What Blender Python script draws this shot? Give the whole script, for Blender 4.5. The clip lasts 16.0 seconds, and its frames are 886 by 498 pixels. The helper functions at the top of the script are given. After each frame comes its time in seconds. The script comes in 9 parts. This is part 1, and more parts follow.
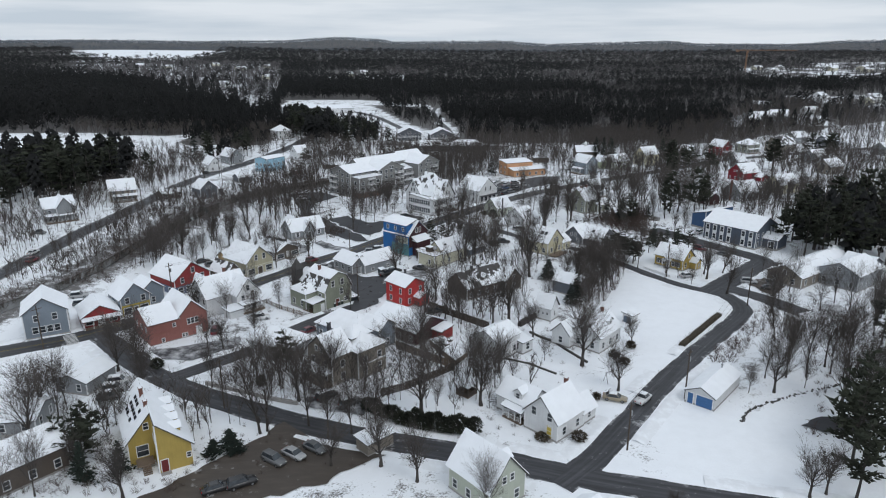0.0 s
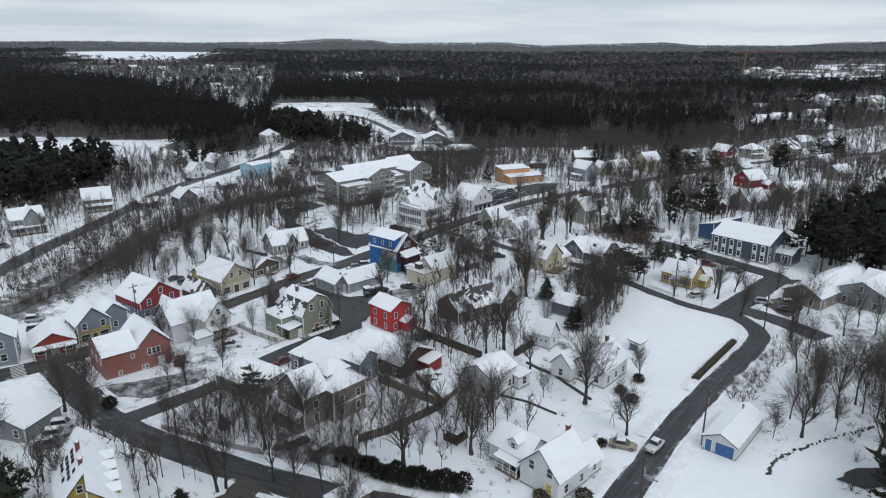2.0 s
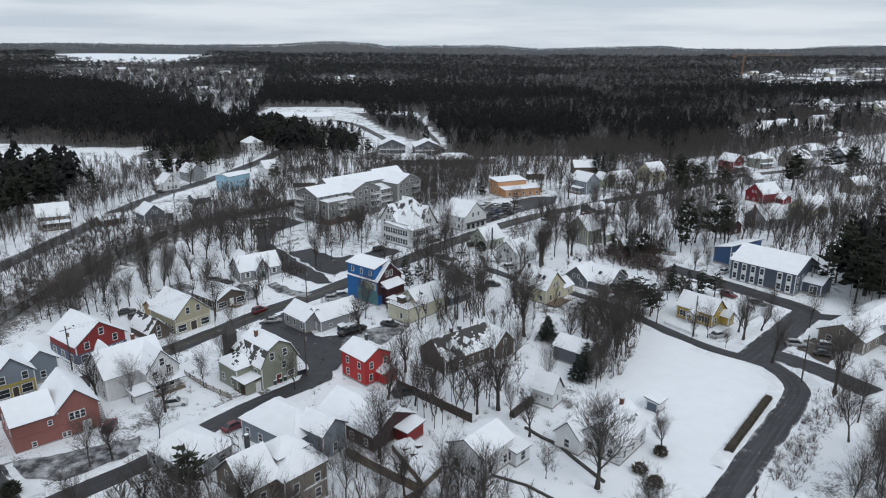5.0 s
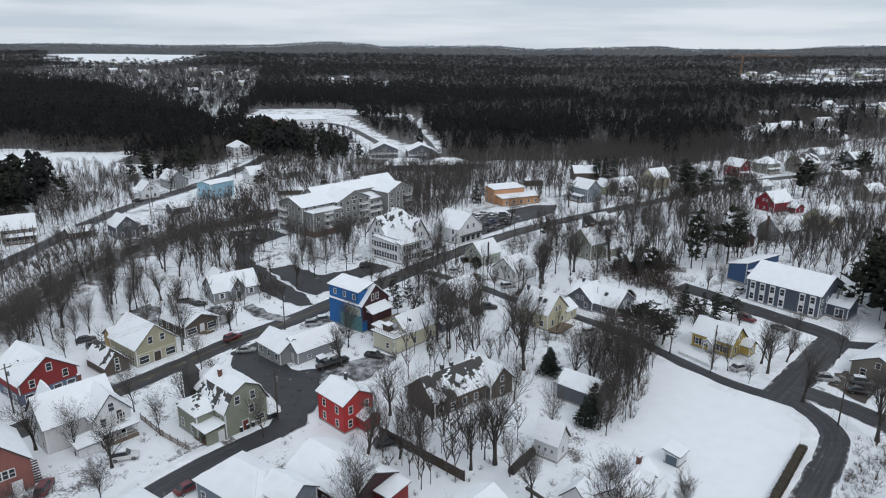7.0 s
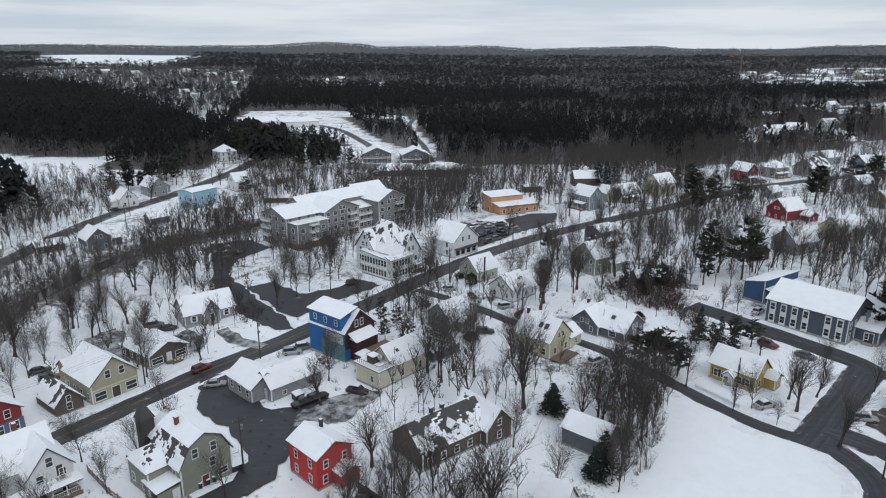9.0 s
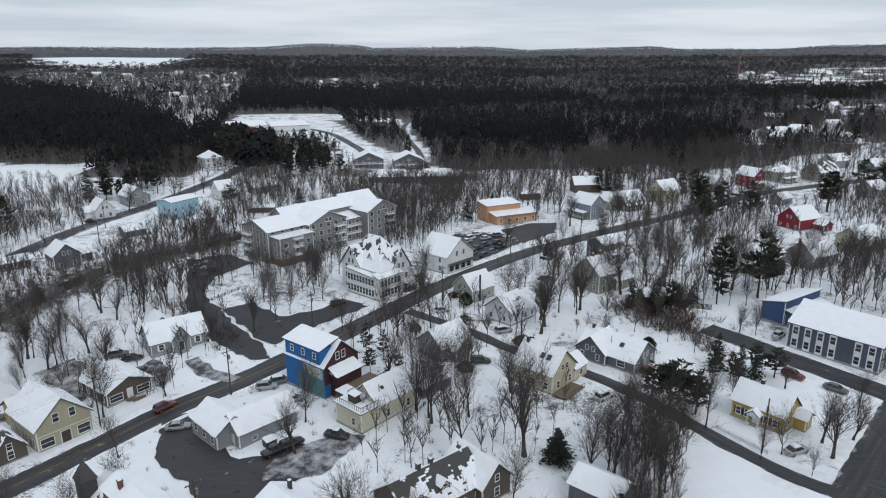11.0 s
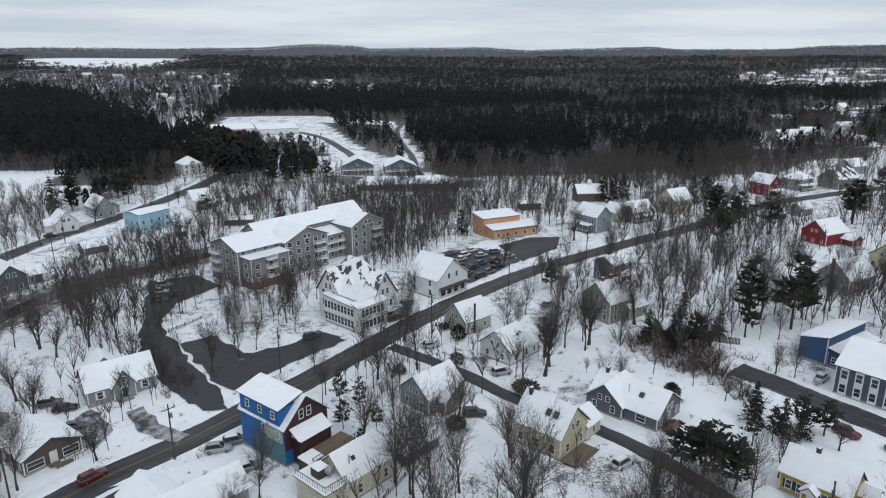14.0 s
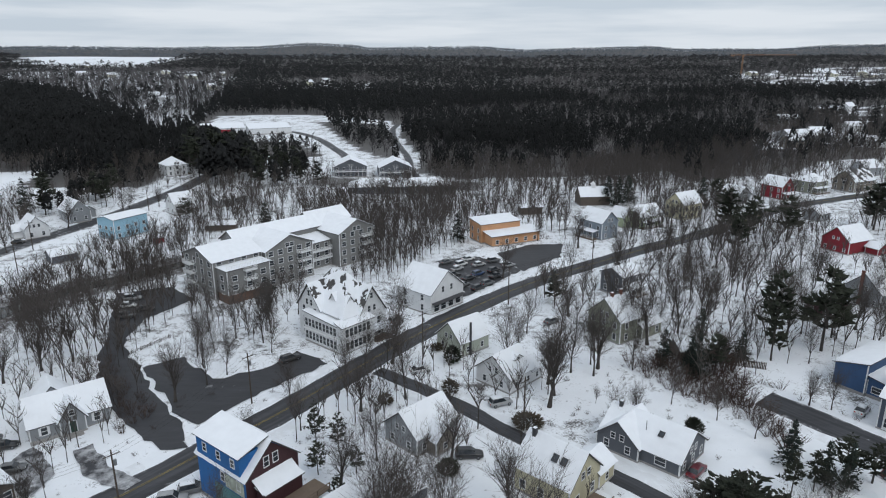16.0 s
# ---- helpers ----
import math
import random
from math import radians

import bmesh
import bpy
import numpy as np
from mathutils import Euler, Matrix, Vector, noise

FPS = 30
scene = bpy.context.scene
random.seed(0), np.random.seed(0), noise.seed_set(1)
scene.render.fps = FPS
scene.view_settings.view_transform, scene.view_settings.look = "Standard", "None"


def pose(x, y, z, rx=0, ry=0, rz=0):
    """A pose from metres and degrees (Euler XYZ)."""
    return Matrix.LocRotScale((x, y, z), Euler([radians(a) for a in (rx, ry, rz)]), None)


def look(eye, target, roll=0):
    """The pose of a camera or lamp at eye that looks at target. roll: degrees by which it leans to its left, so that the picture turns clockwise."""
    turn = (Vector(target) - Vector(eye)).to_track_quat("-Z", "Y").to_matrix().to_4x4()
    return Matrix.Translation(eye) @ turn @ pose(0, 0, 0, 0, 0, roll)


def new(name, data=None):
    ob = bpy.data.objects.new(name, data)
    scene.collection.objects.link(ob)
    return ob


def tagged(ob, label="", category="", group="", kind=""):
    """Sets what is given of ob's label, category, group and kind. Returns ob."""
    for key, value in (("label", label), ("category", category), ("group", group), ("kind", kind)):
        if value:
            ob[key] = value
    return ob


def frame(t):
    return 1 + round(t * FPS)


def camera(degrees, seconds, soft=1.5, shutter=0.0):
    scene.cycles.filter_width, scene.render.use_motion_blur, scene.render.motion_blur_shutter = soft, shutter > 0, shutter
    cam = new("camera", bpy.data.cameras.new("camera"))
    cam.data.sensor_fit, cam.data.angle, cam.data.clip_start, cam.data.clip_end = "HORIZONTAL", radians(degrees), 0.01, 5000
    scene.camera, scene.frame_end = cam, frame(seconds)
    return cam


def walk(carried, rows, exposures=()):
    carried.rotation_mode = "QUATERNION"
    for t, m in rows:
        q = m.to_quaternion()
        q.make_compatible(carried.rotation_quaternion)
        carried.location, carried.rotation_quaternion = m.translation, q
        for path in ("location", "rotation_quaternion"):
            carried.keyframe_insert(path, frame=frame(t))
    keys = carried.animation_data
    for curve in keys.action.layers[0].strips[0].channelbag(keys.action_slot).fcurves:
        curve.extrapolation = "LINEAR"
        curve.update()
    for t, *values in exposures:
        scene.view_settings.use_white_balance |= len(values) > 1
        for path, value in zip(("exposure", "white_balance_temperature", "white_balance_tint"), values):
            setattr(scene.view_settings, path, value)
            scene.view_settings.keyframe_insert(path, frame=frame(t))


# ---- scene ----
cam = camera(67.700, 16.0, soft=1.1)
PATH = [
    (0, pose(0.000, -0.000, 64.530, 73.1741, -0.0238, 0.0088)),
    (1, pose(1.027, 7.648, 64.490, 73.2248, -0.0146, -0.0817)),
    (2, pose(2.000, 15.357, 64.503, 73.3003, -0.0396, -0.2379)),
    (3, pose(2.892, 23.212, 64.586, 73.3896, -0.0982, -0.4144)),
    (4, pose(3.704, 31.306, 64.715, 73.4584, -0.1533, -0.5073)),
    (5, pose(4.457, 39.671, 64.853, 73.5206, -0.1640, -0.6119)),
    (6, pose(5.207, 48.186, 64.976, 73.5611, -0.1468, -0.7684)),
    (7, pose(6.023, 56.598, 65.077, 73.5475, -0.1502, -0.9175)),
    (8, pose(6.890, 64.673, 65.142, 73.5427, -0.1232, -1.0297)),
    (9, pose(7.777, 72.438, 65.156, 73.5605, -0.0445, -1.1492)),
    (10, pose(8.655, 80.133, 65.142, 73.5710, 0.0562, -1.3379)),
    (11, pose(9.473, 87.791, 65.264, 73.6570, 0.1631, -1.4759)),
    (12, pose(10.278, 95.439, 65.387, 73.7748, 0.2385, -1.5365)),
    (13, pose(11.186, 103.142, 65.142, 73.7760, 0.2385, -1.6075)),
    (14, pose(12.146, 110.933, 64.569, 73.7160, 0.1981, -1.6785)),
    (15, pose(13.086, 118.820, 63.802, 73.6808, 0.1616, -1.7224)),
    (16, pose(14.005, 126.763, 62.943, 73.6689, 0.1323, -1.7481)),
]
walk(cam, PATH)

# ---- world, sun and sky ----
world = bpy.data.worlds.new("overcast_sky")
scene.world = world
world.use_nodes = True
wt = world.node_tree
for nd in list(wt.nodes):
    wt.nodes.remove(nd)
SUN_ELEV, SUN_ROT = 38.0, 200.0
w_out = wt.nodes.new("ShaderNodeOutputWorld")
w_bg = wt.nodes.new("ShaderNodeBackground")
w_sky = wt.nodes.new("ShaderNodeTexSky")
w_sky.sky_type = "NISHITA"
w_sky.sun_disc = False
w_sky.sun_elevation = radians(SUN_ELEV)
w_sky.sun_rotation = radians(SUN_ROT)
w_sky.air_density, w_sky.dust_density = 1.0, 3.0
w_co = wt.nodes.new("ShaderNodeTexCoord")
w_map = wt.nodes.new("ShaderNodeMapping")
w_map.inputs["Scale"].default_value = (2.2, 2.2, 26.0)
w_noise = wt.nodes.new("ShaderNodeTexNoise")
w_noise.inputs["Scale"].default_value = 1.6
w_noise.inputs["Detail"].default_value = 6.0
w_ramp = wt.nodes.new("ShaderNodeValToRGB")
w_ramp.color_ramp.elements[0].position, w_ramp.color_ramp.elements[0].color = 0.36, (6.0, 6.85, 7.8, 1)
w_ramp.color_ramp.elements[1].position, w_ramp.color_ramp.elements[1].color = 0.62, (8.0, 8.6, 9.3, 1)
w_mix = wt.nodes.new("ShaderNodeMix")
w_mix.data_type = "RGBA"
w_mix.inputs["Factor"].default_value = 0.93
wt.links.new(w_co.outputs["Generated"], w_map.inputs["Vector"])
wt.links.new(w_map.outputs["Vector"], w_noise.inputs["Vector"])
wt.links.new(w_noise.outputs["Fac"], w_ramp.inputs["Fac"])
wt.links.new(w_sky.outputs["Color"], w_mix.inputs["A"])
wt.links.new(w_ramp.outputs["Color"], w_mix.inputs["B"])
wt.links.new(w_mix.outputs["Result"], w_bg.inputs["Color"])
wt.links.new(w_bg.outputs["Background"], w_out.inputs["Surface"])
w_bg.inputs["Strength"].default_value = 0.094

sun_data = bpy.data.lights.new("sun", "SUN")
sun_data.energy, sun_data.angle, sun_data.color = 0.7, radians(25), (1.0, 0.98, 0.95)
sun = new("sun", sun_data)
sun.matrix_world = look((60, -80, 120), (0, 0, 0))


# ---- materials ----
def shader(name, rough=0.8, metal=0.0, spec=0.4):
    m = bpy.data.materials.new(name)
    m.use_nodes = True
    t = m.node_tree
    b = t.nodes["Principled BSDF"]
    b.inputs["Roughness"].default_value = rough
    b.inputs["Metallic"].default_value = metal
    b.inputs["Specular IOR Level"].default_value = spec
    return m, t, b


def add_noise(t, scale, detail=4.0, coord="Object", stretch=None, rough=0.55):
    co = t.nodes.new("ShaderNodeTexCoord")
    n = t.nodes.new("ShaderNodeTexNoise")
    n.inputs["Scale"].default_value = scale
    n.inputs["Detail"].default_value = detail
    n.inputs["Roughness"].default_value = rough
    if stretch:
        mp = t.nodes.new("ShaderNodeMapping")
        mp.inputs["Scale"].default_value = stretch
        t.links.new(co.outputs[coord], mp.inputs["Vector"])
        t.links.new(mp.outputs["Vector"], n.inputs["Vector"])
    else:
        t.links.new(co.outputs[coord], n.inputs["Vector"])
    return n.outputs["Fac"]


def ramp(t, fac, stops):
    r = t.nodes.new("ShaderNodeValToRGB")
    e = r.color_ramp.elements
    while len(e) < len(stops):
        e.new(0.5)
    for el, (p, c) in zip(e, stops):
        el.position, el.color = p, (*c, 1)
    t.links.new(fac, r.inputs["Fac"])
    return r.outputs["Color"]


def mixc(t, fac, a, b, mode="MIX"):
    m = t.nodes.new("ShaderNodeMix")
    m.data_type, m.blend_type = "RGBA", mode
    for key, v in (("Factor", fac), ("A", a), ("B", b)):
        if isinstance(v, (int, float)):
            m.inputs[key].default_value = v
        elif isinstance(v, tuple):
            m.inputs[key].default_value = (*v, 1)
        else:
            t.links.new(v, m.inputs[key])
    return m.outputs["Result"]


def math2(t, op, a, b):
    m = t.nodes.new("ShaderNodeMath")
    m.operation = op
    for i, v in enumerate((a, b)):
        if isinstance(v, (int, float)):
            m.inputs[i].default_value = v
        else:
            t.links.new(v, m.inputs[i])
    return m.outputs[0]


def bump(t, b, fac, strength, dist):
    n = t.nodes.new("ShaderNodeBump")
    n.inputs["Strength"].default_value = strength
    n.inputs["Distance"].default_value = dist
    t.links.new(fac, n.inputs["Height"])
    t.links.new(n.outputs["Normal"], b.inputs["Normal"])


def vary(c, k):
    return tuple(min(1.0, v * k) for v in c)


MATS = {}


def plain(name, c, rough=0.7, metal=0.0, spread=0.14, scale=1.5, fine=14.0, bump_d=0.01, spec=0.4):
    """A surface with broad stains and fine grain."""
    if name in MATS:
        return MATS[name]
    m, t, b = shader(name, rough, metal, spec)
    big, small = add_noise(t, scale, 4), add_noise(t, fine, 3)
    col = ramp(t, big, [(0.3, vary(c, 1 - spread)), (0.7, vary(c, 1 + spread))])
    col = mixc(t, 0.35, col, ramp(t, small, [(0.3, vary(c, 0.8)), (0.7, vary(c, 1.18))]))
    t.links.new(col, b.inputs["Base Color"])
    bump(t, b, small, 0.5, bump_d)
    MATS[name] = m
    return m


def clapboard(name, c, pitch=0.16, shingle=False):
    """Painted boards in level courses, weathered."""
    if name in MATS:
        return MATS[name]
    m, t, b = shader(name, 0.72)
    co = t.nodes.new("ShaderNodeTexCoord")
    w = t.nodes.new("ShaderNodeTexWave")
    w.bands_direction, w.wave_profile = "Z", "SAW"
    w.inputs["Scale"].default_value = 0.314 / pitch
    w.inputs["Distortion"].default_value = 0.6 if shingle else 0.1
    t.links.new(co.outputs["Object"], w.inputs["Vector"])
    big = add_noise(t, 0.5, 5)
    streak = add_noise(t, 1.2, 4, stretch=(3.0, 3.0, 0.35))
    col = ramp(t, big, [(0.25, vary(c, 0.85)), (0.75, vary(c, 1.12))])
    col = mixc(t, 0.3, col, ramp(t, streak, [(0.3, vary(c, 0.72)), (0.7, vary(c, 1.15))]))
    col = mixc(t, 0.22, col, ramp(t, w.outputs["Fac"], [(0.0, vary(c, 0.55)), (0.25, c)]))
    t.links.new(col, b.inputs["Base Color"])
    bump(t, b, w.outputs["Fac"], 0.7, 0.02)
    MATS[name] = m
    return m


def snow_material(name, dirt=0.0, c=(0.85, 0.88, 0.92)):
    if name in MATS:
        return MATS[name]
    m, t, b = shader(name, 0.9, 0.0, 0.15)
    big, mid, fine = add_noise(t, 0.06, 5), add_noise(t, 0.6, 5), add_noise(t, 5.0, 4)
    col = ramp(t, big, [(0.3, vary(c, 0.965)), (0.7, vary(c, 1.02))])
    col = mixc(t, 0.5, col, ramp(t, mid, [(0.3, vary(c, 0.93)), (0.65, vary(c, 1.03))]))
    if dirt > 0:
        d = ramp(t, mid, [(0.5 - 0.12 * dirt, (1, 1, 1)), (0.64, (0, 0, 0))])
        col = mixc(t, math2(t, "MULTIPLY", d, dirt), col, (0.30, 0.28, 0.26))
    t.links.new(col, b.inputs["Base Color"])
    bump(t, b, math2(t, "ADD", math2(t, "MULTIPLY", mid, 1.0), math2(t, "MULTIPLY", fine, 0.25)), 0.5, 0.12)
    MATS[name] = m
    return m


SNOW = snow_material("roof_snow")


def ground_material():
    """Snow with leaf litter and dead grass breaking through where the litter layer says."""
    m, t, b = shader("ground_snow", 0.9, 0.0, 0.15)
    at = t.nodes.new("ShaderNodeAttribute")
    at.attribute_name = "litter"
    c = (0.85, 0.88, 0.92)
    big, mid, fine = add_noise(t, 0.035, 5), add_noise(t, 0.35, 6, rough=0.65), add_noise(t, 2.6, 5)
    col = ramp(t, big, [(0.3, vary(c, 0.95)), (0.7, vary(c, 1.02))])
    col = mixc(t, 0.4, col, ramp(t, mid, [(0.3, vary(c, 0.92)), (0.6, vary(c, 1.03))]))
    earth = ramp(t, fine, [(0.3, (0.044, 0.040, 0.039)), (0.7, (0.105, 0.094, 0.087))])
    k = math2(t, "ADD", math2(t, "MULTIPLY", mid, 0.56), math2(t, "MULTIPLY", fine, 0.44))
    k = math2(t, "ADD", k, math2(t, "MULTIPLY", math2(t, "SUBTRACT", at.outputs["Fac"], 0.5), 0.75))
    k = ramp(t, k, [(0.52, (0, 0, 0)), (0.64, (1, 1, 1))])
    col = mixc(t, math2(t, "MULTIPLY", k, 0.92), col, earth)
    t.links.new(col, b.inputs["Base Color"])
    bump(t, b, math2(t, "ADD", mid, math2(t, "MULTIPLY", fine, 0.3)), 0.5, 0.25)
    return m


def asphalt_material(name, snowy=0.5, c=(0.040, 0.041, 0.046)):
    """Wet, ploughed asphalt with rests of snow and slush."""
    if name in MATS:
        return MATS[name]
    m, t, b = shader(name, 0.62, 0.0, 0.4)
    big, mid, fine = add_noise(t, 0.07, 5), add_noise(t, 0.5, 6, rough=0.65), add_noise(t, 9.0, 3)
    col = ramp(t, big, [(0.3, vary(c, 0.75)), (0.7, vary(c, 1.35))])
    col = mixc(t, 0.4, col, ramp(t, fine, [(0.3, vary(c, 0.7)), (0.7, vary(c, 1.5))]))
    streak = add_noise(t, 1.1, 5, stretch=(0.22, 0.9, 1.0), rough=0.6)
    col = mixc(t, 0.5, col, ramp(t, streak, [(0.32, vary(c, 0.5)), (0.5, c), (0.68, vary(c, 2.1))]))
    across, along = t.nodes.new("ShaderNodeAttribute"), t.nodes.new("ShaderNodeAttribute")
    across.attribute_name, along.attribute_name = "across", "along"
    xyz = t.nodes.new("ShaderNodeCombineXYZ")
    t.links.new(math2(t, "MULTIPLY", along.outputs["Fac"], 0.05), xyz.inputs["X"])
    t.links.new(math2(t, "MULTIPLY", across.outputs["Fac"], 4.0), xyz.inputs["Y"])
    lanes = t.nodes.new("ShaderNodeTexNoise")
    lanes.inputs["Scale"].default_value, lanes.inputs["Detail"].default_value = 1.0, 4.0
    t.links.new(xyz.outputs["Vector"], lanes.inputs["Vector"])
    # wheel tracks worn along the road
    col = mixc(t, 0.55, col, ramp(t, lanes.outputs["Fac"], [(0.35, vary(c, 0.55)), (0.5, vary(c, 1.1)), (0.66, vary(c, 2.3))]))
    side = math2(t, "POWER", math2(t, "ABSOLUTE", across.outputs["Fac"], 0.0), 5.0)
    m_ = math2(t, "ADD", math2(t, "ADD", math2(t, "MULTIPLY", mid, 0.6), math2(t, "MULTIPLY", big, 0.25)), math2(t, "MULTIPLY", lanes.outputs["Fac"], 0.15))
    k = ramp(t, math2(t, "ADD", m_, math2(t, "MULTIPLY", side, 0.20)), [(0.65 - 0.15 * snowy, (0, 0, 0)), (0.75 - 0.10 * snowy, (1, 1, 1))])
    col = mixc(t, math2(t, "MULTIPLY", k, 0.9), col, mixc(t, fine, (0.42, 0.42, 0.43), (0.72, 0.74, 0.77)))
    t.links.new(col, b.inputs["Base Color"])
    bump(t, b, fine, 0.4, 0.01)
    MATS[name] = m
    return m


def foliage_material(name, dark, light, rough=0.85, scale=0.5, island=0.45):
    m, t, b = shader(name, rough, 0.0, 0.2)
    n = add_noise(t, scale, 4)
    g = t.nodes.new("ShaderNodeNewGeometry")
    oi = t.nodes.new("ShaderNodeObjectInfo")
    col = ramp(t, n, [(0.3, dark), (0.7, light)])
    col = mixc(t, island, col, ramp(t, g.outputs["Random Per Island"], [(0.0, vary(dark, 0.7)), (1.0, vary(light, 1.15))]))
    col = mixc(t, 0.3, col, ramp(t, oi.outputs["Random"], [(0.0, vary(dark, 0.8)), (1.0, vary(light, 1.2))]))
    t.links.new(col, b.inputs["Base Color"])
    MATS[name] = m
    return m


GROUND = ground_material()
ASPHALT = asphalt_material("asphalt", 0.3)
ASPHALT_LANE = asphalt_material("asphalt_worn_snow", 0.5)
ASPHALT_SNOWY = asphalt_material("asphalt_slush", 0.7)
ASPHALT_RUT = asphalt_material("rutted_slush", 1.45)
LANE = asphalt_material("lane_gravel", 0.5, (0.066, 0.055, 0.047))
BARK = foliage_material("bark_grey_brown", (0.036, 0.032, 0.030), (0.082, 0.073, 0.067))
TWIG = foliage_material("twigs", (0.052, 0.046, 0.043), (0.118, 0.105, 0.098))
TWIG_GREY = foliage_material("twigs_grey", (0.060, 0.058, 0.060), (0.125, 0.120, 0.122))
TWIG_RED = foliage_material("twigs_reddish", (0.060, 0.044, 0.039), (0.125, 0.093, 0.082))
PINE = foliage_material("pine_needles", (0.012, 0.015, 0.011), (0.040, 0.045, 0.031))
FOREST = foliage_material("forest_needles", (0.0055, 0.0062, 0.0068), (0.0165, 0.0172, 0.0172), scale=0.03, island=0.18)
SPRUCE = foliage_material("spruce_needles", (0.010, 0.016, 0.014), (0.034, 0.045, 0.036))
# far woods: distance haze is mixed into the colour as a pale blue-grey
HILL_WOODS_HAZED = foliage_material("hill_woods_haze_tint", (0.055, 0.066, 0.080), (0.125, 0.140, 0.158), scale=0.008, island=0.25)
HEDGE = foliage_material("hedge_twigs", (0.040, 0.034, 0.026), (0.095, 0.080, 0.060))
CEDAR = foliage_material("cedar_foliage", (0.016, 0.020, 0.015), (0.045, 0.050, 0.036))
GLASS, g_t, g_b = shader("window_glass", 0.08, 0.0, 0.6)
g_col = ramp(g_t, add_noise(g_t, 0.8, 2), [(0.3, (0.018, 0.022, 0.028)), (0.7, (0.06, 0.07, 0.08))])
g_t.links.new(g_col, g_b.inputs["Base Color"])
WHITE = plain("white_trim", (0.74, 0.75, 0.76), 0.6, spread=0.06)
DARK_TRIM = plain("dark_trim", (0.05, 0.05, 0.055), 0.6)
SHINGLE = plain("roof_shingles", (0.075, 0.072, 0.072), 0.9, scale=0.8, fine=8.0, bump_d=0.02)
SHINGLE_BROWN = plain("brown_shingles", (0.10, 0.075, 0.06), 0.9, scale=0.8, fine=8.0, bump_d=0.02)
CONCRETE = plain("concrete", (0.33, 0.32, 0.31), 0.9)
BRICK = plain("brick_masonry", (0.15, 0.07, 0.055), 0.9, fine=9.0)
WOOD = plain("weathered_wood", (0.17, 0.13, 0.10), 0.85, scale=2.0)
WOOD_DARK = plain("dark_wood", (0.07, 0.055, 0.045), 0.85)
METAL = plain("dull_metal", (0.30, 0.31, 0.32), 0.45, 0.8)
RUBBER = plain("rubber", (0.02, 0.02, 0.02), 0.9)


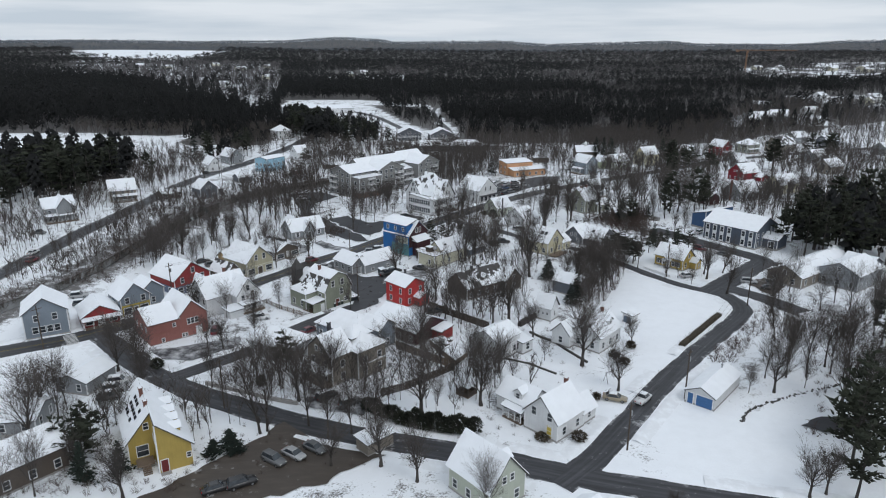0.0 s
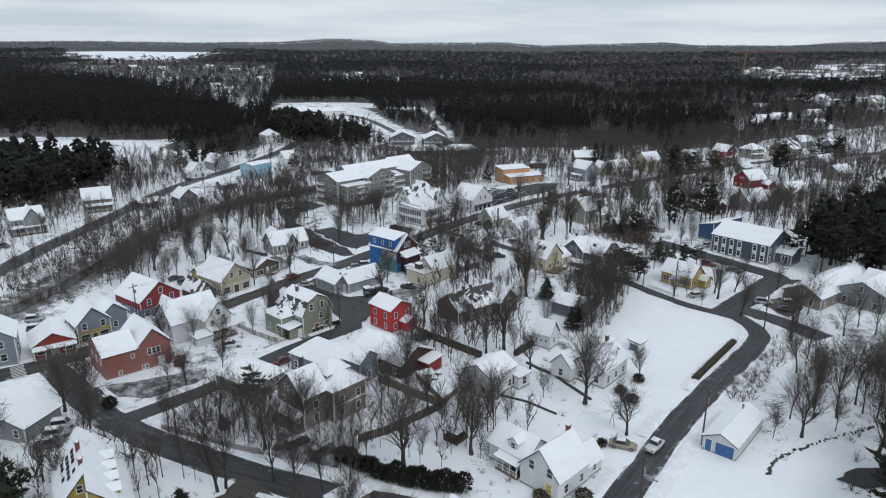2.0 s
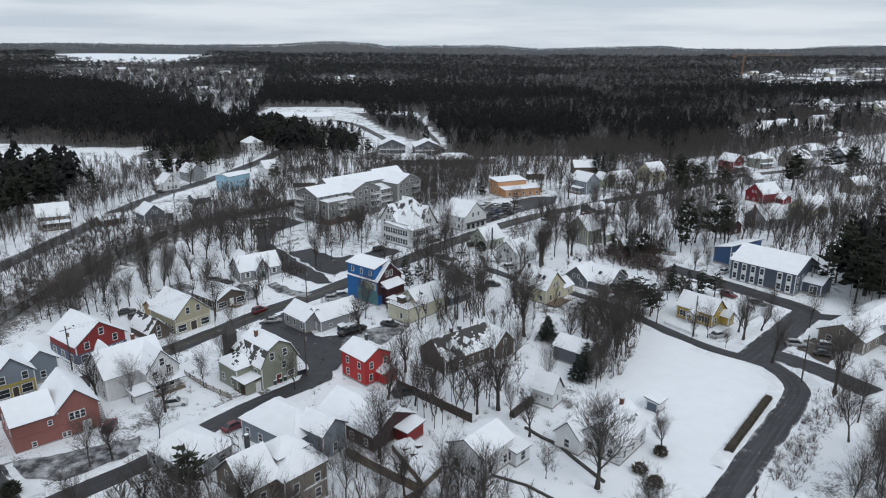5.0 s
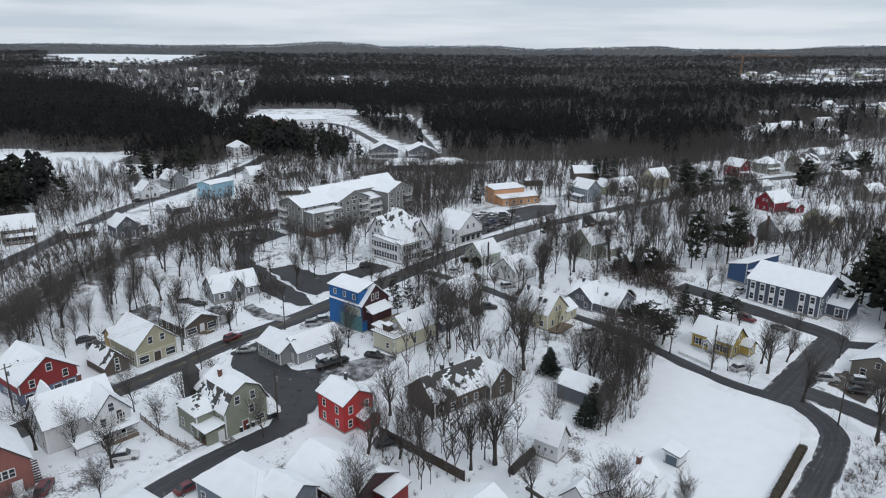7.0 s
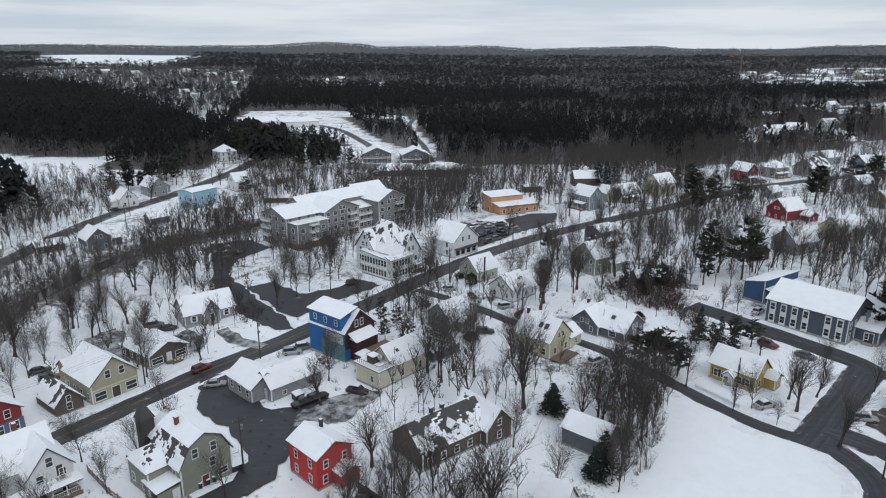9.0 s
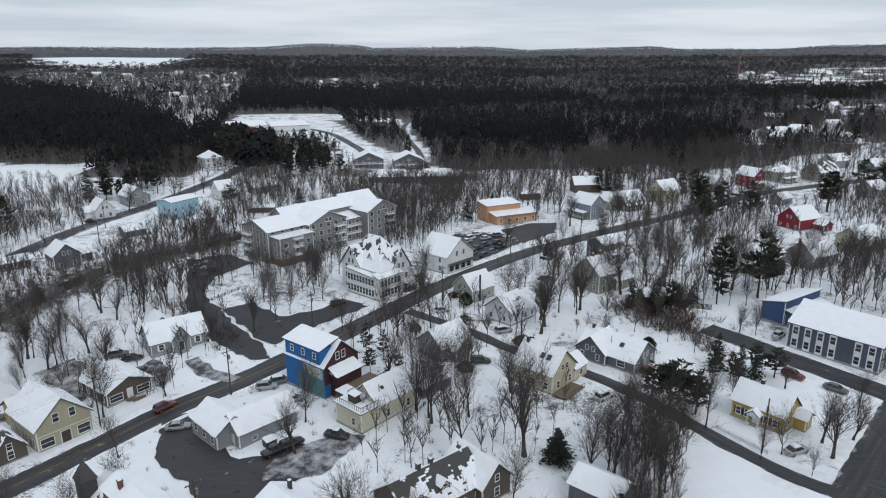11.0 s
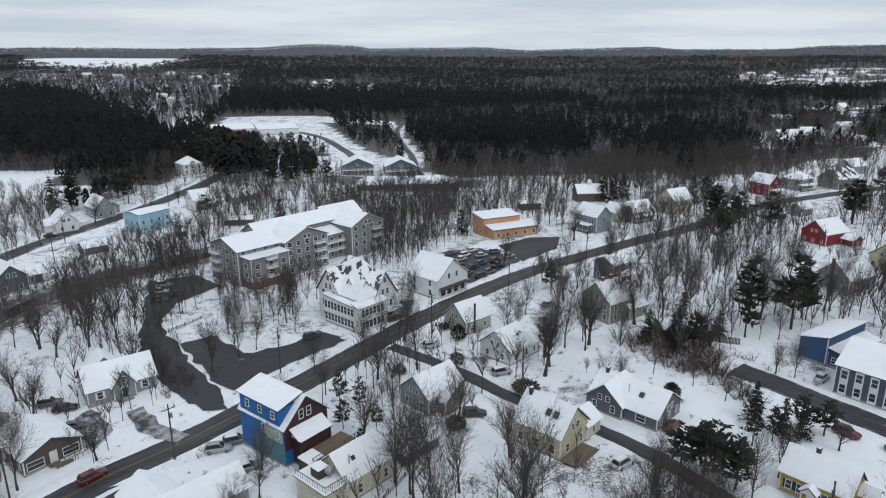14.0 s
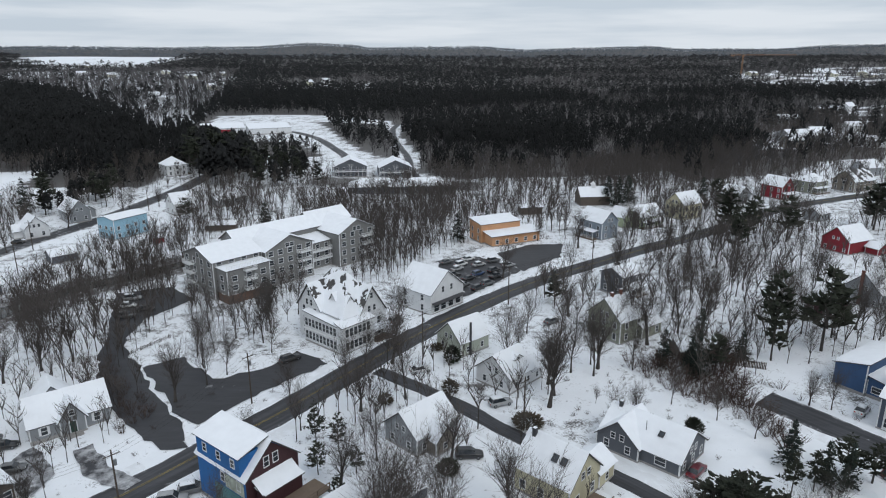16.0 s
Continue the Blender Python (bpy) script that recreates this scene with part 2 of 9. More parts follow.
# ---- building helpers ----
class Mesher:
    """Collects corners and faces of one mesh."""

    def __init__(self):
        self.v, self.f = [], []

    def add(self, verts, faces):
        o = len(self.v)
        self.v.extend(tuple(p) for p in verts)
        self.f.extend(tuple(i + o for i in q) for q in faces)

    def box(self, x, y, z, sx, sy, sz, turn=0.0):
        """A box by its centre in plan, its base height and its sizes."""
        c, s = math.cos(turn), math.sin(turn)
        vs = []
        for dz in (0, sz):
            for dx, dy in ((-sx / 2, -sy / 2), (sx / 2, -sy / 2), (sx / 2, sy / 2), (-sx / 2, sy / 2)):
                vs.append((x + dx * c - dy * s, y + dx * s + dy * c, z + dz))
        self.add(vs, [(3, 2, 1, 0), (4, 5, 6, 7), (0, 1, 5, 4), (1, 2, 6, 5), (2, 3, 7, 6), (3, 0, 4, 7)])

    def rod(self, a, b, ra, rb, n=4, cap=False):
        a, b = Vector(a), Vector(b)
        d = (b - a).normalized()
        u = d.cross(Vector((0.31, 0.77, 0.55))).normalized()
        w = d.cross(u)
        ring = [(math.cos(2 * math.pi * i / n), math.sin(2 * math.pi * i / n)) for i in range(n)]
        vs = [a + (u * p + w * q) * ra for p, q in ring] + [b + (u * p + w * q) * rb for p, q in ring]
        fs = [(i, (i + 1) % n, n + (i + 1) % n, n + i) for i in range(n)]
        if cap:
            fs += [tuple(range(n))[::-1], tuple(range(n, 2 * n))]
        self.add(vs, fs)

    def slab(self, a, b, c, d, t):
        """A four-cornered plate with thickness t downwards along its normal."""
        a, b, c, d = map(Vector, (a, b, c, d))
        n = (b - a).cross(d - a)
        n = n.normalized() * t if n.length > 1e-6 else Vector((0, 0, t))
        if n.z < 0:
            n = -n
        vs = [a, b, c, d, a - n, b - n, c - n, d - n]
        self.add(vs, [(0, 1, 2, 3), (7, 6, 5, 4), (0, 4, 5, 1), (1, 5, 6, 2), (2, 6, 7, 3), (3, 7, 4, 0)])

    def sheet(self, a, b, c, d, thick, seed, bare=2.0, step=0.7, tilt=0.0):
        """An uneven layer of snow over the plate a b (eave) c d (ridge). Where bare is lower, patches stay free."""
        a, b, c, d = map(Vector, (a, b, c, d))
        fine = bare < 1.5
        step = step * 0.42 if fine else step
        nu = max(2, min(44 if fine else 26, int((b - a).length / step)))
        nv = max(2, min(34 if fine else 18, int(((d - a).length + (c - b).length) / 2 / step)))
        n = (b - a).cross(d - a)
        n = n.normalized() if n.length > 1e-6 else Vector((0, 0, 1))
        if n.z < 0:
            n = -n

        def place(i, j):
            u, w = i / nu, j / nv
            return a.lerp(b, u).lerp(d.lerp(c, u), w)

        gone = set()
        if bare < 1.5:
            for i in range(nu):
                for j in range(nv):
                    p = place(i + 0.5, j + 0.5)
                    k = noise.noise(Vector((p.x * 0.45 + seed, p.y * 0.45, p.z * 0.2 + seed))) * 0.5 + 0.5
                    k += 0.25 * noise.noise(p * 1.7)
                    if k > bare + tilt * (0.5 - j / nv):
                        gone.add((i, j))
        vs = []
        for j in range(nv + 1):
            for i in range(nu + 1):
                p = place(i, j)
                near = [(i - 1, j - 1), (i, j - 1), (i - 1, j), (i, j)]
                edge = i in (0, nu) or j == 0
                h = thick * (0.85 + 0.45 * noise.noise(Vector((p.x * 0.6 + seed, p.y * 0.6, p.z))))
                if edge:
                    h *= 0.72
                if any(q in gone for q in near):
                    h = 0.012
                jig = Vector((0, 0, 0))
                if edge:
                    jig = (b - a).normalized() * 0.05 * noise.noise(p * 2.1) + (a - d).normalized() * 0.08 * noise.noise(p * 1.3 + Vector((9, 0, 0)))
                vs.append(p + n * h + jig)
        base = [place(i, j) + n * 0.004 for j in range(nv + 1) for i in range(nu + 1)]
        o = len(vs)
        k = nu + 1
        fs = [(j * k + i, j * k + i + 1, (j + 1) * k + i + 1, (j + 1) * k + i) for j in range(nv) for i in range(nu) if (i, j) not in gone]
        for i in range(nu):
            if (i, 0) not in gone:
                fs.append((o + i, o + i + 1, i + 1, i))
            if (i, nv - 1) not in gone:
                q = nv * k
                fs.append((q + i, q + i + 1, o + q + i + 1, o + q + i))
        for j in range(nv):
            if (0, j) not in gone:
                fs.append((j * k, (j + 1) * k, o + (j + 1) * k, o + j * k))
            if (nu - 1, j) not in gone:
                fs.append((o + j * k + nu, o + (j + 1) * k + nu, (j + 1) * k + nu, j * k + nu))
        self.add(vs + base, fs)

    def lattice(self, xs, zs, holes, t):
        """An upright plate with openings, in one piece: y from 0 to t."""
        nx, nz = len(xs), len(zs)
        vs = [(x, y, z) for y in (0, t) for z in zs for x in xs]
        fs = []

        def solid(i, j):
            return 0 <= i < nx - 1 and 0 <= j < nz - 1 and (i, j) not in holes

        for j in range(nz - 1):
            for i in range(nx - 1):
                if not solid(i, j):
                    continue
                q = [j * nx + i, j * nx + i + 1, (j + 1) * nx + i + 1, (j + 1) * nx + i]
                o = nx * nz
                fs.append(tuple(q[::-1]))
                fs.append(tuple(k + o for k in q))
                for (di, dj), (a, b) in (((-1, 0), (3, 0)), ((1, 0), (1, 2)), ((0, -1), (0, 1)), ((0, 1), (2, 3))):
                    if not solid(i + di, j + dj):
                        fs.append((q[a], q[b], q[b] + o, q[a] + o))
        self.add(vs, fs)

    def mesh(self, name, mat, smooth=False):
        me = bpy.data.meshes.new(name)
        me.from_pydata(self.v, [], self.f)
        me.materials.append(mat)
        if smooth:
            me.polygons.foreach_set("use_smooth", [True] * len(me.polygons))
        me.update()
        return me


def part(name, mesher, mat, parent, label="", m=None, smooth=False):
    """One mesh object under a thing or a part."""
    me = mesher if isinstance(mesher, bpy.types.Mesh) else mesher.mesh(name, mat, smooth)
    ob = new(name, me)
    ob.parent = parent
    if m is not None:
        ob.matrix_basis = m
    if label:
        ob["label"] = label
    return ob


def thing(name, label, category, m, group="", kind=""):
    """An Empty at a thing's base, which parents its parts."""
    ob = new(name)
    ob.empty_display_size = 0.3
    ob.matrix_basis = m
    return tagged(ob, label, category, group, kind)


# ---- the lie of the land ----
def ease(a):
    return 0.0 if a < 0 else 1.0 if a > 1 else a * a * (3 - 2 * a)


# heights of the skyline hills above the camera's level, by bearing in degrees to the right
SKYLINE = [(-60, 40), (-34, 44), (-28, 47), (-20, 45), (-14, 50), (-9, 70), (-6, 62), (-4, 46), (2, 45), (5, 50), (9, 30), (13, 36), (18, 48), (21, 30), (27, 28), (31, 42), (35, 50), (60, 45)]


def skyline(x, y):
    b = math.degrees(math.atan2(x - 11, y - 103))
    for (a0, h0), (a1, h1) in zip(SKYLINE, SKYLINE[1:]):
        if a0 <= b <= a1:
            return h0 + (h1 - h0) * ease((b - a0) / (a1 - a0))
    return 42.0


RISE = [(0, 0), (480, 0), (720, 5), (1000, 9), (1500, 16), (2000, 25), (2300, 33), (2700, 50), (3100, 46), (3500, 55)]


def land(x, y):
    """The ground's height."""
    z = -3.2 * math.exp(-(((x + 66) / 40) ** 2 + ((y - 203) / 45) ** 2))
    z += 5.0 * ease((y - 360) / 110) * ease((40 - x) / 120)
    z += 1.5 * ease((y - 200) / 60) * ease((x - 40) / 80) * (1 - ease((y - 330) / 100))
    r = math.hypot(x, y)
    if r > 480:
        for (a0, h0), (a1, h1) in zip(RISE, RISE[1:]):
            if a0 <= r <= a1:
                z += h0 + (h1 - h0) * (r - a0) / (a1 - a0)
                break
        else:
            z += 55
        if r > 700:
            z += 4.0 * ease((r - 700) / 500) * noise.noise(Vector((x / 330, y / 330, 3.1)))
        z += 9.0 * math.exp(-(((x + 1250) / 480) ** 2 + ((y - 2680) / 330) ** 2))
        k = ease((r - 3300) / 900)
        if k > 0:
            z = z * (1 - k) + k * (52 + skyline(x, y) + 9 * noise.noise(Vector((x / 420, y / 420, 7.7))))
    return z


def inside(x, y, poly):
    hit = False
    for (x0, y0), (x1, y1) in zip(poly, poly[1:] + poly[:1]):
        if (y0 > y) != (y1 > y) and x < (x1 - x0) * (y - y0) / (y1 - y0) + x0:
            hit = not hit
    return hit


# clearings beyond the town: snow fields, yards and the ground round the far sheds
CLEARINGS = [
    [(-260, 412), (-170, 412), (-176, 450), (-196, 468), (-260, 470)],
    [(-148, 588), (-172, 745), (-100, 755), (-60, 735), (-12, 722), (-12, 694), (-72, 690), (-58, 650), (-43, 600), (-26, 556), (10, 500), (8, 470), (-10, 440), (-32, 452), (-48, 530), (-72, 575), (-130, 580)],
    [(-60, 395), (35, 395), (40, 470), (0, 500), (-60, 470)],
    [(4, 500), (14, 500), (10, 560), (0, 620), (-3, 700), (-18, 700), (-14, 650), (-8, 590)],
]
HILL_FIELD = [(-1120, 2080), (-760, 2080), (-800, 2480), (-830, 2760), (-1500, 2760), (-1290, 2400)]
FAR_YARDS = [
    [(530, 1090), (650, 1060), (800, 1240), (900, 1640), (690, 1660)], [(720, 1180), (810, 1150), (1250, 1600), (1260, 1900), (1000, 1900), (830, 1450)],
    [(-980, 1820), (-740, 1820), (-760, 2060), (-1000, 2080)],
    [(-200, 1150), (-60, 1120), (-70, 1290), (-205, 1330)], [(390, 690), (560, 690), (640, 860), (430, 860)], [(240, 560), (340, 560), (360, 650), (260, 650)],
]
# the close pine hill beside the clearing, and the thin woods with houses behind it
PINE_HILL = [(-94, 468), (-139, 550), (-206, 649), (-315, 812), (-489, 1032), (-662, 1195), (-1100, 1480), (-1700, 1500), (-1700, 380), (-300, 440)]
THIN_WOODS = [(-150, 560), (-206, 649), (-315, 812), (-489, 1032), (-700, 1240), (-900, 1500), (-860, 1760), (-520, 1790), (-370, 1580), (-320, 1340), (-262, 1100), (-212, 900), (-190, 770)]
LOW_PINES = [(-56, 610), (-20, 685), (-6, 650), (-2, 540), (-20, 520), (-30, 560)]
BROOK = [(-118, 150), (-110, 182), (-107, 224), (-102, 254), (-99, 270), (-94, 288), (-84, 305), (-70, 318), (-56, 334)]


def wooded(x, y):
    """0: open; 1: close woods of pine; 2: bare woods."""
    for poly in CLEARINGS:
        if inside(x, y, poly):
            return 0
    if inside(x, y, HILL_FIELD):
        return 0
    if any(inside(x, y, q) for q in FAR_YARDS):
        return 0 if noise.noise(Vector((x / 30, y / 30, 3.0))) > -0.16 else 2
    edge = 478 if x < -176 else 440 if x < -118 else 520 if x < -60 else 520 if x < 10 else 470 + 0.10 * x
    if x > 150:
        edge = 455 + (x - 150) * 0.52
    edge += 14 * noise.noise(Vector((x / 60, y / 60, 0)))
    if y < edge:
        return 0
    if inside(x, y, PINE_HILL):
        return 2 if y < edge + 22 and noise.noise(Vector((x / 22, y / 22, 6.0))) > 0.0 else 1
    if inside(x, y, THIN_WOODS):
        k = noise.noise(Vector((x / 42, y / 60, 8.0)))
        return 0 if k > 0.26 else 2
    k = noise.noise(Vector((x / 150, y / 95, 5.0))) + 0.5 * noise.noise(Vector((x / 48, y / 42, 1.0)))
    if x > 120:
        k += 0.30 * ease((x - 120) / 160) + 0.3 * (1 - ease((y - 700) / 300))
    if -20 < x < 300:
        k += 0.55 * (1 - ease((y - edge) / 75))
    return 2 if k > 0.27 else 1


def litter(x, y):
    k = 0.20 + 0.20 * ease(0.5 + noise.noise(Vector((x / 23, y / 23, 4.0)))) + 0.24 * ease(0.45 + 1.3 * noise.noise(Vector((x / 9, y / 9, 2.0))))
    if -180 < x < 230 and y > 215:
        k = max(k, 0.36 + 0.16 * ease((y - 215) / 60) + 0.14 * noise.noise(Vector((x / 9, y / 9, 2.0))))
    if wooded(x, y):
        k = 0.86 + 0.14 * ease((y - 800) / 900)
        if inside(x, y, THIN_WOODS):
            k = 0.60
    if inside(x, y, [(38, 118), (60, 145), (76, 165), (58, 192), (48, 175), (36, 140)]) or inside(x, y, [(34, 88), (70, 86), (60, 108), (50, 112)]):
        k = 0.0
    if -100 < x < -48 and 78 < y < 132:
        k = max(k, 0.48 + 0.16 * noise.noise(Vector((x / 8, y / 8, 2.0))))
    if -45 < x < 45 and 442 < y < 462:
        k = 0.75
    for (x0, y0), (x1, y1) in zip(BROOK, BROOK[1:]):
        t = max(0.0, min(1.0, ((x - x0) * (x1 - x0) + (y - y0) * (y1 - y0)) / ((x1 - x0) ** 2 + (y1 - y0) ** 2)))
        d = math.hypot(x - x0 - t * (x1 - x0), y - y0 - t * (y1 - y0))
        k = max(k, 0.72 * (1 - ease((d - 6) / 12)))
    if x > 62 and 92 < y < 165 and x - 62 > (y - 128) * 0.75:
        k = max(k, 0.42)
    if 60 < x < 150 and 238 < y < 330:
        k = max(k, 0.34)
    if -40 < x < 40 and 300 < y < 400:
        k = max(k, 0.40)
    if x > 100 and y > 340:
        k = max(k, 0.50)
    if (x > 150 and y > 230) or (x > 110 and y < 200):
        k = max(k, 0.46)
    if -20 < x < 220 and 380 < y < 520:
        k = max(k, 0.56)
    if -100 < x < -16 and 350 < y < 450:
        k = max(k, 0.42)
    if -230 < x < -134 and 200 < y < 420:
        k = max(k, 0.48)
    return k


def axis_steps(near0, near1, step, far0, far1, grow=1.16):
    pts = list(np.arange(near0, near1 + 0.1, step))
    s, p = step, pts[0]
    low = []
    while p > far0:
        s *= grow
        p -= s
        low.append(p)
    s, p = step, pts[-1]
    while p < far1:
        s *= grow
        p += s
        pts.append(p)
    return low[::-1] + pts


def build_ground():
    xs = axis_steps(-300, 330, 5.0, -4700, 4700, 1.09)
    ys = axis_steps(-20, 720, 5.0, -1200, 4700, 1.045)
    nx = len(xs)
    vs = [(x, y, land(x, y)) for y in ys for x in xs]
    fs = [(j * nx + i, j * nx + i + 1, (j + 1) * nx + i + 1, (j + 1) * nx + i) for j in range(len(ys) - 1) for i in range(nx - 1)]
    me = bpy.data.meshes.new("ground")
    me.from_pydata(vs, [], fs)
    me.materials.append(GROUND)
    at = me.attributes.new("litter", "FLOAT", "POINT")
    at.data.foreach_set("value", [litter(x, y) for x, y, _ in vs])
    me.polygons.foreach_set("use_smooth", [True] * len(me.polygons))
    return tagged(new("ground", me), "snow-covered ground with leaf litter showing under the woods", "ground", kind="structure")


build_ground()


# ---- roads ----
def smooth_line(pts, n=6):
    out = []
    p = [pts[0]] + list(pts) + [pts[-1]]
    for i in range(1, len(p) - 2):
        a, b, c, d = (Vector(q[:2]) for q in p[i - 1:i + 3])
        for k in range(n):
            t = k / n
            out.append(0.5 * ((2 * b) + (c - a) * t + (2 * a - 5 * b + 4 * c - d) * t * t + (3 * b - a - 3 * c + d) * t ** 3))
    out.append(Vector(pts[-1][:2]))
    return out


def sides(line):
    out = []
    for i, p in enumerate(line):
        d = (line[min(i + 1, len(line) - 1)] - line[max(i - 1, 0)]).normalized()
        out.append((p, Vector((-d.y, d.x))))
    return out


LIFT = [0.06]
ROADS = []


def road(name, pts, width, mat, label, ragged=0.5, n=6, berm=0.45):
    """A ploughed strip on the ground with ragged snow edges, and low banks of snow beside it."""
    LIFT[0] += 0.005
    line = sides(smooth_line(pts, n))
    ROADS.append(([p for p, _ in line], width))
    vs, fs = [], []
    for i, (p, s) in enumerate(line):
        for k in (-1.0, -0.5, 0.0, 0.5, 1.0):
            w = width / 2 * k
            if abs(k) == 1.0:
                w += k * ragged * noise.noise(Vector((p.x * 0.21, p.y * 0.21, k * 5 + len(ROADS))))
                w += k * 0.4 * ragged * noise.noise(Vector((p.x * 0.9, p.y * 0.9, k * 5)))
            q = p + s * w
            vs.append((q.x, q.y, land(q.x, q.y) + LIFT[0] - (0.10 if abs(k) == 1.0 else 0)))
        if i:
            o = (i - 1) * 5
            fs += [(o + j, o + j + 5, o + j + 6, o + j + 1) for j in range(4)]
    me = bpy.data.meshes.new(name)
    me.from_pydata(vs, [], fs)
    me.materials.append(mat)
    run = [0.0]
    for (p, _), (q, _) in zip(line, line[1:]):
        run.append(run[-1] + (q - p).length)
    me.attributes.new("across", "FLOAT", "POINT").data.foreach_set("value", [-1.0, -0.5, 0.0, 0.5, 1.0] * len(line))
    me.attributes.new("along", "FLOAT", "POINT").data.foreach_set("value", [s for s in run for _ in range(5)])
    tagged(new(name, me), label, "road", kind="structure")
    if berm > 0:
        BERMS.append((line, width, berm))
    return line


def on_road(x, y, extra=1.0):
    for pts, w in ROADS:
        for p in pts:
            if abs(p.x - x) < w and abs(p.y - y) < w and math.hypot(p.x - x, p.y - y) < w / 2 + extra:
                return True
    return False


def lot(name, poly, mat, label, category="parking lot"):
    """A flat yard by its corner points, with a ragged rim."""
    LIFT[0] += 0.005
    rim = []
    for (x0, y0), (x1, y1) in zip(poly, poly[1:] + poly[:1]):
        k = max(2, int(math.hypot(x1 - x0, y1 - y0) / 1.5))
        for i in range(k):
            x, y = x0 + (x1 - x0) * i / k, y0 + (y1 - y0) * i / k
            x += 1.1 * noise.noise(Vector((x * 0.35, y * 0.35, 2)))
            y += 1.1 * noise.noise(Vector((x * 0.35, y * 0.35, 8)))
            rim.append((x, y))
    bm = bmesh.new()
    bm.faces.new([bm.verts.new((x, y, 0)) for x, y in rim])
    bmesh.ops.triangulate(bm, faces=bm.faces[:])
    bmesh.ops.subdivide_edges(bm, edges=[e for e in bm.edges if e.calc_length() > 6], cuts=3, use_grid_fill=True)
    bmesh.ops.triangulate(bm, faces=bm.faces[:])
    for v in bm.verts:
        v.co.z = land(v.co.x, v.co.y) + LIFT[0]
    bmesh.ops.recalc_face_normals(bm, faces=bm.faces[:])
    me = bpy.data.meshes.new(name)
    bm.to_mesh(me)
    bm.free()
    me.materials.append(mat)
    return tagged(new(name, me), label, category, kind="structure")


BERMS = []
MAIN = [(-150, 105), (-110, 128), (-97, 135.5), (-87, 142), (-79, 151), (-70, 165), (-62, 178), (-52, 193), (-42, 206), (-32, 215), (-22, 226), (-13, 236), (-2, 251), (9, 266), (22, 282), (43, 304), (64, 320), (94, 340), (106, 347), (135, 370), (166, 396), (200, 414), (240, 430), (330, 455)]
main_line = road("road_1", MAIN, 8.4, ASPHALT, "wet ploughed asphalt main street with a yellow centre line")
road("road_2", [(-84, 147), (-74, 137), (-66, 129), (-55, 120), (-37, 110), (-18, 102), (0, 96.5), (11, 93), (21, 89.5), (33, 86), (60, 79), (120, 66)], 6.6, ASPHALT_LANE, "wet asphalt side street between snow banks")
road("road_3", [(-57, 121), (-49, 129), (-42, 137), (-36, 147), (-32, 152.5), (-27, 158), (-23, 162)], 5.2, ASPHALT, "slushy asphalt lane beside the gambrel house")
road("road_4", [(18, 87), (26, 95.5), (40, 114), (50, 126.5), (60, 138), (70, 149), (76.5, 157), (78.5, 164), (77.5, 170), (77, 176)], 5.4, ASPHALT_LANE, "narrow wet asphalt lane curving round a snowy field")
road("road_11", [(79, 171), (76, 172), (71, 175), (66, 180.5), (60, 190), (52, 204), (42, 216), (30, 226), (21, 236.5), (12, 245), (4, 252)], 3.9, ASPHALT, "narrow wet lane between snowy gardens")
road("road_5", [(73, 171), (79, 177), (85, 183), (97, 195), (102, 201), (98, 209), (92, 217), (86, 226), (78, 237)], 7.4, ASPHALT, "asphalt street past the school")
road("road_6", [(100, 199), (112, 196), (130, 204)], 5.0, ASPHALT, "short snowy asphalt drive")
road("road_7", [(79, 176), (84, 171), (88, 165), (92, 157)], 6.5, ASPHALT, "asphalt parking drive", berm=0.0)
road("road_8", [(-140, 120), (-135, 160), (-133, 190), (-133, 215), (-133, 240), (-131, 270), (-131, 300), (-130, 325), (-126, 350), (-120, 370), (-111, 395), (-104, 415), (-97, 440), (-93, 480), (-86, 520)], 8.5, ASPHALT_SNOWY, "wide road with slushy lanes")
road("road_9", [(-7, 700), (-10, 660), (-5, 600), (4, 540), (7, 500), (12, 470), (20, 440)], 5.0, ASPHALT_SNOWY, "snowy track through the pine woods", berm=0)
road("road_10", [(-150, 640), (-110, 640), (-86, 631), (-62, 600), (-45, 560), (-32, 525), (-28, 495)], 7.0, ASPHALT_SNOWY, "curved access road")
lot("parking_lot_1", [(-60, 270), (-58, 262), (-52, 249), (-42, 236), (-31, 226), (-27, 226), (-30, 234), (-40, 246), (-48, 258), (-55, 268), (-56, 282), (-48, 296), (-58, 306), (-71, 301)], ASPHALT, "curving wet asphalt drive and parking lot")
lot("parking_lot_2", [(-46, 256), (-39, 261), (-29, 250), (-20, 254), (-14, 262), (-7, 256), (-18, 244), (-27, 233), (-31, 236)], ASPHALT, "wet asphalt parking lot beside the street")
lot("parking_lot_3", [(-42, 203), (-36, 205), (-31, 198.7), (-24.8, 187.5), (-18.9, 187), (-13, 190.5), (-8, 186.5), (-11.3, 180.7), (-15, 176), (-16.8, 169.2), (-17.7, 163.9), (-21.4, 159), (-26.1, 156.2), (-28.9, 159.5), (-24, 164.2), (-23.4, 171.5), (-30, 180.5), (-38.1, 188.7)], ASPHALT, "slushy parking lot in front of the garage")
lot("parking_lot_4", [(18, 290), (26, 296), (36, 308), (44, 318), (32, 332), (18, 328), (20, 310)], ASPHALT_SNOWY, "snowy parking lot full of cars")
lot("parking_lot_5", [(44, 316), (58, 330), (62, 345), (50, 345), (38, 335)], ASPHALT, "dark parking lot by the orange building")
lot("parking_lot_6", [(-70, 134), (-58, 138), (-48, 143), (-46, 138), (-54, 130), (-63, 131)], ASPHALT_RUT, "rutted slushy yard beside the barn")
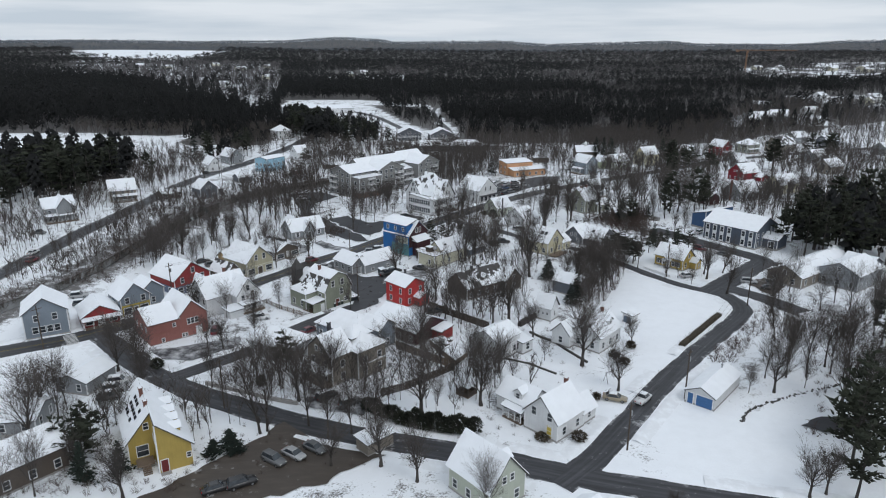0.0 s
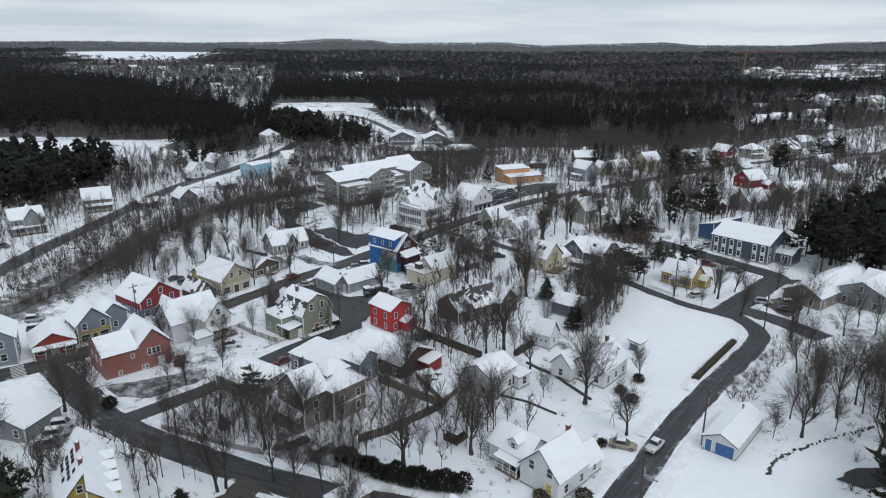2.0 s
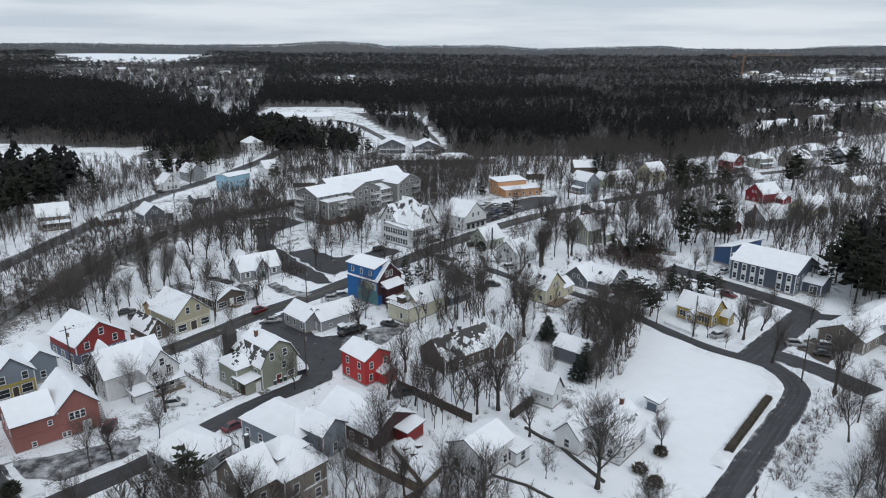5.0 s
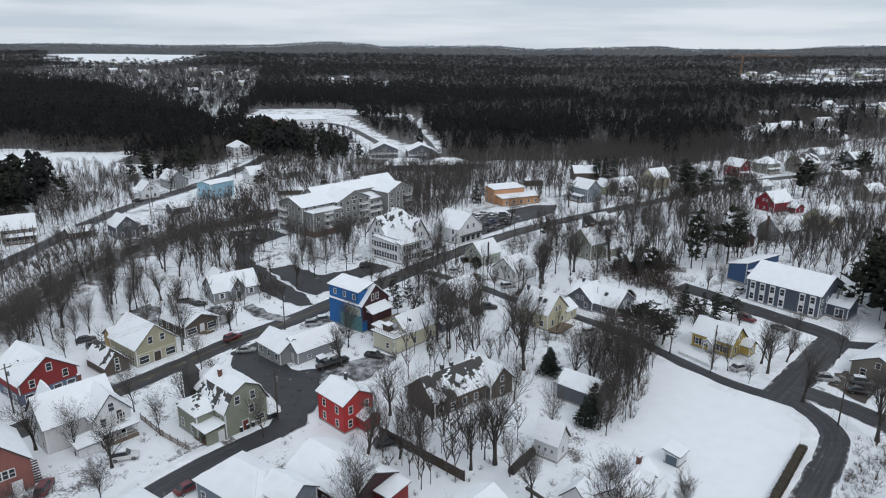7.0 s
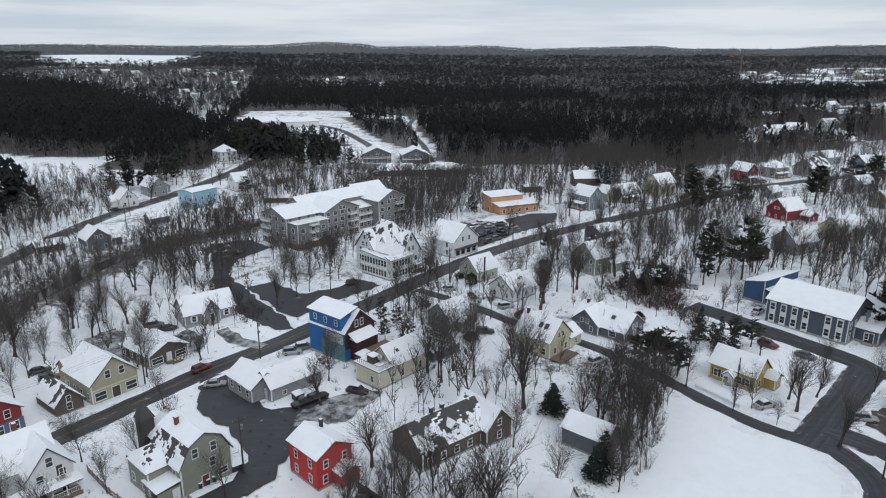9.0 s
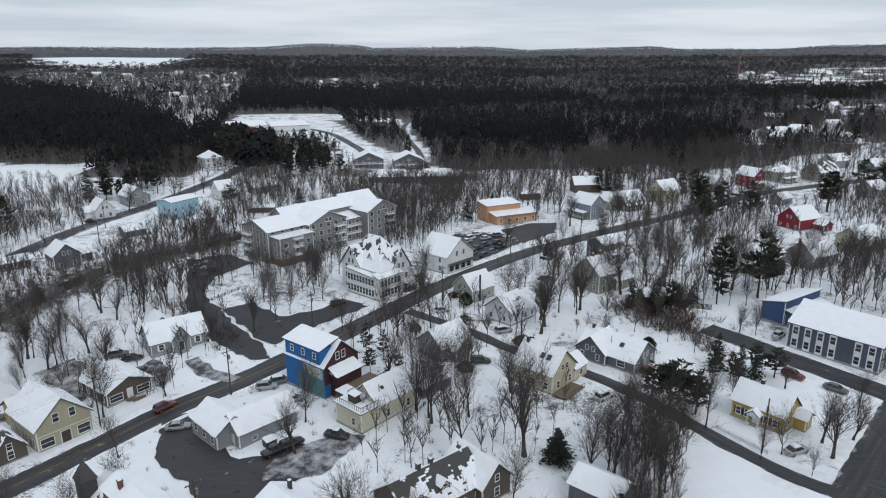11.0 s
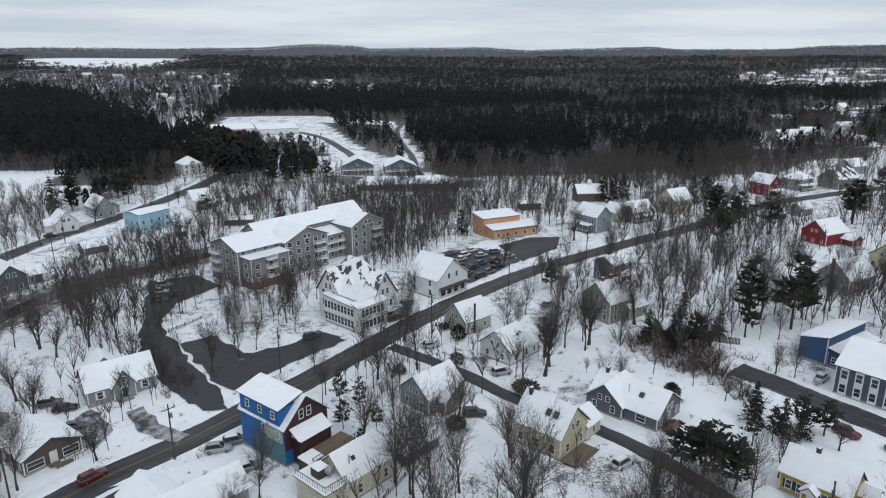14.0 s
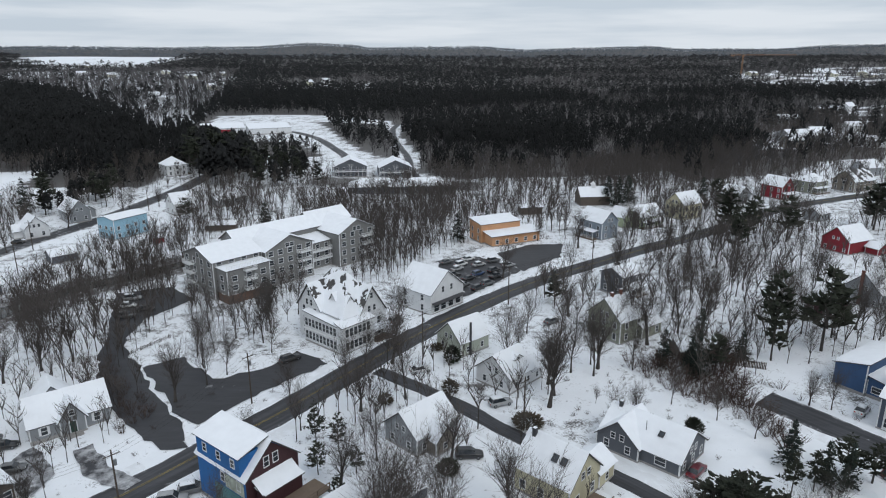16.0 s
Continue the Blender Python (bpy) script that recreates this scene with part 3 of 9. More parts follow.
lot("driveway_1", [(-28.7, 105), (-22, 99), (-10, 95), (-20, 87), (-36, 80), (-49, 80), (-45.7, 84.2), (-38.2, 91.8), (-32, 99.8)], LANE, "brown gravel yard with parked cars", "driveway")
lot("driveway_2", [(86, 181), (96, 184), (97, 176), (90, 170)], LANE, "gravel forecourt", "driveway")
lot("driveway_3", [(-27, 118), (-16, 113), (-14, 107), (-26, 110)], ASPHALT_RUT, "snowy parking bay beside the street", "driveway")
lot("driveway_4", [(-56, 224), (-54, 229), (-46, 221), (-47, 216), (-52, 216)], ASPHALT_RUT, "slushy yard with parked cars", "driveway")
lot("driveway_5", [(-46, 227), (-40, 219), (-32, 215), (-31, 218), (-38, 222), (-44, 229)], ASPHALT_RUT, "rutted drive curving past a front door", "driveway")
lot("driveway_6", [(-78, 223), (-73, 230), (-61, 220), (-62, 210)], ASPHALT_RUT, "slushy yard behind the shops", "driveway")
lot("driveway_7", [(-18, 180), (-17, 186), (-6, 194), (-2, 192), (-8, 181)], ASPHALT_RUT, "tracked snowy yard beside the lot", "driveway")


def centre_line():
    mb = Mesher()
    pts = [p for p, _ in main_line]
    sd = [s for _, s in main_line]
    for i in range(len(pts) - 1):
        for off in (-0.16, 0.16):
            q = []
            for p, s, o in ((pts[i], sd[i], off - 0.06), (pts[i + 1], sd[i + 1], off - 0.06), (pts[i + 1], sd[i + 1], off + 0.06), (pts[i], sd[i], off + 0.06)):
                c = p + s * o
                q.append((c.x, c.y, land(c.x, c.y) + 0.085))
            mb.add(q, [(0, 1, 2, 3)])
    tagged(new("road_marking", mb.mesh("road_marking", plain("yellow_paint", (0.24, 0.18, 0.05), 0.8, spread=0.5, scale=0.4))), "worn double yellow centre line", "road marking", kind="structure")
    mb = Mesher()
    a = Vector((-86.5, 141))
    d, s = Vector((0.80, 0.60)), Vector((-0.6, 0.8))
    for k in range(10):
        c = a + s * (k * 0.82 - 3.8)
        q = [c - d * 1.3 - s * 0.22, c + d * 1.3 - s * 0.22, c + d * 1.3 + s * 0.22, c - d * 1.3 + s * 0.22]
        mb.add([(p.x, p.y, land(p.x, p.y) + 0.09) for p in q], [(0, 1, 2, 3)])
    tagged(new("crosswalk", mb.mesh("crosswalk", plain("white_paint", (0.6, 0.6, 0.6), 0.8))), "worn white crosswalk stripes on the street", "crosswalk", kind="structure")


centre_line()


def snow_banks():
    """Ploughed-up banks along the roads, broken where roads and yards meet."""
    mb = Mesher()
    for line, width, h in BERMS:
        for side in (-1, 1):
            row = []
            for p, s in line:
                c = p + s * side * (width / 2 + 0.55)
                ok = True
                for pts, w in ROADS:
                    if any(abs(q.x - c.x) < 6 and abs(q.y - c.y) < 6 and (q - c).length < w / 2 + 0.2 for q in pts):
                        ok = False
                        break
                k = noise.noise(Vector((c.x * 0.12, c.y * 0.12, side))) * 0.5 + 0.5
                row.append((c, s * side, ok and k > 0.38, h * (0.15 + 0.75 * k)))
            for (c0, s0, k0, h0), (c1, s1, k1, h1) in zip(row, row[1:]):
                if not (k0 and k1):
                    continue
                vs = []
                for c, s, hh in ((c0, s0, h0), (c1, s1, h1)):
                    for o, z in ((-0.75, -0.05), (-0.3, 0.6), (0.15, 1.0), (0.9, 0.5), (2.2, -0.05)):
                        q = c + s * o
                        z = z * hh + (0.08 * noise.noise(Vector((q.x, q.y, o))) if z > 0 else 0)
                        vs.append((q.x, q.y, land(q.x, q.y) + z))
                mb.add(vs, [(i, i + 1, i + 6, i + 5) for i in range(4)])
    tagged(new("snow_banks", mb.mesh("snow_banks", snow_material("bank_snow", 0.12), True)), "ploughed-up snow banks along the streets", "snow bank", kind="stuff")


snow_banks()


def build_brook():
    m, t, b = shader("brook_water", 0.12, 0.0, 0.5)
    t.links.new(ramp(t, add_noise(t, 0.3, 4), [(0.3, (0.018, 0.017, 0.015)), (0.7, (0.05, 0.044, 0.036))]), b.inputs["Base Color"])
    bump(t, b, add_noise(t, 1.5, 3), 0.3, 0.05)
    vs, fs = [], []
    line = sides(smooth_line(BROOK, 8))
    for i, (p, s) in enumerate(line):
        for k in (-1, 1):
            q = p + s * k * (3.2 + 1.4 * noise.noise(Vector((p.x * 0.1, p.y * 0.1, k))))
            vs.append((q.x, q.y, land(p.x, p.y) + 0.07))
        if i:
            fs.append((2 * i - 2, 2 * i, 2 * i + 1, 2 * i - 1))
    me = bpy.data.meshes.new("water")
    me.from_pydata(vs, [], fs)
    me.materials.append(m)
    tagged(new("water", me), "narrow dark brook among brush", "brook", kind="structure")


build_brook()


# ---- parts of buildings ----
CACHE = {}


def window_meshes(w, h):
    key = (round(w, 2), round(h, 2))
    if key not in CACHE:
        f = Mesher()
        b = 0.11
        f.lattice([-w / 2 - b, -w / 2, w / 2, w / 2 + b], [-b - 0.04, 0, h * 0.5 - 0.03, h * 0.5 + 0.03, h, h + b], {(1, 1), (1, 3)}, 0.07)
        p = Mesher()
        p.box(0, 0.015, 0, w, 0.03, h)
        CACHE[key] = (f.mesh("window", WHITE), p.mesh("pane", GLASS))
    return CACHE[key]


def on_wall(px, py, nx, ny, z):
    """A pose on a wall: local y points out of it."""
    return Matrix.Translation((px, py, z)) @ Matrix.Rotation(math.atan2(ny, nx) - math.pi / 2, 4, "Z")


def add_window(h, px, py, nx, ny, z, w=0.95, t=1.45, name="window"):
    f, p = window_meshes(w, t)
    fr = part(name, f, None, h, m=on_wall(px + nx * 0.004, py + ny * 0.004, nx, ny, z))
    part("pane", p, None, fr)
    return fr


def add_door(h, px, py, nx, ny, z, w=1.0, t=2.1, c=None, name="door"):
    key = ("door", w, t, c.name if c else "")
    if key not in CACHE:
        d = Mesher()
        d.box(0, 0.02, 0, w, 0.04, t)
        for k in (0.28, 0.62):
            d.box(0, 0.045, t * k, w * 0.6, 0.02, t * 0.26)
        f = Mesher()
        f.box(-w / 2 - 0.07, 0.035, 0, 0.14, 0.07, t + 0.14)
        f.box(w / 2 + 0.07, 0.035, 0, 0.14, 0.07, t + 0.14)
        f.box(0, 0.035, t, w, 0.07, 0.14)
        s = Mesher()
        s.box(0, 0.5, -0.5, w + 0.6, 1.0, 0.42)
        CACHE[key] = (d.mesh("door", c or WOOD_DARK), f.mesh("frame", WHITE), s.mesh("step", CONCRETE))
    d, f, s = CACHE[key]
    ob = part(name, d, None, h, m=on_wall(px + nx * 0.004, py + ny * 0.004, nx, ny, z))
    part("frame", f, None, ob)
    part("step", s, None, ob)
    return ob


def roof_planes(cx, cy, w, d, e, r, axis, kind, o):
    """The roof's plates as (eave, eave, ridge, ridge), for a roof that overhangs by o."""
    half = (w if axis == "y" else d) / 2
    slope = (r - e) / half
    eo = e - slope * o
    hx, hy = w / 2 + o, d / 2 + o
    if kind == "hip":
        q = min(w, d) / 2 * 0.9
        if axis == "y":
            a, b = (cx, cy - d / 2 + q, r), (cx, cy + d / 2 - q, r)
        else:
            a, b = (cx - w / 2 + q, cy, r), (cx + w / 2 - q, cy, r)
        c = [(cx - hx, cy - hy, eo), (cx + hx, cy - hy, eo), (cx + hx, cy + hy, eo), (cx - hx, cy + hy, eo)]
        if axis == "y":
            return [(c[3], c[0], a, b), (c[1], c[2], b, a), (c[0], c[1], a, a), (c[2], c[3], b, b)]
        return [(c[0], c[1], b, a), (c[2], c[3], a, b), (c[1], c[2], b, b), (c[3], c[0], a, a)]
    if kind == "flat":
        return [((cx - hx, cy - hy, e), (cx + hx, cy - hy, e), (cx + hx, cy + hy, r), (cx - hx, cy + hy, r))]
    if kind == "flatx":
        return [((cx - hx, cy + hy, e), (cx - hx, cy - hy, e), (cx + hx, cy - hy, r), (cx + hx, cy + hy, r))]
    if kind == "gambrel":
        k, m = 0.36, e + (r - e) * 0.70
        if axis == "y":
            xs = [cx - hx, cx - w / 2 * (1 - k), cx, cx + w / 2 * (1 - k), cx + hx]
            y0, y1 = cy - hy, cy + hy
            return [((xs[0], y1, e - 0.1), (xs[0], y0, e - 0.1), (xs[1], y0, m), (xs[1], y1, m)), ((xs[1], y1, m), (xs[1], y0, m), (xs[2], y0, r), (xs[2], y1, r)),
                    ((xs[4], y0, e - 0.1), (xs[4], y1, e - 0.1), (xs[3], y1, m), (xs[3], y0, m)), ((xs[3], y0, m), (xs[3], y1, m), (xs[2], y1, r), (xs[2], y0, r))]
    if axis == "y":
        return [((cx - hx, cy + hy, eo), (cx - hx, cy - hy, eo), (cx, cy - hy, r), (cx, cy + hy, r)), ((cx + hx, cy - hy, eo), (cx + hx, cy + hy, eo), (cx, cy + hy, r), (cx, cy - hy, r))]
    return [((cx - hx, cy - hy, eo), (cx + hx, cy - hy, eo), (cx + hx, cy, r), (cx - hx, cy, r)), ((cx + hx, cy + hy, eo), (cx - hx, cy + hy, eo), (cx - hx, cy, r), (cx + hx, cy, r))]


def add_roof(h, planes, mat, seed, bare=2.0, snow=0.17, thick=0.16, name="roof", trim=None):
    rm, sm = Mesher(), Mesher()
    bares = bare if isinstance(bare, (list, tuple)) else [bare] * len(planes)
    for q, k in zip(planes, bares):
        up = [(p[0], p[1], p[2] + thick) for p in q]
        rm.slab(*up, thick)
        if k > 0:
            sm.sheet(*up, snow, seed, k, tilt=0.25)
    ob = part(name, rm, mat, h)
    if sm.f:
        part("snow_cover", sm, SNOW, ob, "settled snow")
    return ob


def add_walls(h, cx, cy, w, d, e, r, axis, mat, kind="gable", z0=-1.2, name="wall"):
    mb = Mesher()
    x0, x1, y0, y1 = cx - w / 2, cx + w / 2, cy - d / 2, cy + d / 2
    lo = [(x0, y0, z0), (x1, y0, z0), (x1, y1, z0), (x0, y1, z0)]
    hi = [e, e, e, e]
    if kind == "flat":
        hi = [e, e, r, r]
    if kind == "flatx":
        hi = [e, r, r, e]
    vs = lo + [(p[0], p[1], q) for p, q in zip(lo, hi)]
    fs = [(0, 1, 5, 4), (1, 2, 6, 5), (2, 3, 7, 6), (3, 0, 4, 7)]
    if kind == "gable":
        vs += [(cx, y0, r), (cx, y1, r)] if axis == "y" else [(x0, cy, r), (x1, cy, r)]
        fs += [(4, 5, 8), (6, 7, 9)] if axis == "y" else [(7, 4, 8), (5, 6, 9)]
    if kind == "gambrel":
        m = e + (r - e) * 0.70
        k = w / 2 * 0.64
        vs += [(cx - k, y0, m), (cx, y0, r), (cx + k, y0, m), (cx - k, y1, m), (cx, y1, r), (cx + k, y1, m)]
        fs += [(4, 5, 10, 9, 8), (6, 7, 11, 12, 13)]
    fs += [(7, 6, 5, 4)]
    mb.add(vs, fs)
    return part(name, mb, mat, h)


def add_foundation(h, cx, cy, w, d, top=0.35):
    mb = Mesher()
    mb.box(cx, cy, -1.4, w + 0.06, d + 0.06, 1.4 + top)
    part("foundation", mb, CONCRETE, h)


def add_corners(h, cx, cy, w, d, e, mat):
    for sx in (-1, 1):
        for sy in (-1, 1):
            key = ("corner", round(e, 2), mat.name)
            if key not in CACHE:
                mb = Mesher()
                mb.box(0, 0, 0.3, 0.2, 0.2, e - 0.32)
                CACHE[key] = mb.mesh("corner_board", mat)
            part("corner_board", CACHE[key], None, h, m=Matrix.Translation((cx + sx * (w / 2 - 0.075), cy + sy * (d / 2 - 0.075), 0)))


def windows_for(h, cx, cy, w, d, e, r, axis, walls, size, gap, attic=True):
    rows = [0.9]
    if e > 4.6:
        rows = [0.9, 3.5]
    if e > 7.2:
        rows = [0.9, 3.5, 6.0]
    if e > 10:
        rows = [0.9, 3.7, 6.4, 9.0]
    ww, wh = size
    for key, n, ln in (("R", (0, -1), w), ("L", (-1, 0), d), ("B", (0, 1), w), ("K", (1, 0), d)):
        if key not in walls:
            continue
        count = max(1, int((ln - 0.8) / gap))
        ends = (axis == "y" and key in "RB") or (axis == "x" and key in "LK")
        for z in rows:
            if z + wh > e - 0.1:
                continue
            for i in range(count):
                u = (i + 0.5) / count * ln - ln / 2
                px = cx + (u if n[0] == 0 else n[0] * w / 2)
                py = cy + (u if n[1] == 0 else n[1] * d / 2)
                add_window(h, px, py, n[0], n[1], z, ww, wh)
        if attic and ends and r - e > 2.4:
            px = cx + (0 if n[0] == 0 else n[0] * w / 2)
            py = cy + (0 if n[1] == 0 else n[1] * d / 2)
            two = ln > 6.5 and r - e > 3.2
            for u in ((-0.8, 0.8) if two else (0,)):
                add_window(h, px + (u if n[0] == 0 else 0), py + (u if n[1] == 0 else 0), n[0], n[1], e + 0.15, ww * 0.85, wh * 0.8)


SEED = [0]


def volume(h, cx, cy, w, d, e, r, axis="x", wall=None, kind="gable", roof=None, over=0.35, bare=2.0, snow=0.17, walls="RLBK", size=(0.9, 1.4), gap=2.7, trim=WHITE, z0=-1.2, found=True, attic=True):
    """One block of a building: walls, roof with its snow, windows and corner boards."""
    SEED[0] += 1
    add_walls(h, cx, cy, w, d, e, r, axis, wall, kind, z0)
    add_roof(h, roof_planes(cx, cy, w, d, e, r, axis, kind, over), roof or SHINGLE, SEED[0] * 3.7, bare, snow)
    if found:
        add_foundation(h, cx, cy, w, d)
    if trim:
        add_corners(h, cx, cy, w, d, e, trim)
    if walls:
        windows_for(h, cx, cy, w, d, e, r, axis, walls, size, gap, attic)


def chimney(h, x, y, z, top, mat=None, s=0.6):
    mb = Mesher()
    mb.box(x, y, z, s, s, top - z)
    mb.box(x, y, top, s + 0.14, s + 0.14, 0.12)
    ob = part("chimney", mb, mat or BRICK, h)
    sm = Mesher()
    sm.box(x, y, top + 0.12, s * 0.9, s * 0.9, 0.1)
    part("snow_cap", sm, SNOW, ob)


def dormer(h, x, y, nx, ny, z, w=1.8, depth=2.2, e=1.5, r=2.3, wall=None, trim=None):
    """A small gabled dormer whose face looks along (nx, ny)."""
    m = on_wall(x, y, nx, ny, z)
    mb = Mesher()
    vs = [(-w / 2, 0, -0.9), (w / 2, 0, -0.9), (w / 2, 0, e), (0, 0, r), (-w / 2, 0, e)]
    vs += [(p[0], -depth, p[2]) for p in vs]
    mb.add(vs, [(4, 3, 2, 1, 0), (5, 6, 7, 8, 9), (0, 1, 6, 5), (1, 2, 7, 6), (4, 0, 5, 9), (2, 3, 8, 7), (3, 4, 9, 8)])
    ob = part("dormer", mb, wall, h, m=m)
    rm, sm = Mesher(), Mesher()
    SEED[0] += 1
    for s in (-1, 1):
        q = [(s * (w / 2 + 0.2), 0.25, e - 0.1), (s * (w / 2 + 0.2), -depth, e - 0.1), (0, -depth, r + 0.05), (0, 0.25, r + 0.05)]
        up = [(p[0], p[1], p[2] + 0.1) for p in q]
        rm.slab(*up, 0.1)
        sm.sheet(*up, 0.15, SEED[0])
    part("dormer_roof", rm, SHINGLE, ob)
    part("snow_cover", sm, SNOW, ob, "settled snow")
    f, p = window_meshes(min(0.8, w * 0.5), 1.0)
    part("window", f, None, ob, m=Matrix.Translation((0, 0.004, 0.35)))
    part("pane", p, None, ob, m=Matrix.Translation((0, 0.004, 0.35)))


def porch(h, x0, y0, x1, y1, top=2.7, low=2.4, deck=0.4, posts=4, side="R", mat=None, rail=True):
    """A lean-to porch over a rectangle; side: the wall it leans on looks that way."""
    dm = Mesher()
    dm.box((x0 + x1) / 2, (y0 + y1) / 2, -1.0, x1 - x0, y1 - y0, 1.0 + deck)
    part("porch_deck", dm, WOOD, h)
    o = 0.25
    if side == "R":
        q = ((x0 - o, y0 - o, low), (x1 + o, y0 - o, low), (x1 + o, y1, top), (x0 - o, y1, top))
    elif side == "L":
        q = ((x0 - o, y1 + o, low), (x0 - o, y0 - o, low), (x1, y0 - o, top), (x1, y1 + o, top))
    elif side == "K":
        q = ((x1 + o, y0 - o, low), (x1 + o, y1 + o, low), (x0, y1 + o, top), (x0, y0 - o, top))
    else:
        q = ((x1 + o, y1 + o, low), (x0 - o, y1 + o, low), (x0 - o, y0, top), (x1 + o, y0, top))
    SEED[0] += 1
    add_roof(h, [q], SHINGLE, SEED[0], name="porch_roof", thick=0.12, snow=0.16)
    key = ("post", round(low - deck, 2), (mat or WHITE).name)
    if key not in CACHE:
        pm = Mesher()
        pm.box(0, 0, 0, 0.14, 0.14, low - deck)
        pm.box(0, 0, 0, 0.22, 0.22, 0.12)
        CACHE[key] = pm.mesh("post", mat or WHITE)
    for i in range(posts):
        t = i / max(1, posts - 1)
        if side in "RB":
            px, py = x0 + 0.1 + (x1 - x0 - 0.2) * t, (y0 + 0.1 if side == "R" else y1 - 0.1)
        else:
            px, py = (x0 + 0.1 if side == "L" else x1 - 0.1), y0 + 0.1 + (y1 - y0 - 0.2) * t
        part("post", CACHE[key], None, h, m=Matrix.Translation((px, py, deck)))
    if rail:
        rm = Mesher()
        if side in "RB":
            yy = y0 + 0.1 if side == "R" else y1 - 0.1
            rm.box((x0 + x1) / 2, yy, deck + 0.85, x1 - x0, 0.06, 0.07)
            rm.box((x0 + x1) / 2, yy, deck + 0.15, x1 - x0, 0.05, 0.05)
            for i in range(int((x1 - x0) / 0.25)):
                rm.box(x0 + 0.12 + i * 0.25, yy, deck + 0.15, 0.035, 0.035, 0.7)
        else:
            xx = x0 + 0.1 if side == "L" else x1 - 0.1
            rm.box(xx, (y0 + y1) / 2, deck + 0.85, 0.06, y1 - y0, 0.07)
            rm.box(xx, (y0 + y1) / 2, deck + 0.15, 0.05, y1 - y0, 0.05)
            for i in range(int((y1 - y0) / 0.25)):
                rm.box(xx, y0 + 0.12 + i * 0.25, deck + 0.15, 0.035, 0.035, 0.7)
        part("railing", rm, mat or WHITE, h)


def skylight(h, x, y, z, slope_deg, axis, w=0.8, l=1.1):
    """A roof window lying on a slope that falls towards -y (axis x) or -x (axis y)."""
    f, p = Mesher(), Mesher()
    f.box(0, 0, 0.0, w, l, 0.22)
    p.box(0, 0, 0.22, w - 0.16, l - 0.16, 0.02)
    m = Matrix.Translation((x, y, z)) @ (Matrix.Rotation(radians(slope_deg), 4, "X") if axis == "x" else Matrix.Rotation(-radians(slope_deg), 4, "Y"))
    ob = part("skylight", f, DARK_TRIM, h, m=m)
    part("pane", p, GLASS, ob)


def building(name, label, x, y, rot, category="house", group=""):
    return thing(name, label, category, Matrix.Translation((x, y, land(x, y))) @ Matrix.Rotation(radians(rot), 4, "Z"), group)


def paint(name, c):
    return clapboard("clapboard_" + name, c)


P_WHITE = paint("white", (0.70, 0.71, 0.72))
P_GREY = paint("grey", (0.27, 0.285, 0.30))
P_BLUEGREY = paint("blue_grey", (0.215, 0.255, 0.30))
P_MAROON = paint("maroon", (0.055, 0.020, 0.024))
P_RED = paint("red", (0.50, 0.045, 0.045))
P_DARKRED = paint("dark_red", (0.26, 0.035, 0.035))
P_BARNRED = paint("barn_red", (0.23, 0.018, 0.030))
P_PINK = paint("faded_red", (0.30, 0.125, 0.108))
P_YELLOW = paint("yellow", (0.42, 0.31, 0.085))
P_GOLD = paint("golden_yellow", (0.46, 0.33, 0.085))
P_PALEYEL = paint("pale_yellow", (0.58, 0.54, 0.38))
P_CREAM = paint("cream", (0.60, 0.58, 0.45))
P_TAN = paint("tan", (0.42, 0.39, 0.28))
P_SAGE = paint("sage", (0.27, 0.29, 0.23))
P_OLIVE = paint("olive", (0.24, 0.25, 0.20))
P_BROWN = paint("brown", (0.105, 0.085, 0.07))
P_TAUPE = paint("taupe", (0.23, 0.205, 0.175))
P_SLATE = paint("slate", (0.12, 0.13, 0.15))
P_NAVY = paint("navy_grey", (0.085, 0.105, 0.14))
P_BLUE = paint("bright_blue", (0.018, 0.13, 0.36))
P_DEEPBLUE = paint("deep_blue", (0.045, 0.10, 0.21))
P_LBLUE = paint("light_blue", (0.30, 0.50, 0.62))
P_ORANGE = paint("orange", (0.60, 0.33, 0.18))
P_APT = clapboard("shingle_siding_grey", (0.225, 0.225, 0.22), 0.2, True)
P_PALEGREEN = paint("pale_green", (0.40, 0.45, 0.30))
P_TEAL = paint("teal_mural", (0.10, 0.24, 0.26))


# ---- the houses, from the near lane to the far end ----
def house_yellow_door():
    h = building("house", "white clapboard farmhouse with a yellow front door and snowy roofs", 19.8, 103.9, 44)
    volume(h, 0, 0, 7.9, 7.2, 3.7, 7.4, "x", P_WHITE, walls="R", attic=False)
    for u, z in ((-1.9, 0.9), (-1.9, 3.5), (1.5, 3.5)):
        add_window(h, -3.95, u, -1, 0, z)
    add_door(h, -3.95, -1.9, -1, 0, 0.35, 1.1, 2.2, plain("yellow_door", (0.55, 0.42, 0.08), 0.6))
    volume(h, 5.9, -1.3, 4.0, 4.2, 2.5, 4.6, "x", P_WHITE, walls="RK", size=(0.8, 1.1))
    volume(h, 0.5, 7.4, 6.2, 7.6, 3.2, 5.6, "y", P_WHITE, walls="L")
    dormer(h, -2.2, 6.6, -1, 0, 3.4, wall=P_WHITE)
    porch(h, -4.2, 4.2, -2.6, 8.6, 2.8, 2.4, side="L", posts=4)
    chimney(h, 3.9, 0.6, 5.0, 7.9)


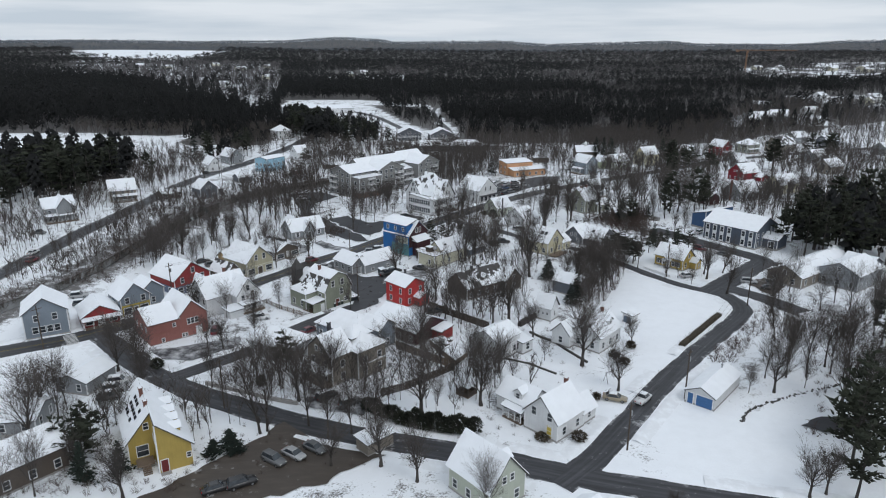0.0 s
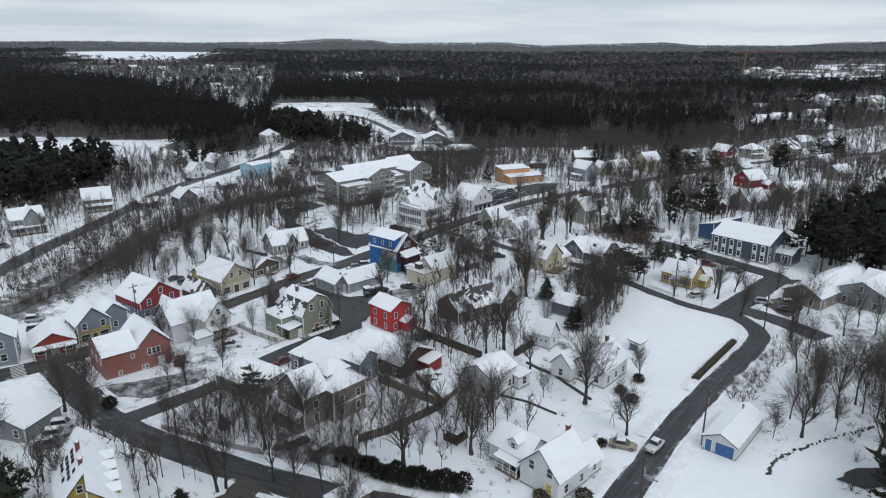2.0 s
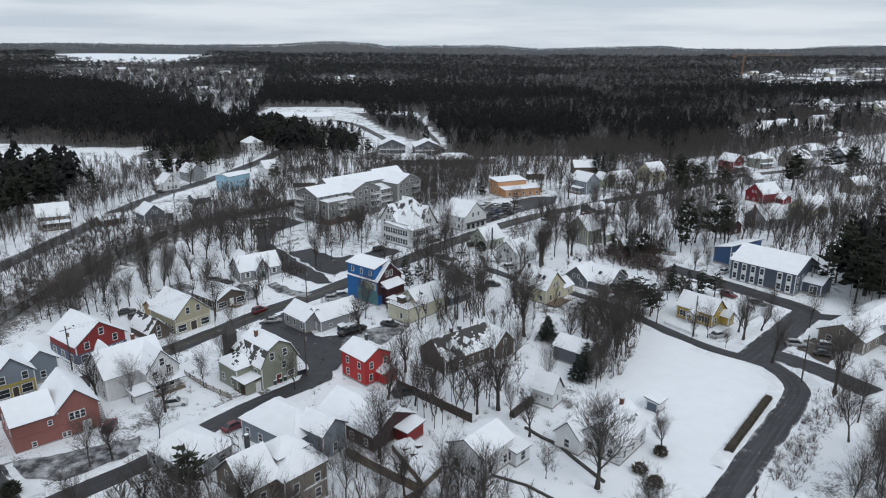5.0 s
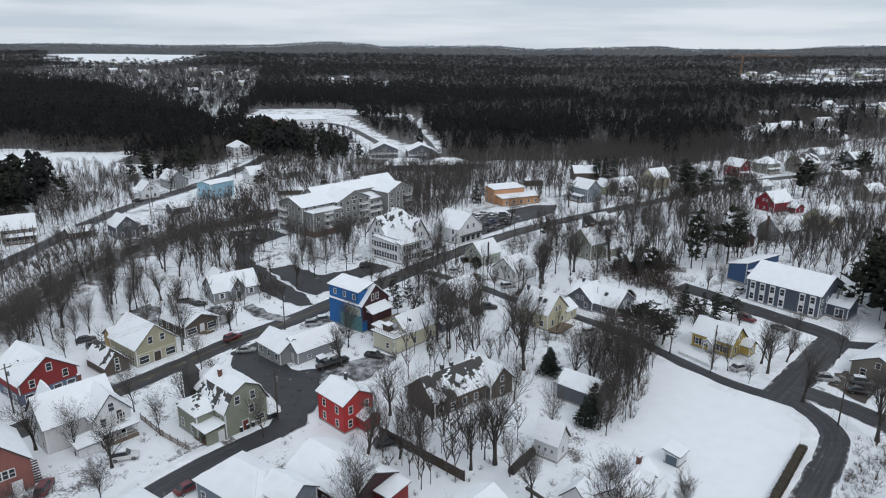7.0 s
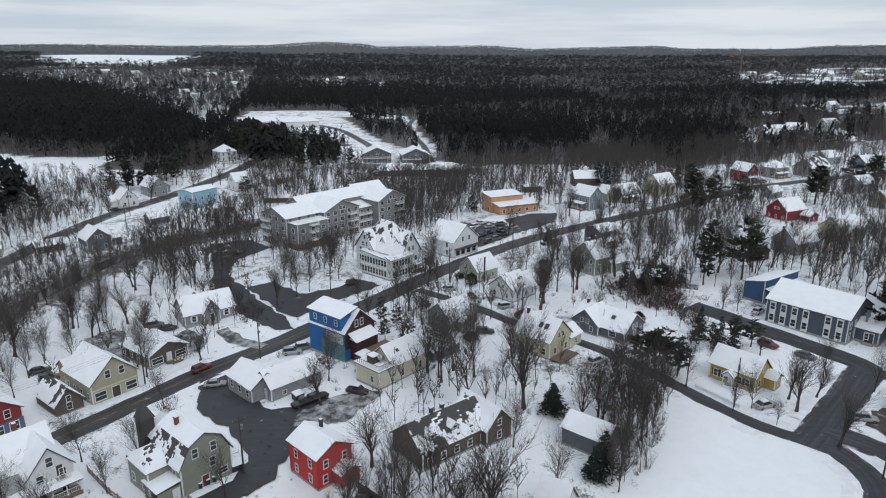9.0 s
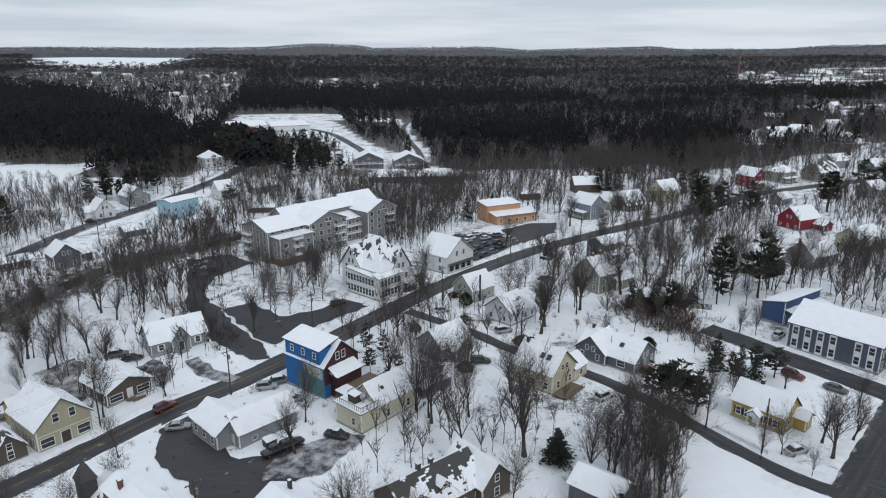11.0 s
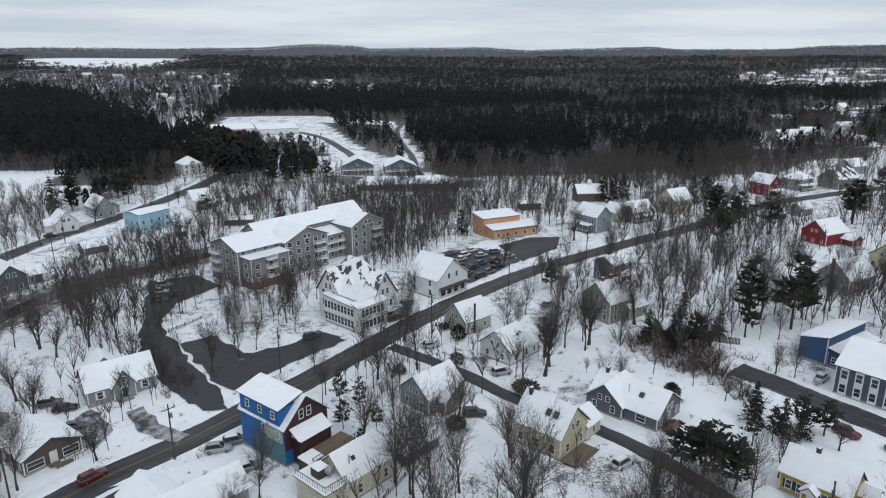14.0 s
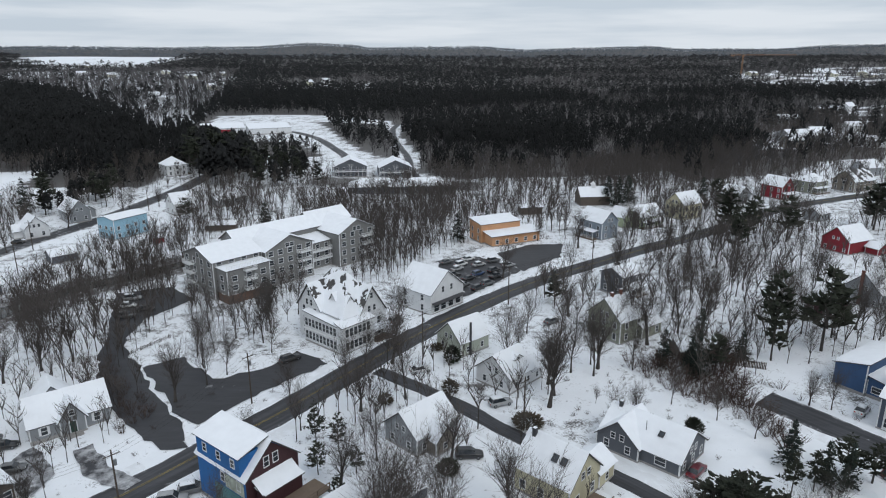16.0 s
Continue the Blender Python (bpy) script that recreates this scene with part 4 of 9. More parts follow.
def garage_blue_doors():
    h = building("garage", "long white metal garage with blue doors in the snow", 52.8, 115.8, 48, "garage")
    volume(h, 0, 0, 13.4, 5.6, 2.5, 3.9, "x", paint("garage_white", (0.62, 0.63, 0.64)), walls="", trim=None, over=0.25)
    blue = plain("blue_door_paint", (0.045, 0.13, 0.30), 0.5)
    for u, w in ((-0.9, 3.0), (1.75, 1.0)):
        d = Mesher()
        d.box(0, 0.02, 0, w, 0.05, 2.15)
        for k in range(4):
            d.box(0, 0.05, 0.06 + k * 0.53, w - 0.1, 0.03, 0.46)
        f = Mesher()
        f.box(-w / 2 - 0.06, 0.03, 0, 0.12, 0.08, 2.27)
        f.box(w / 2 + 0.06, 0.03, 0, 0.12, 0.08, 2.27)
        f.box(0, 0.03, 2.15, w, 0.08, 0.12)
        ob = part("garage_door", d, blue, h, m=on_wall(-6.704, u, -1, 0, 0.1))
        part("frame", f, WHITE, ob)
    v = Mesher()
    v.rod((3.8, 0, 3.8), (3.8, 0, 4.7), 0.12, 0.12, 8, True)
    v.rod((3.8, 0, 4.7), (3.8, 0, 4.95), 0.24, 0.16, 8, True)
    part("roof_vent", v, METAL, h)


def house_solar():
    h = building("house", "yellow clapboard house with four dormers and solar panels under snow", -47.2, 93.9, 31)
    mb = Mesher()
    l, r, d, f = -3.8, 5.2, 12.9, -4.4
    vs = [(l, 0, -1.2), (0, 0, -1.2), (0, f, -1.2), (r, f, -1.2), (r, d, -1.2), (l, d, -1.2),
          (l, 0, 4.3), (0, 0, 8.7), (0, f, 8.7), (r, f, 4.0), (r, d, 4.0), (l, d, 4.3), (0, d, 8.7)]
    mb.add(vs, [(0, 1, 7, 6), (1, 2, 8, 7), (2, 3, 9, 8), (3, 4, 10, 9), (4, 5, 11, 12, 10), (5, 0, 6, 11)])
    part("wall", mb, P_YELLOW, h)
    add_roof(h, [((l - 0.4, d + 0.4, 3.85), (l - 0.4, -0.45, 3.85), (0, -0.45, 8.75), (0, d + 0.4, 8.75))], SHINGLE, 3.3, name="roof")
    add_roof(h, [((r + 0.4, f - 0.4, 3.6), (r + 0.4, d + 0.4, 3.6), (0, d + 0.4, 8.78), (0, f - 0.4, 8.78))], SHINGLE, 7.3, name="roof")
    for x, y, t in ((l, 0, 4.2), (0.0, f, 8.5), (r, f, 3.9), (r, d, 3.9), (l, d, 4.2)):
        cb = Mesher()
        cb.box(x, y, 0, 0.22, 0.22, t)
        part("corner_board", cb, WHITE, h)
    for k in range(4):
        dormer(h, 4.0, -1.6 + k * 3.0, 1, 0, 4.9, 1.6, 2.4, 1.2, 1.9, P_YELLOW)
    add_window(h, -1.7, 0, 0, -1, 1.3, 1.7, 1.9)
    add_window(h, -0.8, 0, 0, -1, 5.9, 0.7, 1.1)
    add_window(h, 0, -2.2, -1, 0, 4.7, 1.5, 1.0)
    add_window(h, 4.6, f, 0, -1, 1.6, 0.6, 0.8)
    add_door(h, 0.9, f, 0, -1, 0.1, 1.0, 2.1, plain("dark_red_door", (0.14, 0.02, 0.02), 0.5))
    for u in (3.0, 7.0, 11.0):
        add_window(h, l, u, -1, 0, 1.0)
        add_window(h, r, u - 2, 1, 0, 1.0)
    dk = Mesher()
    dk.box(-1.6, -1.2, 0.75, 2.6, 2.4, 0.16)
    part("deck", dk, WOOD, h, "grey wooden deck")
    for sx, sy, dx, dy in ((-1.6, -2.5, 0, -1), (-4.5, 2.0, -1, -0.2)):
        for k in range(5):
            st = Mesher()
            st.box(sx + dx * k * 0.32, sy + dy * k * 0.32, 0.62 - k * 0.17, 1.3 if dx == 0 else 0.34, 0.34 if dx == 0 else 1.3, 0.09)
            part("step", st, WOOD, h)
    panel = plain("solar_glass", (0.012, 0.014, 0.022), 0.15, spec=0.6)
    sl = math.atan2(4.5, 3.8)
    for i, j in ((0, 0), (1, 0), (2, 0), (0, 1), (1, 1), (3, 1), (4, 0), (4, 1), (3, 2), (2, 1), (1, 2), (0, 2)):
        pm = Mesher()
        pm.box(0, 0, 0, 0.62, 1.0, 0.05)
        t, y = 0.70 - j * 0.2, 8.2 - i * 1.35
        part("solar_panel", pm, panel, h, m=Matrix.Translation((l * (1 - t), y, 4.2 + 4.5 * t + 0.5)) @ Matrix.Rotation(-sl, 4, "Y"))
    chimney(h, -0.3, 6.6, 8.0, 10.0)
    chimney(h, -0.2, 2.6, 8.0, 9.5)


def shops_on_main_street():
    h = building("shop", "tall grey clapboard shop with a gable over the street", -95.5, 147.5, 30, "shop")
    volume(h, 0, 0, 9.2, 10.0, 6.2, 9.6, "y", P_BLUEGREY, walls="LK")
    for u in (-1.9, 1.9):
        add_window(h, u, -5.0, 0, -1, 4.2, 1.0, 1.5)
    for u in (-2.4, -0.9, 0.6, 2.1):
        add_window(h, u, -5.0, 0, -1, 1.3, 1.1, 1.5)
    h = building("shop", "low maroon shop with white-trimmed windows and a snowy gable", -86.5, 154.0, 35, "shop")
    volume(h, 0, 0, 8.4, 9.5, 3.0, 5.4, "y", P_DARKRED, walls="L")
    for u in (-2.6, 2.6):
        add_window(h, u, -4.75, 0, -1, 1.0, 1.7, 1.3)
    add_door(h, 0, -4.75, 0, -1, 0.3, 1.4, 2.1, WHITE)
    porch(h, -4.1, -6.3, 4.1, -4.75, 2.75, 2.35, 0.3, 5, "R", rail=False)
    h = building("shop", "blue-grey clapboard shop with a yellow-framed shopfront", -82.0, 161.5, 45, "shop")
    volume(h, 0, 0, 7.4, 8.6, 5.0, 8.5, "y", P_BLUEGREY, walls="L", attic=True)
    for u in (-2.0, 2.0):
        add_window(h, u, -4.3, 0, -1, 3.6, 1.0, 1.5)
    volume(h, 6.0, 3.2, 6.0, 7.0, 4.4, 6.8, "y", P_BLUEGREY, walls="R")
    yel = plain("yellow_shopfront", (0.42, 0.33, 0.07), 0.6)
    sf = Mesher()
    sf.box(0, -4.36, 2.75, 7.0, 0.12, 0.45)
    for u in (-3.3, -0.8, 0.8, 3.3):
        sf.box(u, -4.36, 0.2, 0.25, 0.12, 2.55)
    part("shopfront", sf, yel, h, "yellow painted shopfront frame")
    for u in (-2.05, 2.05):
        add_window(h, u, -4.3, 0, -1, 0.7, 1.9, 1.7)
    add_door(h, 0, -4.3, 0, -1, 0.2, 1.0, 2.1, WOOD_DARK)
    h = building("shop", "dark red clapboard shop with a blue ground floor and roof windows", -77.0, 183.0, 53, "shop")
    volume(h, 0, 0, 11.4, 12.6, 4.6, 8.8, "y", P_DARKRED, walls="", attic=False)
    for u in (-3.2, 3.2, 0.3):
        add_window(h, u, -6.3, 0, -1, 3.4 if u != 0.3 else 5.8, 0.95, 1.5)
    gf = Mesher()
    gf.box(0, -6.33, 0, 11.5, 0.08, 2.6)
    part("shopfront", gf, plain("shop_blue", (0.10, 0.13, 0.20), 0.6), h, "blue and yellow painted shopfront")
    gl = Mesher()
    gl.box(-5.75, 0, 0, 0.08, 12.5, 2.6)
    part("side_front", gl, plain("shop_blue", (0.10, 0.13, 0.20), 0.6), h)
    for u in (-4.0, -1.4, 1.4, 4.0):
        add_window(h, u, -6.37, 0, -1, 0.6, 1.5, 1.6)
    for u in (-4, 0, 4):
        add_window(h, -5.79, u, -1, 0, 0.7, 1.5, 1.5)
    for k in (-2.2, 0.2):
        skylight(h, -2.9, k, 6.7, 36, "y", 1.3, 0.9)
    h = building("shop", "tan clapboard storefront with a steep snowy gable", -62.0, 200.5, 51, "shop")
    volume(h, 0, 0, 9.8, 12.0, 4.5, 9.0, "y", P_TAN, walls="L", attic=False)
    for u in (-1.3, 1.6):
        add_window(h, u, -6.0, 0, -1, 4.9, 1.0, 1.6)
    for u in (-3.2, 3.2):
        add_window(h, u, -6.0, 0, -1, 0.7, 2.2, 1.7)
    add_door(h, 0, -6.0, 0, -1, 0.2, 1.6, 2.3, WOOD_DARK)
    bd = Mesher()
    bd.box(0, -6.06, 2.9, 9.6, 0.12, 0.3)
    part("cornice", bd, P_CREAM, h)
    volume(h, -2.0, 8.2, 4.4, 4.4, 4.0, 5.6, "x", plain("fresh_plywood", (0.46, 0.33, 0.17)), walls="", trim=None)
    h = building("shed", "dark shingled shed with patchy snow on its roof", -67.0, 193.0, 51, "shed")
    volume(h, 0, 0, 5.2, 9.0, 2.5, 5.4, "y", P_BROWN, bare=0.56, walls="R", trim=None)
    h = building("shop", "low brown shop with large front windows and a wheelchair ramp", -57.0, 215.8, 52, "shop")
    volume(h, 0, 0, 9.6, 12.2, 2.9, 5.0, "y", P_BROWN, walls="L", attic=False)
    for u in (-2.9, 2.9):
        add_window(h, u, -6.1, 0, -1, 0.7, 2.6, 1.4)
    add_door(h, 0, -6.1, 0, -1, 0.3, 1.0, 2.1, WHITE)
    rp = Mesher()
    rp.slab((-0.6, -8.4, 0.5), (4.6, -8.4, 0.05), (4.6, -7.2, 0.05), (-0.6, -7.2, 0.5), 0.15)
    for k in range(7):
        rp.box(-0.5 + k * 0.85, -8.4, -0.2, 0.08, 0.08, 1.5 - 0.06 * k)
        rp.box(-0.5 + k * 0.85, -7.2, -0.2, 0.08, 0.08, 1.5 - 0.06 * k)
    rp.box(2.0, -8.4, 1.15, 5.2, 0.07, 0.08)
    rp.box(-0.3, -6.7, 0.2, 1.8, 1.2, 0.18)
    part("ramp", rp, WOOD, h, "grey wooden access ramp")


def house_pink_barn():
    h = building("barn", "faded red wooden barn with a snowy cross-gabled roof", -65.0, 146.0, 42, "barn")
    volume(h, 3.4, 0.4, 6.8, 11.0, 5.4, 8.8, "y", P_PINK, walls="", trim=P_PINK)
    volume(h, -3.3, 0.2, 6.7, 10.5, 5.3, 7.8, "x", P_PINK, walls="", trim=P_PINK)
    for u in (2.4, 3.3, 4.2):
        add_window(h, u, -5.1, 0, -1, 3.3, 0.7, 1.3)
    for u, z in ((-3.8, 0.6), (0.9, 0.5), (1.5, 0.5), (-1.0, 3.6)):
        add_window(h, u, -5.1, 0, -1, z, 0.6, 0.8)
    add_door(h, 4.6, -5.1, 0, -1, 0.1, 1.2, 2.1, WHITE)
    gd = Mesher()
    gd.box(0, -5.13, 2.75, 13.4, 0.08, 0.16)
    part("band_board", gd, P_PINK, h)
    for u in (-3, 0, 3):
        add_window(h, -6.65, u, -1, 0, 3.0, 0.8, 1.2)
    st = Mesher()
    for k in range(9):
        st.box(7.6, -3.6 + k * 0.3, k * 0.3, 1.1, 0.32, 0.08)
    st.box(7.1, -2.4, 0, 0.08, 3.0, 0.06)
    part("outside_stairs", st, WOOD_DARK, h)


def house_white_cross():
    h = building("house", "large white clapboard house with crossing snowy gables and a bay", -57.4, 163.6, 46)
    volume(h, -1.0, 1.2, 12.0, 9.0, 5.3, 9.5, "x", P_WHITE, walls="L")
    volume(h, 3.0, -2.4, 6.4, 8.0, 5.3, 9.1, "y", P_WHITE, walls="RK", attic=False)
    add_window(h, 3.0, -6.4, 0, -1, 5.9, 0.9, 1.5)
    volume(h, -3.2, 6.5, 3.0, 5.0, 5.3, 8.5, "y", P_WHITE, walls="")
    volume(h, -2.0, -7.2, 3.6, 3.4, 2.4, 2.6, "x", P_WHITE, kind="flat", walls="", snow=0.3)
    porch(h, 0.2, -8.4, 6.4, -6.4, 3.2, 2.9, 1.0, 4, "R")
    up = Mesher()
    up.lattice([0.6, 0.7, 1.6, 1.7, 2.6, 2.7, 3.6, 3.7, 4.6, 4.7, 5.3, 5.4], [3.5, 3.6, 4.35, 4.45], {(k, 1) for k in (1, 3, 5, 7, 9)}, 0.07)
    part("upper_railing", up, WHITE, h, m=Matrix.Translation((0, -7.6, 0)))
    add_door(h, 4.2, -6.4, 0, -1, 3.6, 0.9, 2.0, WOOD_DARK)
    chimney(h, 1.2, 2.2, 8.4, 10.5)


def house_gambrel():
    h = building("house", "sage green house with a steep gambrel roof half bare of snow", -31.0, 166.5, 47)
    volume(h, 0, 0, 8.6, 9.4, 4.9, 9.6, "y", P_SAGE, kind="gambrel", walls="", bare=[0.54, 2.0, 0.6, 2.0])
    volume(h, -5.4, 2.6, 4.6, 7.0, 4.6, 6.6, "x", P_SAGE, kind="hip", walls="L", bare=0.7)
    volume(h, 0.5, 7.0, 7.0, 5.4, 5.2, 7.6, "y", P_SAGE, walls="")
    for u in (-1.7, 1.4):
        add_window(h, u, -4.7, 0, -1, 6.0, 0.9, 1.5)
    add_window(h, 1.0, -4.7, 0, -1, 3.4, 0.9, 1.5)
    add_window(h, 2.6, -4.7, 0, -1, 1.2, 1.6, 1.0)
    add_door(h, -0.4, -4.7, 0, -1, 0.1, 1.1, 2.2, plain("red_brown_door", (0.16, 0.04, 0.03), 0.6))
    for u in (-2.6, 0.6, 3.2):
        add_window(h, -4.3, u, -1, 0, 2.8, 0.9, 1.4)
    porch(h, -8.0, -4.4, -4.3, 0.2, 3.1, 2.7, 0.2, 3, "L", P_SAGE, rail=False)
    lt = Mesher()
    lt.box(-6.2, -4.5, 0, 3.5, 0.14, 2.6)
    part("porch_wall", lt, P_SAGE, h)
    add_door(h, -5.2, -4.58, 0, -1, 0.1, 0.9, 2.1, WHITE)
    volume(h, 5.2, 2.0, 2.4, 4.0, 2.5, 3.1, "y", P_SAGE, kind="flat", walls="R", size=(0.8, 0.9))
    chimney(h, -1.2, 1.4, 8.6, 10.4)
    tw = Mesher()
    tw.box(-3.0, 9.2, 0, 2.2, 2.2, 8.2)
    tw.add([(-4.3, 7.9, 8.2), (-1.7, 7.9, 8.2), (-1.7, 10.5, 8.2), (-4.3, 10.5, 8.2), (-3, 9.2, 11.2)], [(0, 1, 4), (1, 2, 4), (2, 3, 4), (3, 0, 4), (3, 2, 1, 0)])
    part("tower", tw, SHINGLE, h, "dark shingled turret with a pointed cap")


def house_red_cube():
    h = building("house", "bright red two-storey clapboard house with white-trimmed windows", -10.1, 165.8, 44)
    volume(h, 0, 0, 6.6, 7.8, 5.7, 7.5, "y", P_RED, walls="L", gap=2.4, trim=P_RED, size=(0.75, 1.3))
    for u, z in ((-1.7, 3.6), (1.9, 3.6), (-1.9, 1.0)):
        add_window(h, u, -3.9, 0, -1, z, 0.75, 1.35)
    volume(h, 1.4, -5.0, 3.4, 2.2, 2.6, 3.5, "y", P_RED, walls="", trim=P_RED)
    chimney(h, 1.6, 1.8, 6.6, 8.2, DARK_TRIM, 0.5)


def house_brown_big():
    h = building("house", "large taupe shingled house with joined snowy roofs and a corner porch", -20.5, 122.8, 47)
    volume(h, -1.6, 2.0, 5.4, 8.0, 6.3, 9.8, "x", P_TAUPE, walls="LR")
    volume(h, 4.6, 0.9, 7.6, 9.6, 6.3, 8.4, "y", P_TAUPE, walls="RK", kind="hip")
    volume(h, 4.6, 1.6, 5.0, 4.6, 8.0, 9.4, "x", P_TAUPE, walls="", kind="hip", found=False, z0=6.0)
    bd = Mesher()
    bd.box(4.6, -3.93, 3.05, 7.7, 0.1, 0.25)
    part("band_board", bd, WHITE, h)
    porch(h, -6.2, -2.0, -4.3, 5.6, 3.3, 2.9, 0.5, 5, "L", P_TAUPE)
    chimney(h, 0.2, 4.4, 8.4, 10.6, DARK_TRIM)
    h = building("house", "blue-grey house under a broad snowy hipped roof", -21.8, 142.2, 54)
    volume(h, 0, 0, 8.6, 13.2, 3.8, 6.6, "y", P_BLUEGREY, walls="LR", kind="hip")
    volume(h, 1.3, -7.6, 5.4, 6.0, 4.9, 6.7, "y", P_BLUEGREY, walls="RL", attic=False)
    h = building("house", "low grey house with a wide snowy roof", -36.0, 135.0, 56)
    volume(h, 0, 0, 8.6, 10.6, 3.2, 5.6, "y", P_GREY, walls="LR", kind="hip")
    h = building("house", "low maroon-brown house with a wide snowy roof and a red lean-to", -8.2, 145.5, -40)
    volume(h, 0, 0, 14.0, 10.0, 3.2, 5.7, "x", P_MAROON, walls="R", trim=None, size=(0.8, 1.2))
    volume(h, 8.4, 2.4, 3.0, 4.2, 2.5, 2.9, "x", P_DARKRED, kind="flat", walls="", trim=None)
    h = thing("terrace", "raised timber terrace under deep snow with a board front", "terrace", Matrix.Translation((1.2, 133.6, land(1.2, 133.6))))
    tb, ts = Mesher(), Mesher()
    rim = [(-4.2, 4.4), (1.4, -6.3), (4.2, -1.8), (-1.4, 6.4)]
    tb.add([(x, y, -0.5) for x, y in rim] + [(x, y, 1.25) for x, y in rim], [(3, 2, 1, 0), (4, 5, 6, 7), (0, 1, 5, 4), (1, 2, 6, 5), (2, 3, 7, 6), (3, 0, 4, 7)])
    part("deck", tb, WOOD, h)
    ts.sheet(*[(x, y, 1.26) for x, y in rim], 0.32, 5.5)
    part("snow_cover", ts, SNOW, h, "deep settled snow")
    for bx, by, s in ((-1.8, 2.6, 1.1), (-0.4, 1.0, 0.9), (0.4, 3.2, 0.8)):
        cm = Mesher()
        cm.box(bx, by, 1.3, s * 1.3, s, 0.55, 0.6)
        cv = part("covered_bench", cm, WOOD_DARK, h)
        cs = Mesher()
        cs.sheet((bx - s * 0.7, by - s * 0.5, 1.86), (bx + s * 0.7, by - s * 0.5, 1.86), (bx + s * 0.7, by + s * 0.5, 1.86), (bx - s * 0.7, by + s * 0.5, 1.86), 0.2, bx, step=0.3)
        part("snow_cap", cs, SNOW, cv)
    h = building("gazebo", "small square garden gazebo with a snowy pyramid roof", 4.6, 115.6, 50, "gazebo")
    add_roof(h, roof_planes(0, 0, 3.0, 3.0, 2.5, 4.0, "y", "hip", 0.3), SHINGLE, 8.8, snow=0.2)
    for sx in (-1, 1):
        for sy in (-1, 1):
            pm = Mesher()
            pm.box(sx * 1.42, sy * 1.42, -0.4, 0.13, 0.13, 2.9)
            part("post", pm, WOOD_DARK, h)
    for a in range(4):
        sc = Mesher()
        sc.box(0, 0, 0.2, 2.7, 0.05, 0.8)
        for k in range(6):
            sc.box(-1.2 + k * 0.48, 0, 1.0, 0.05, 0.05, 1.5)
        part("screen", sc, WOOD_DARK, h, m=Matrix.Rotation(a * math.pi / 2, 4, "Z") @ Matrix.Translation((0, -1.4, 0)))
    fl = Mesher()
    fl.box(0, 0, -0.5, 3.0, 3.0, 0.65)
    part("floor_deck", fl, WOOD, h)


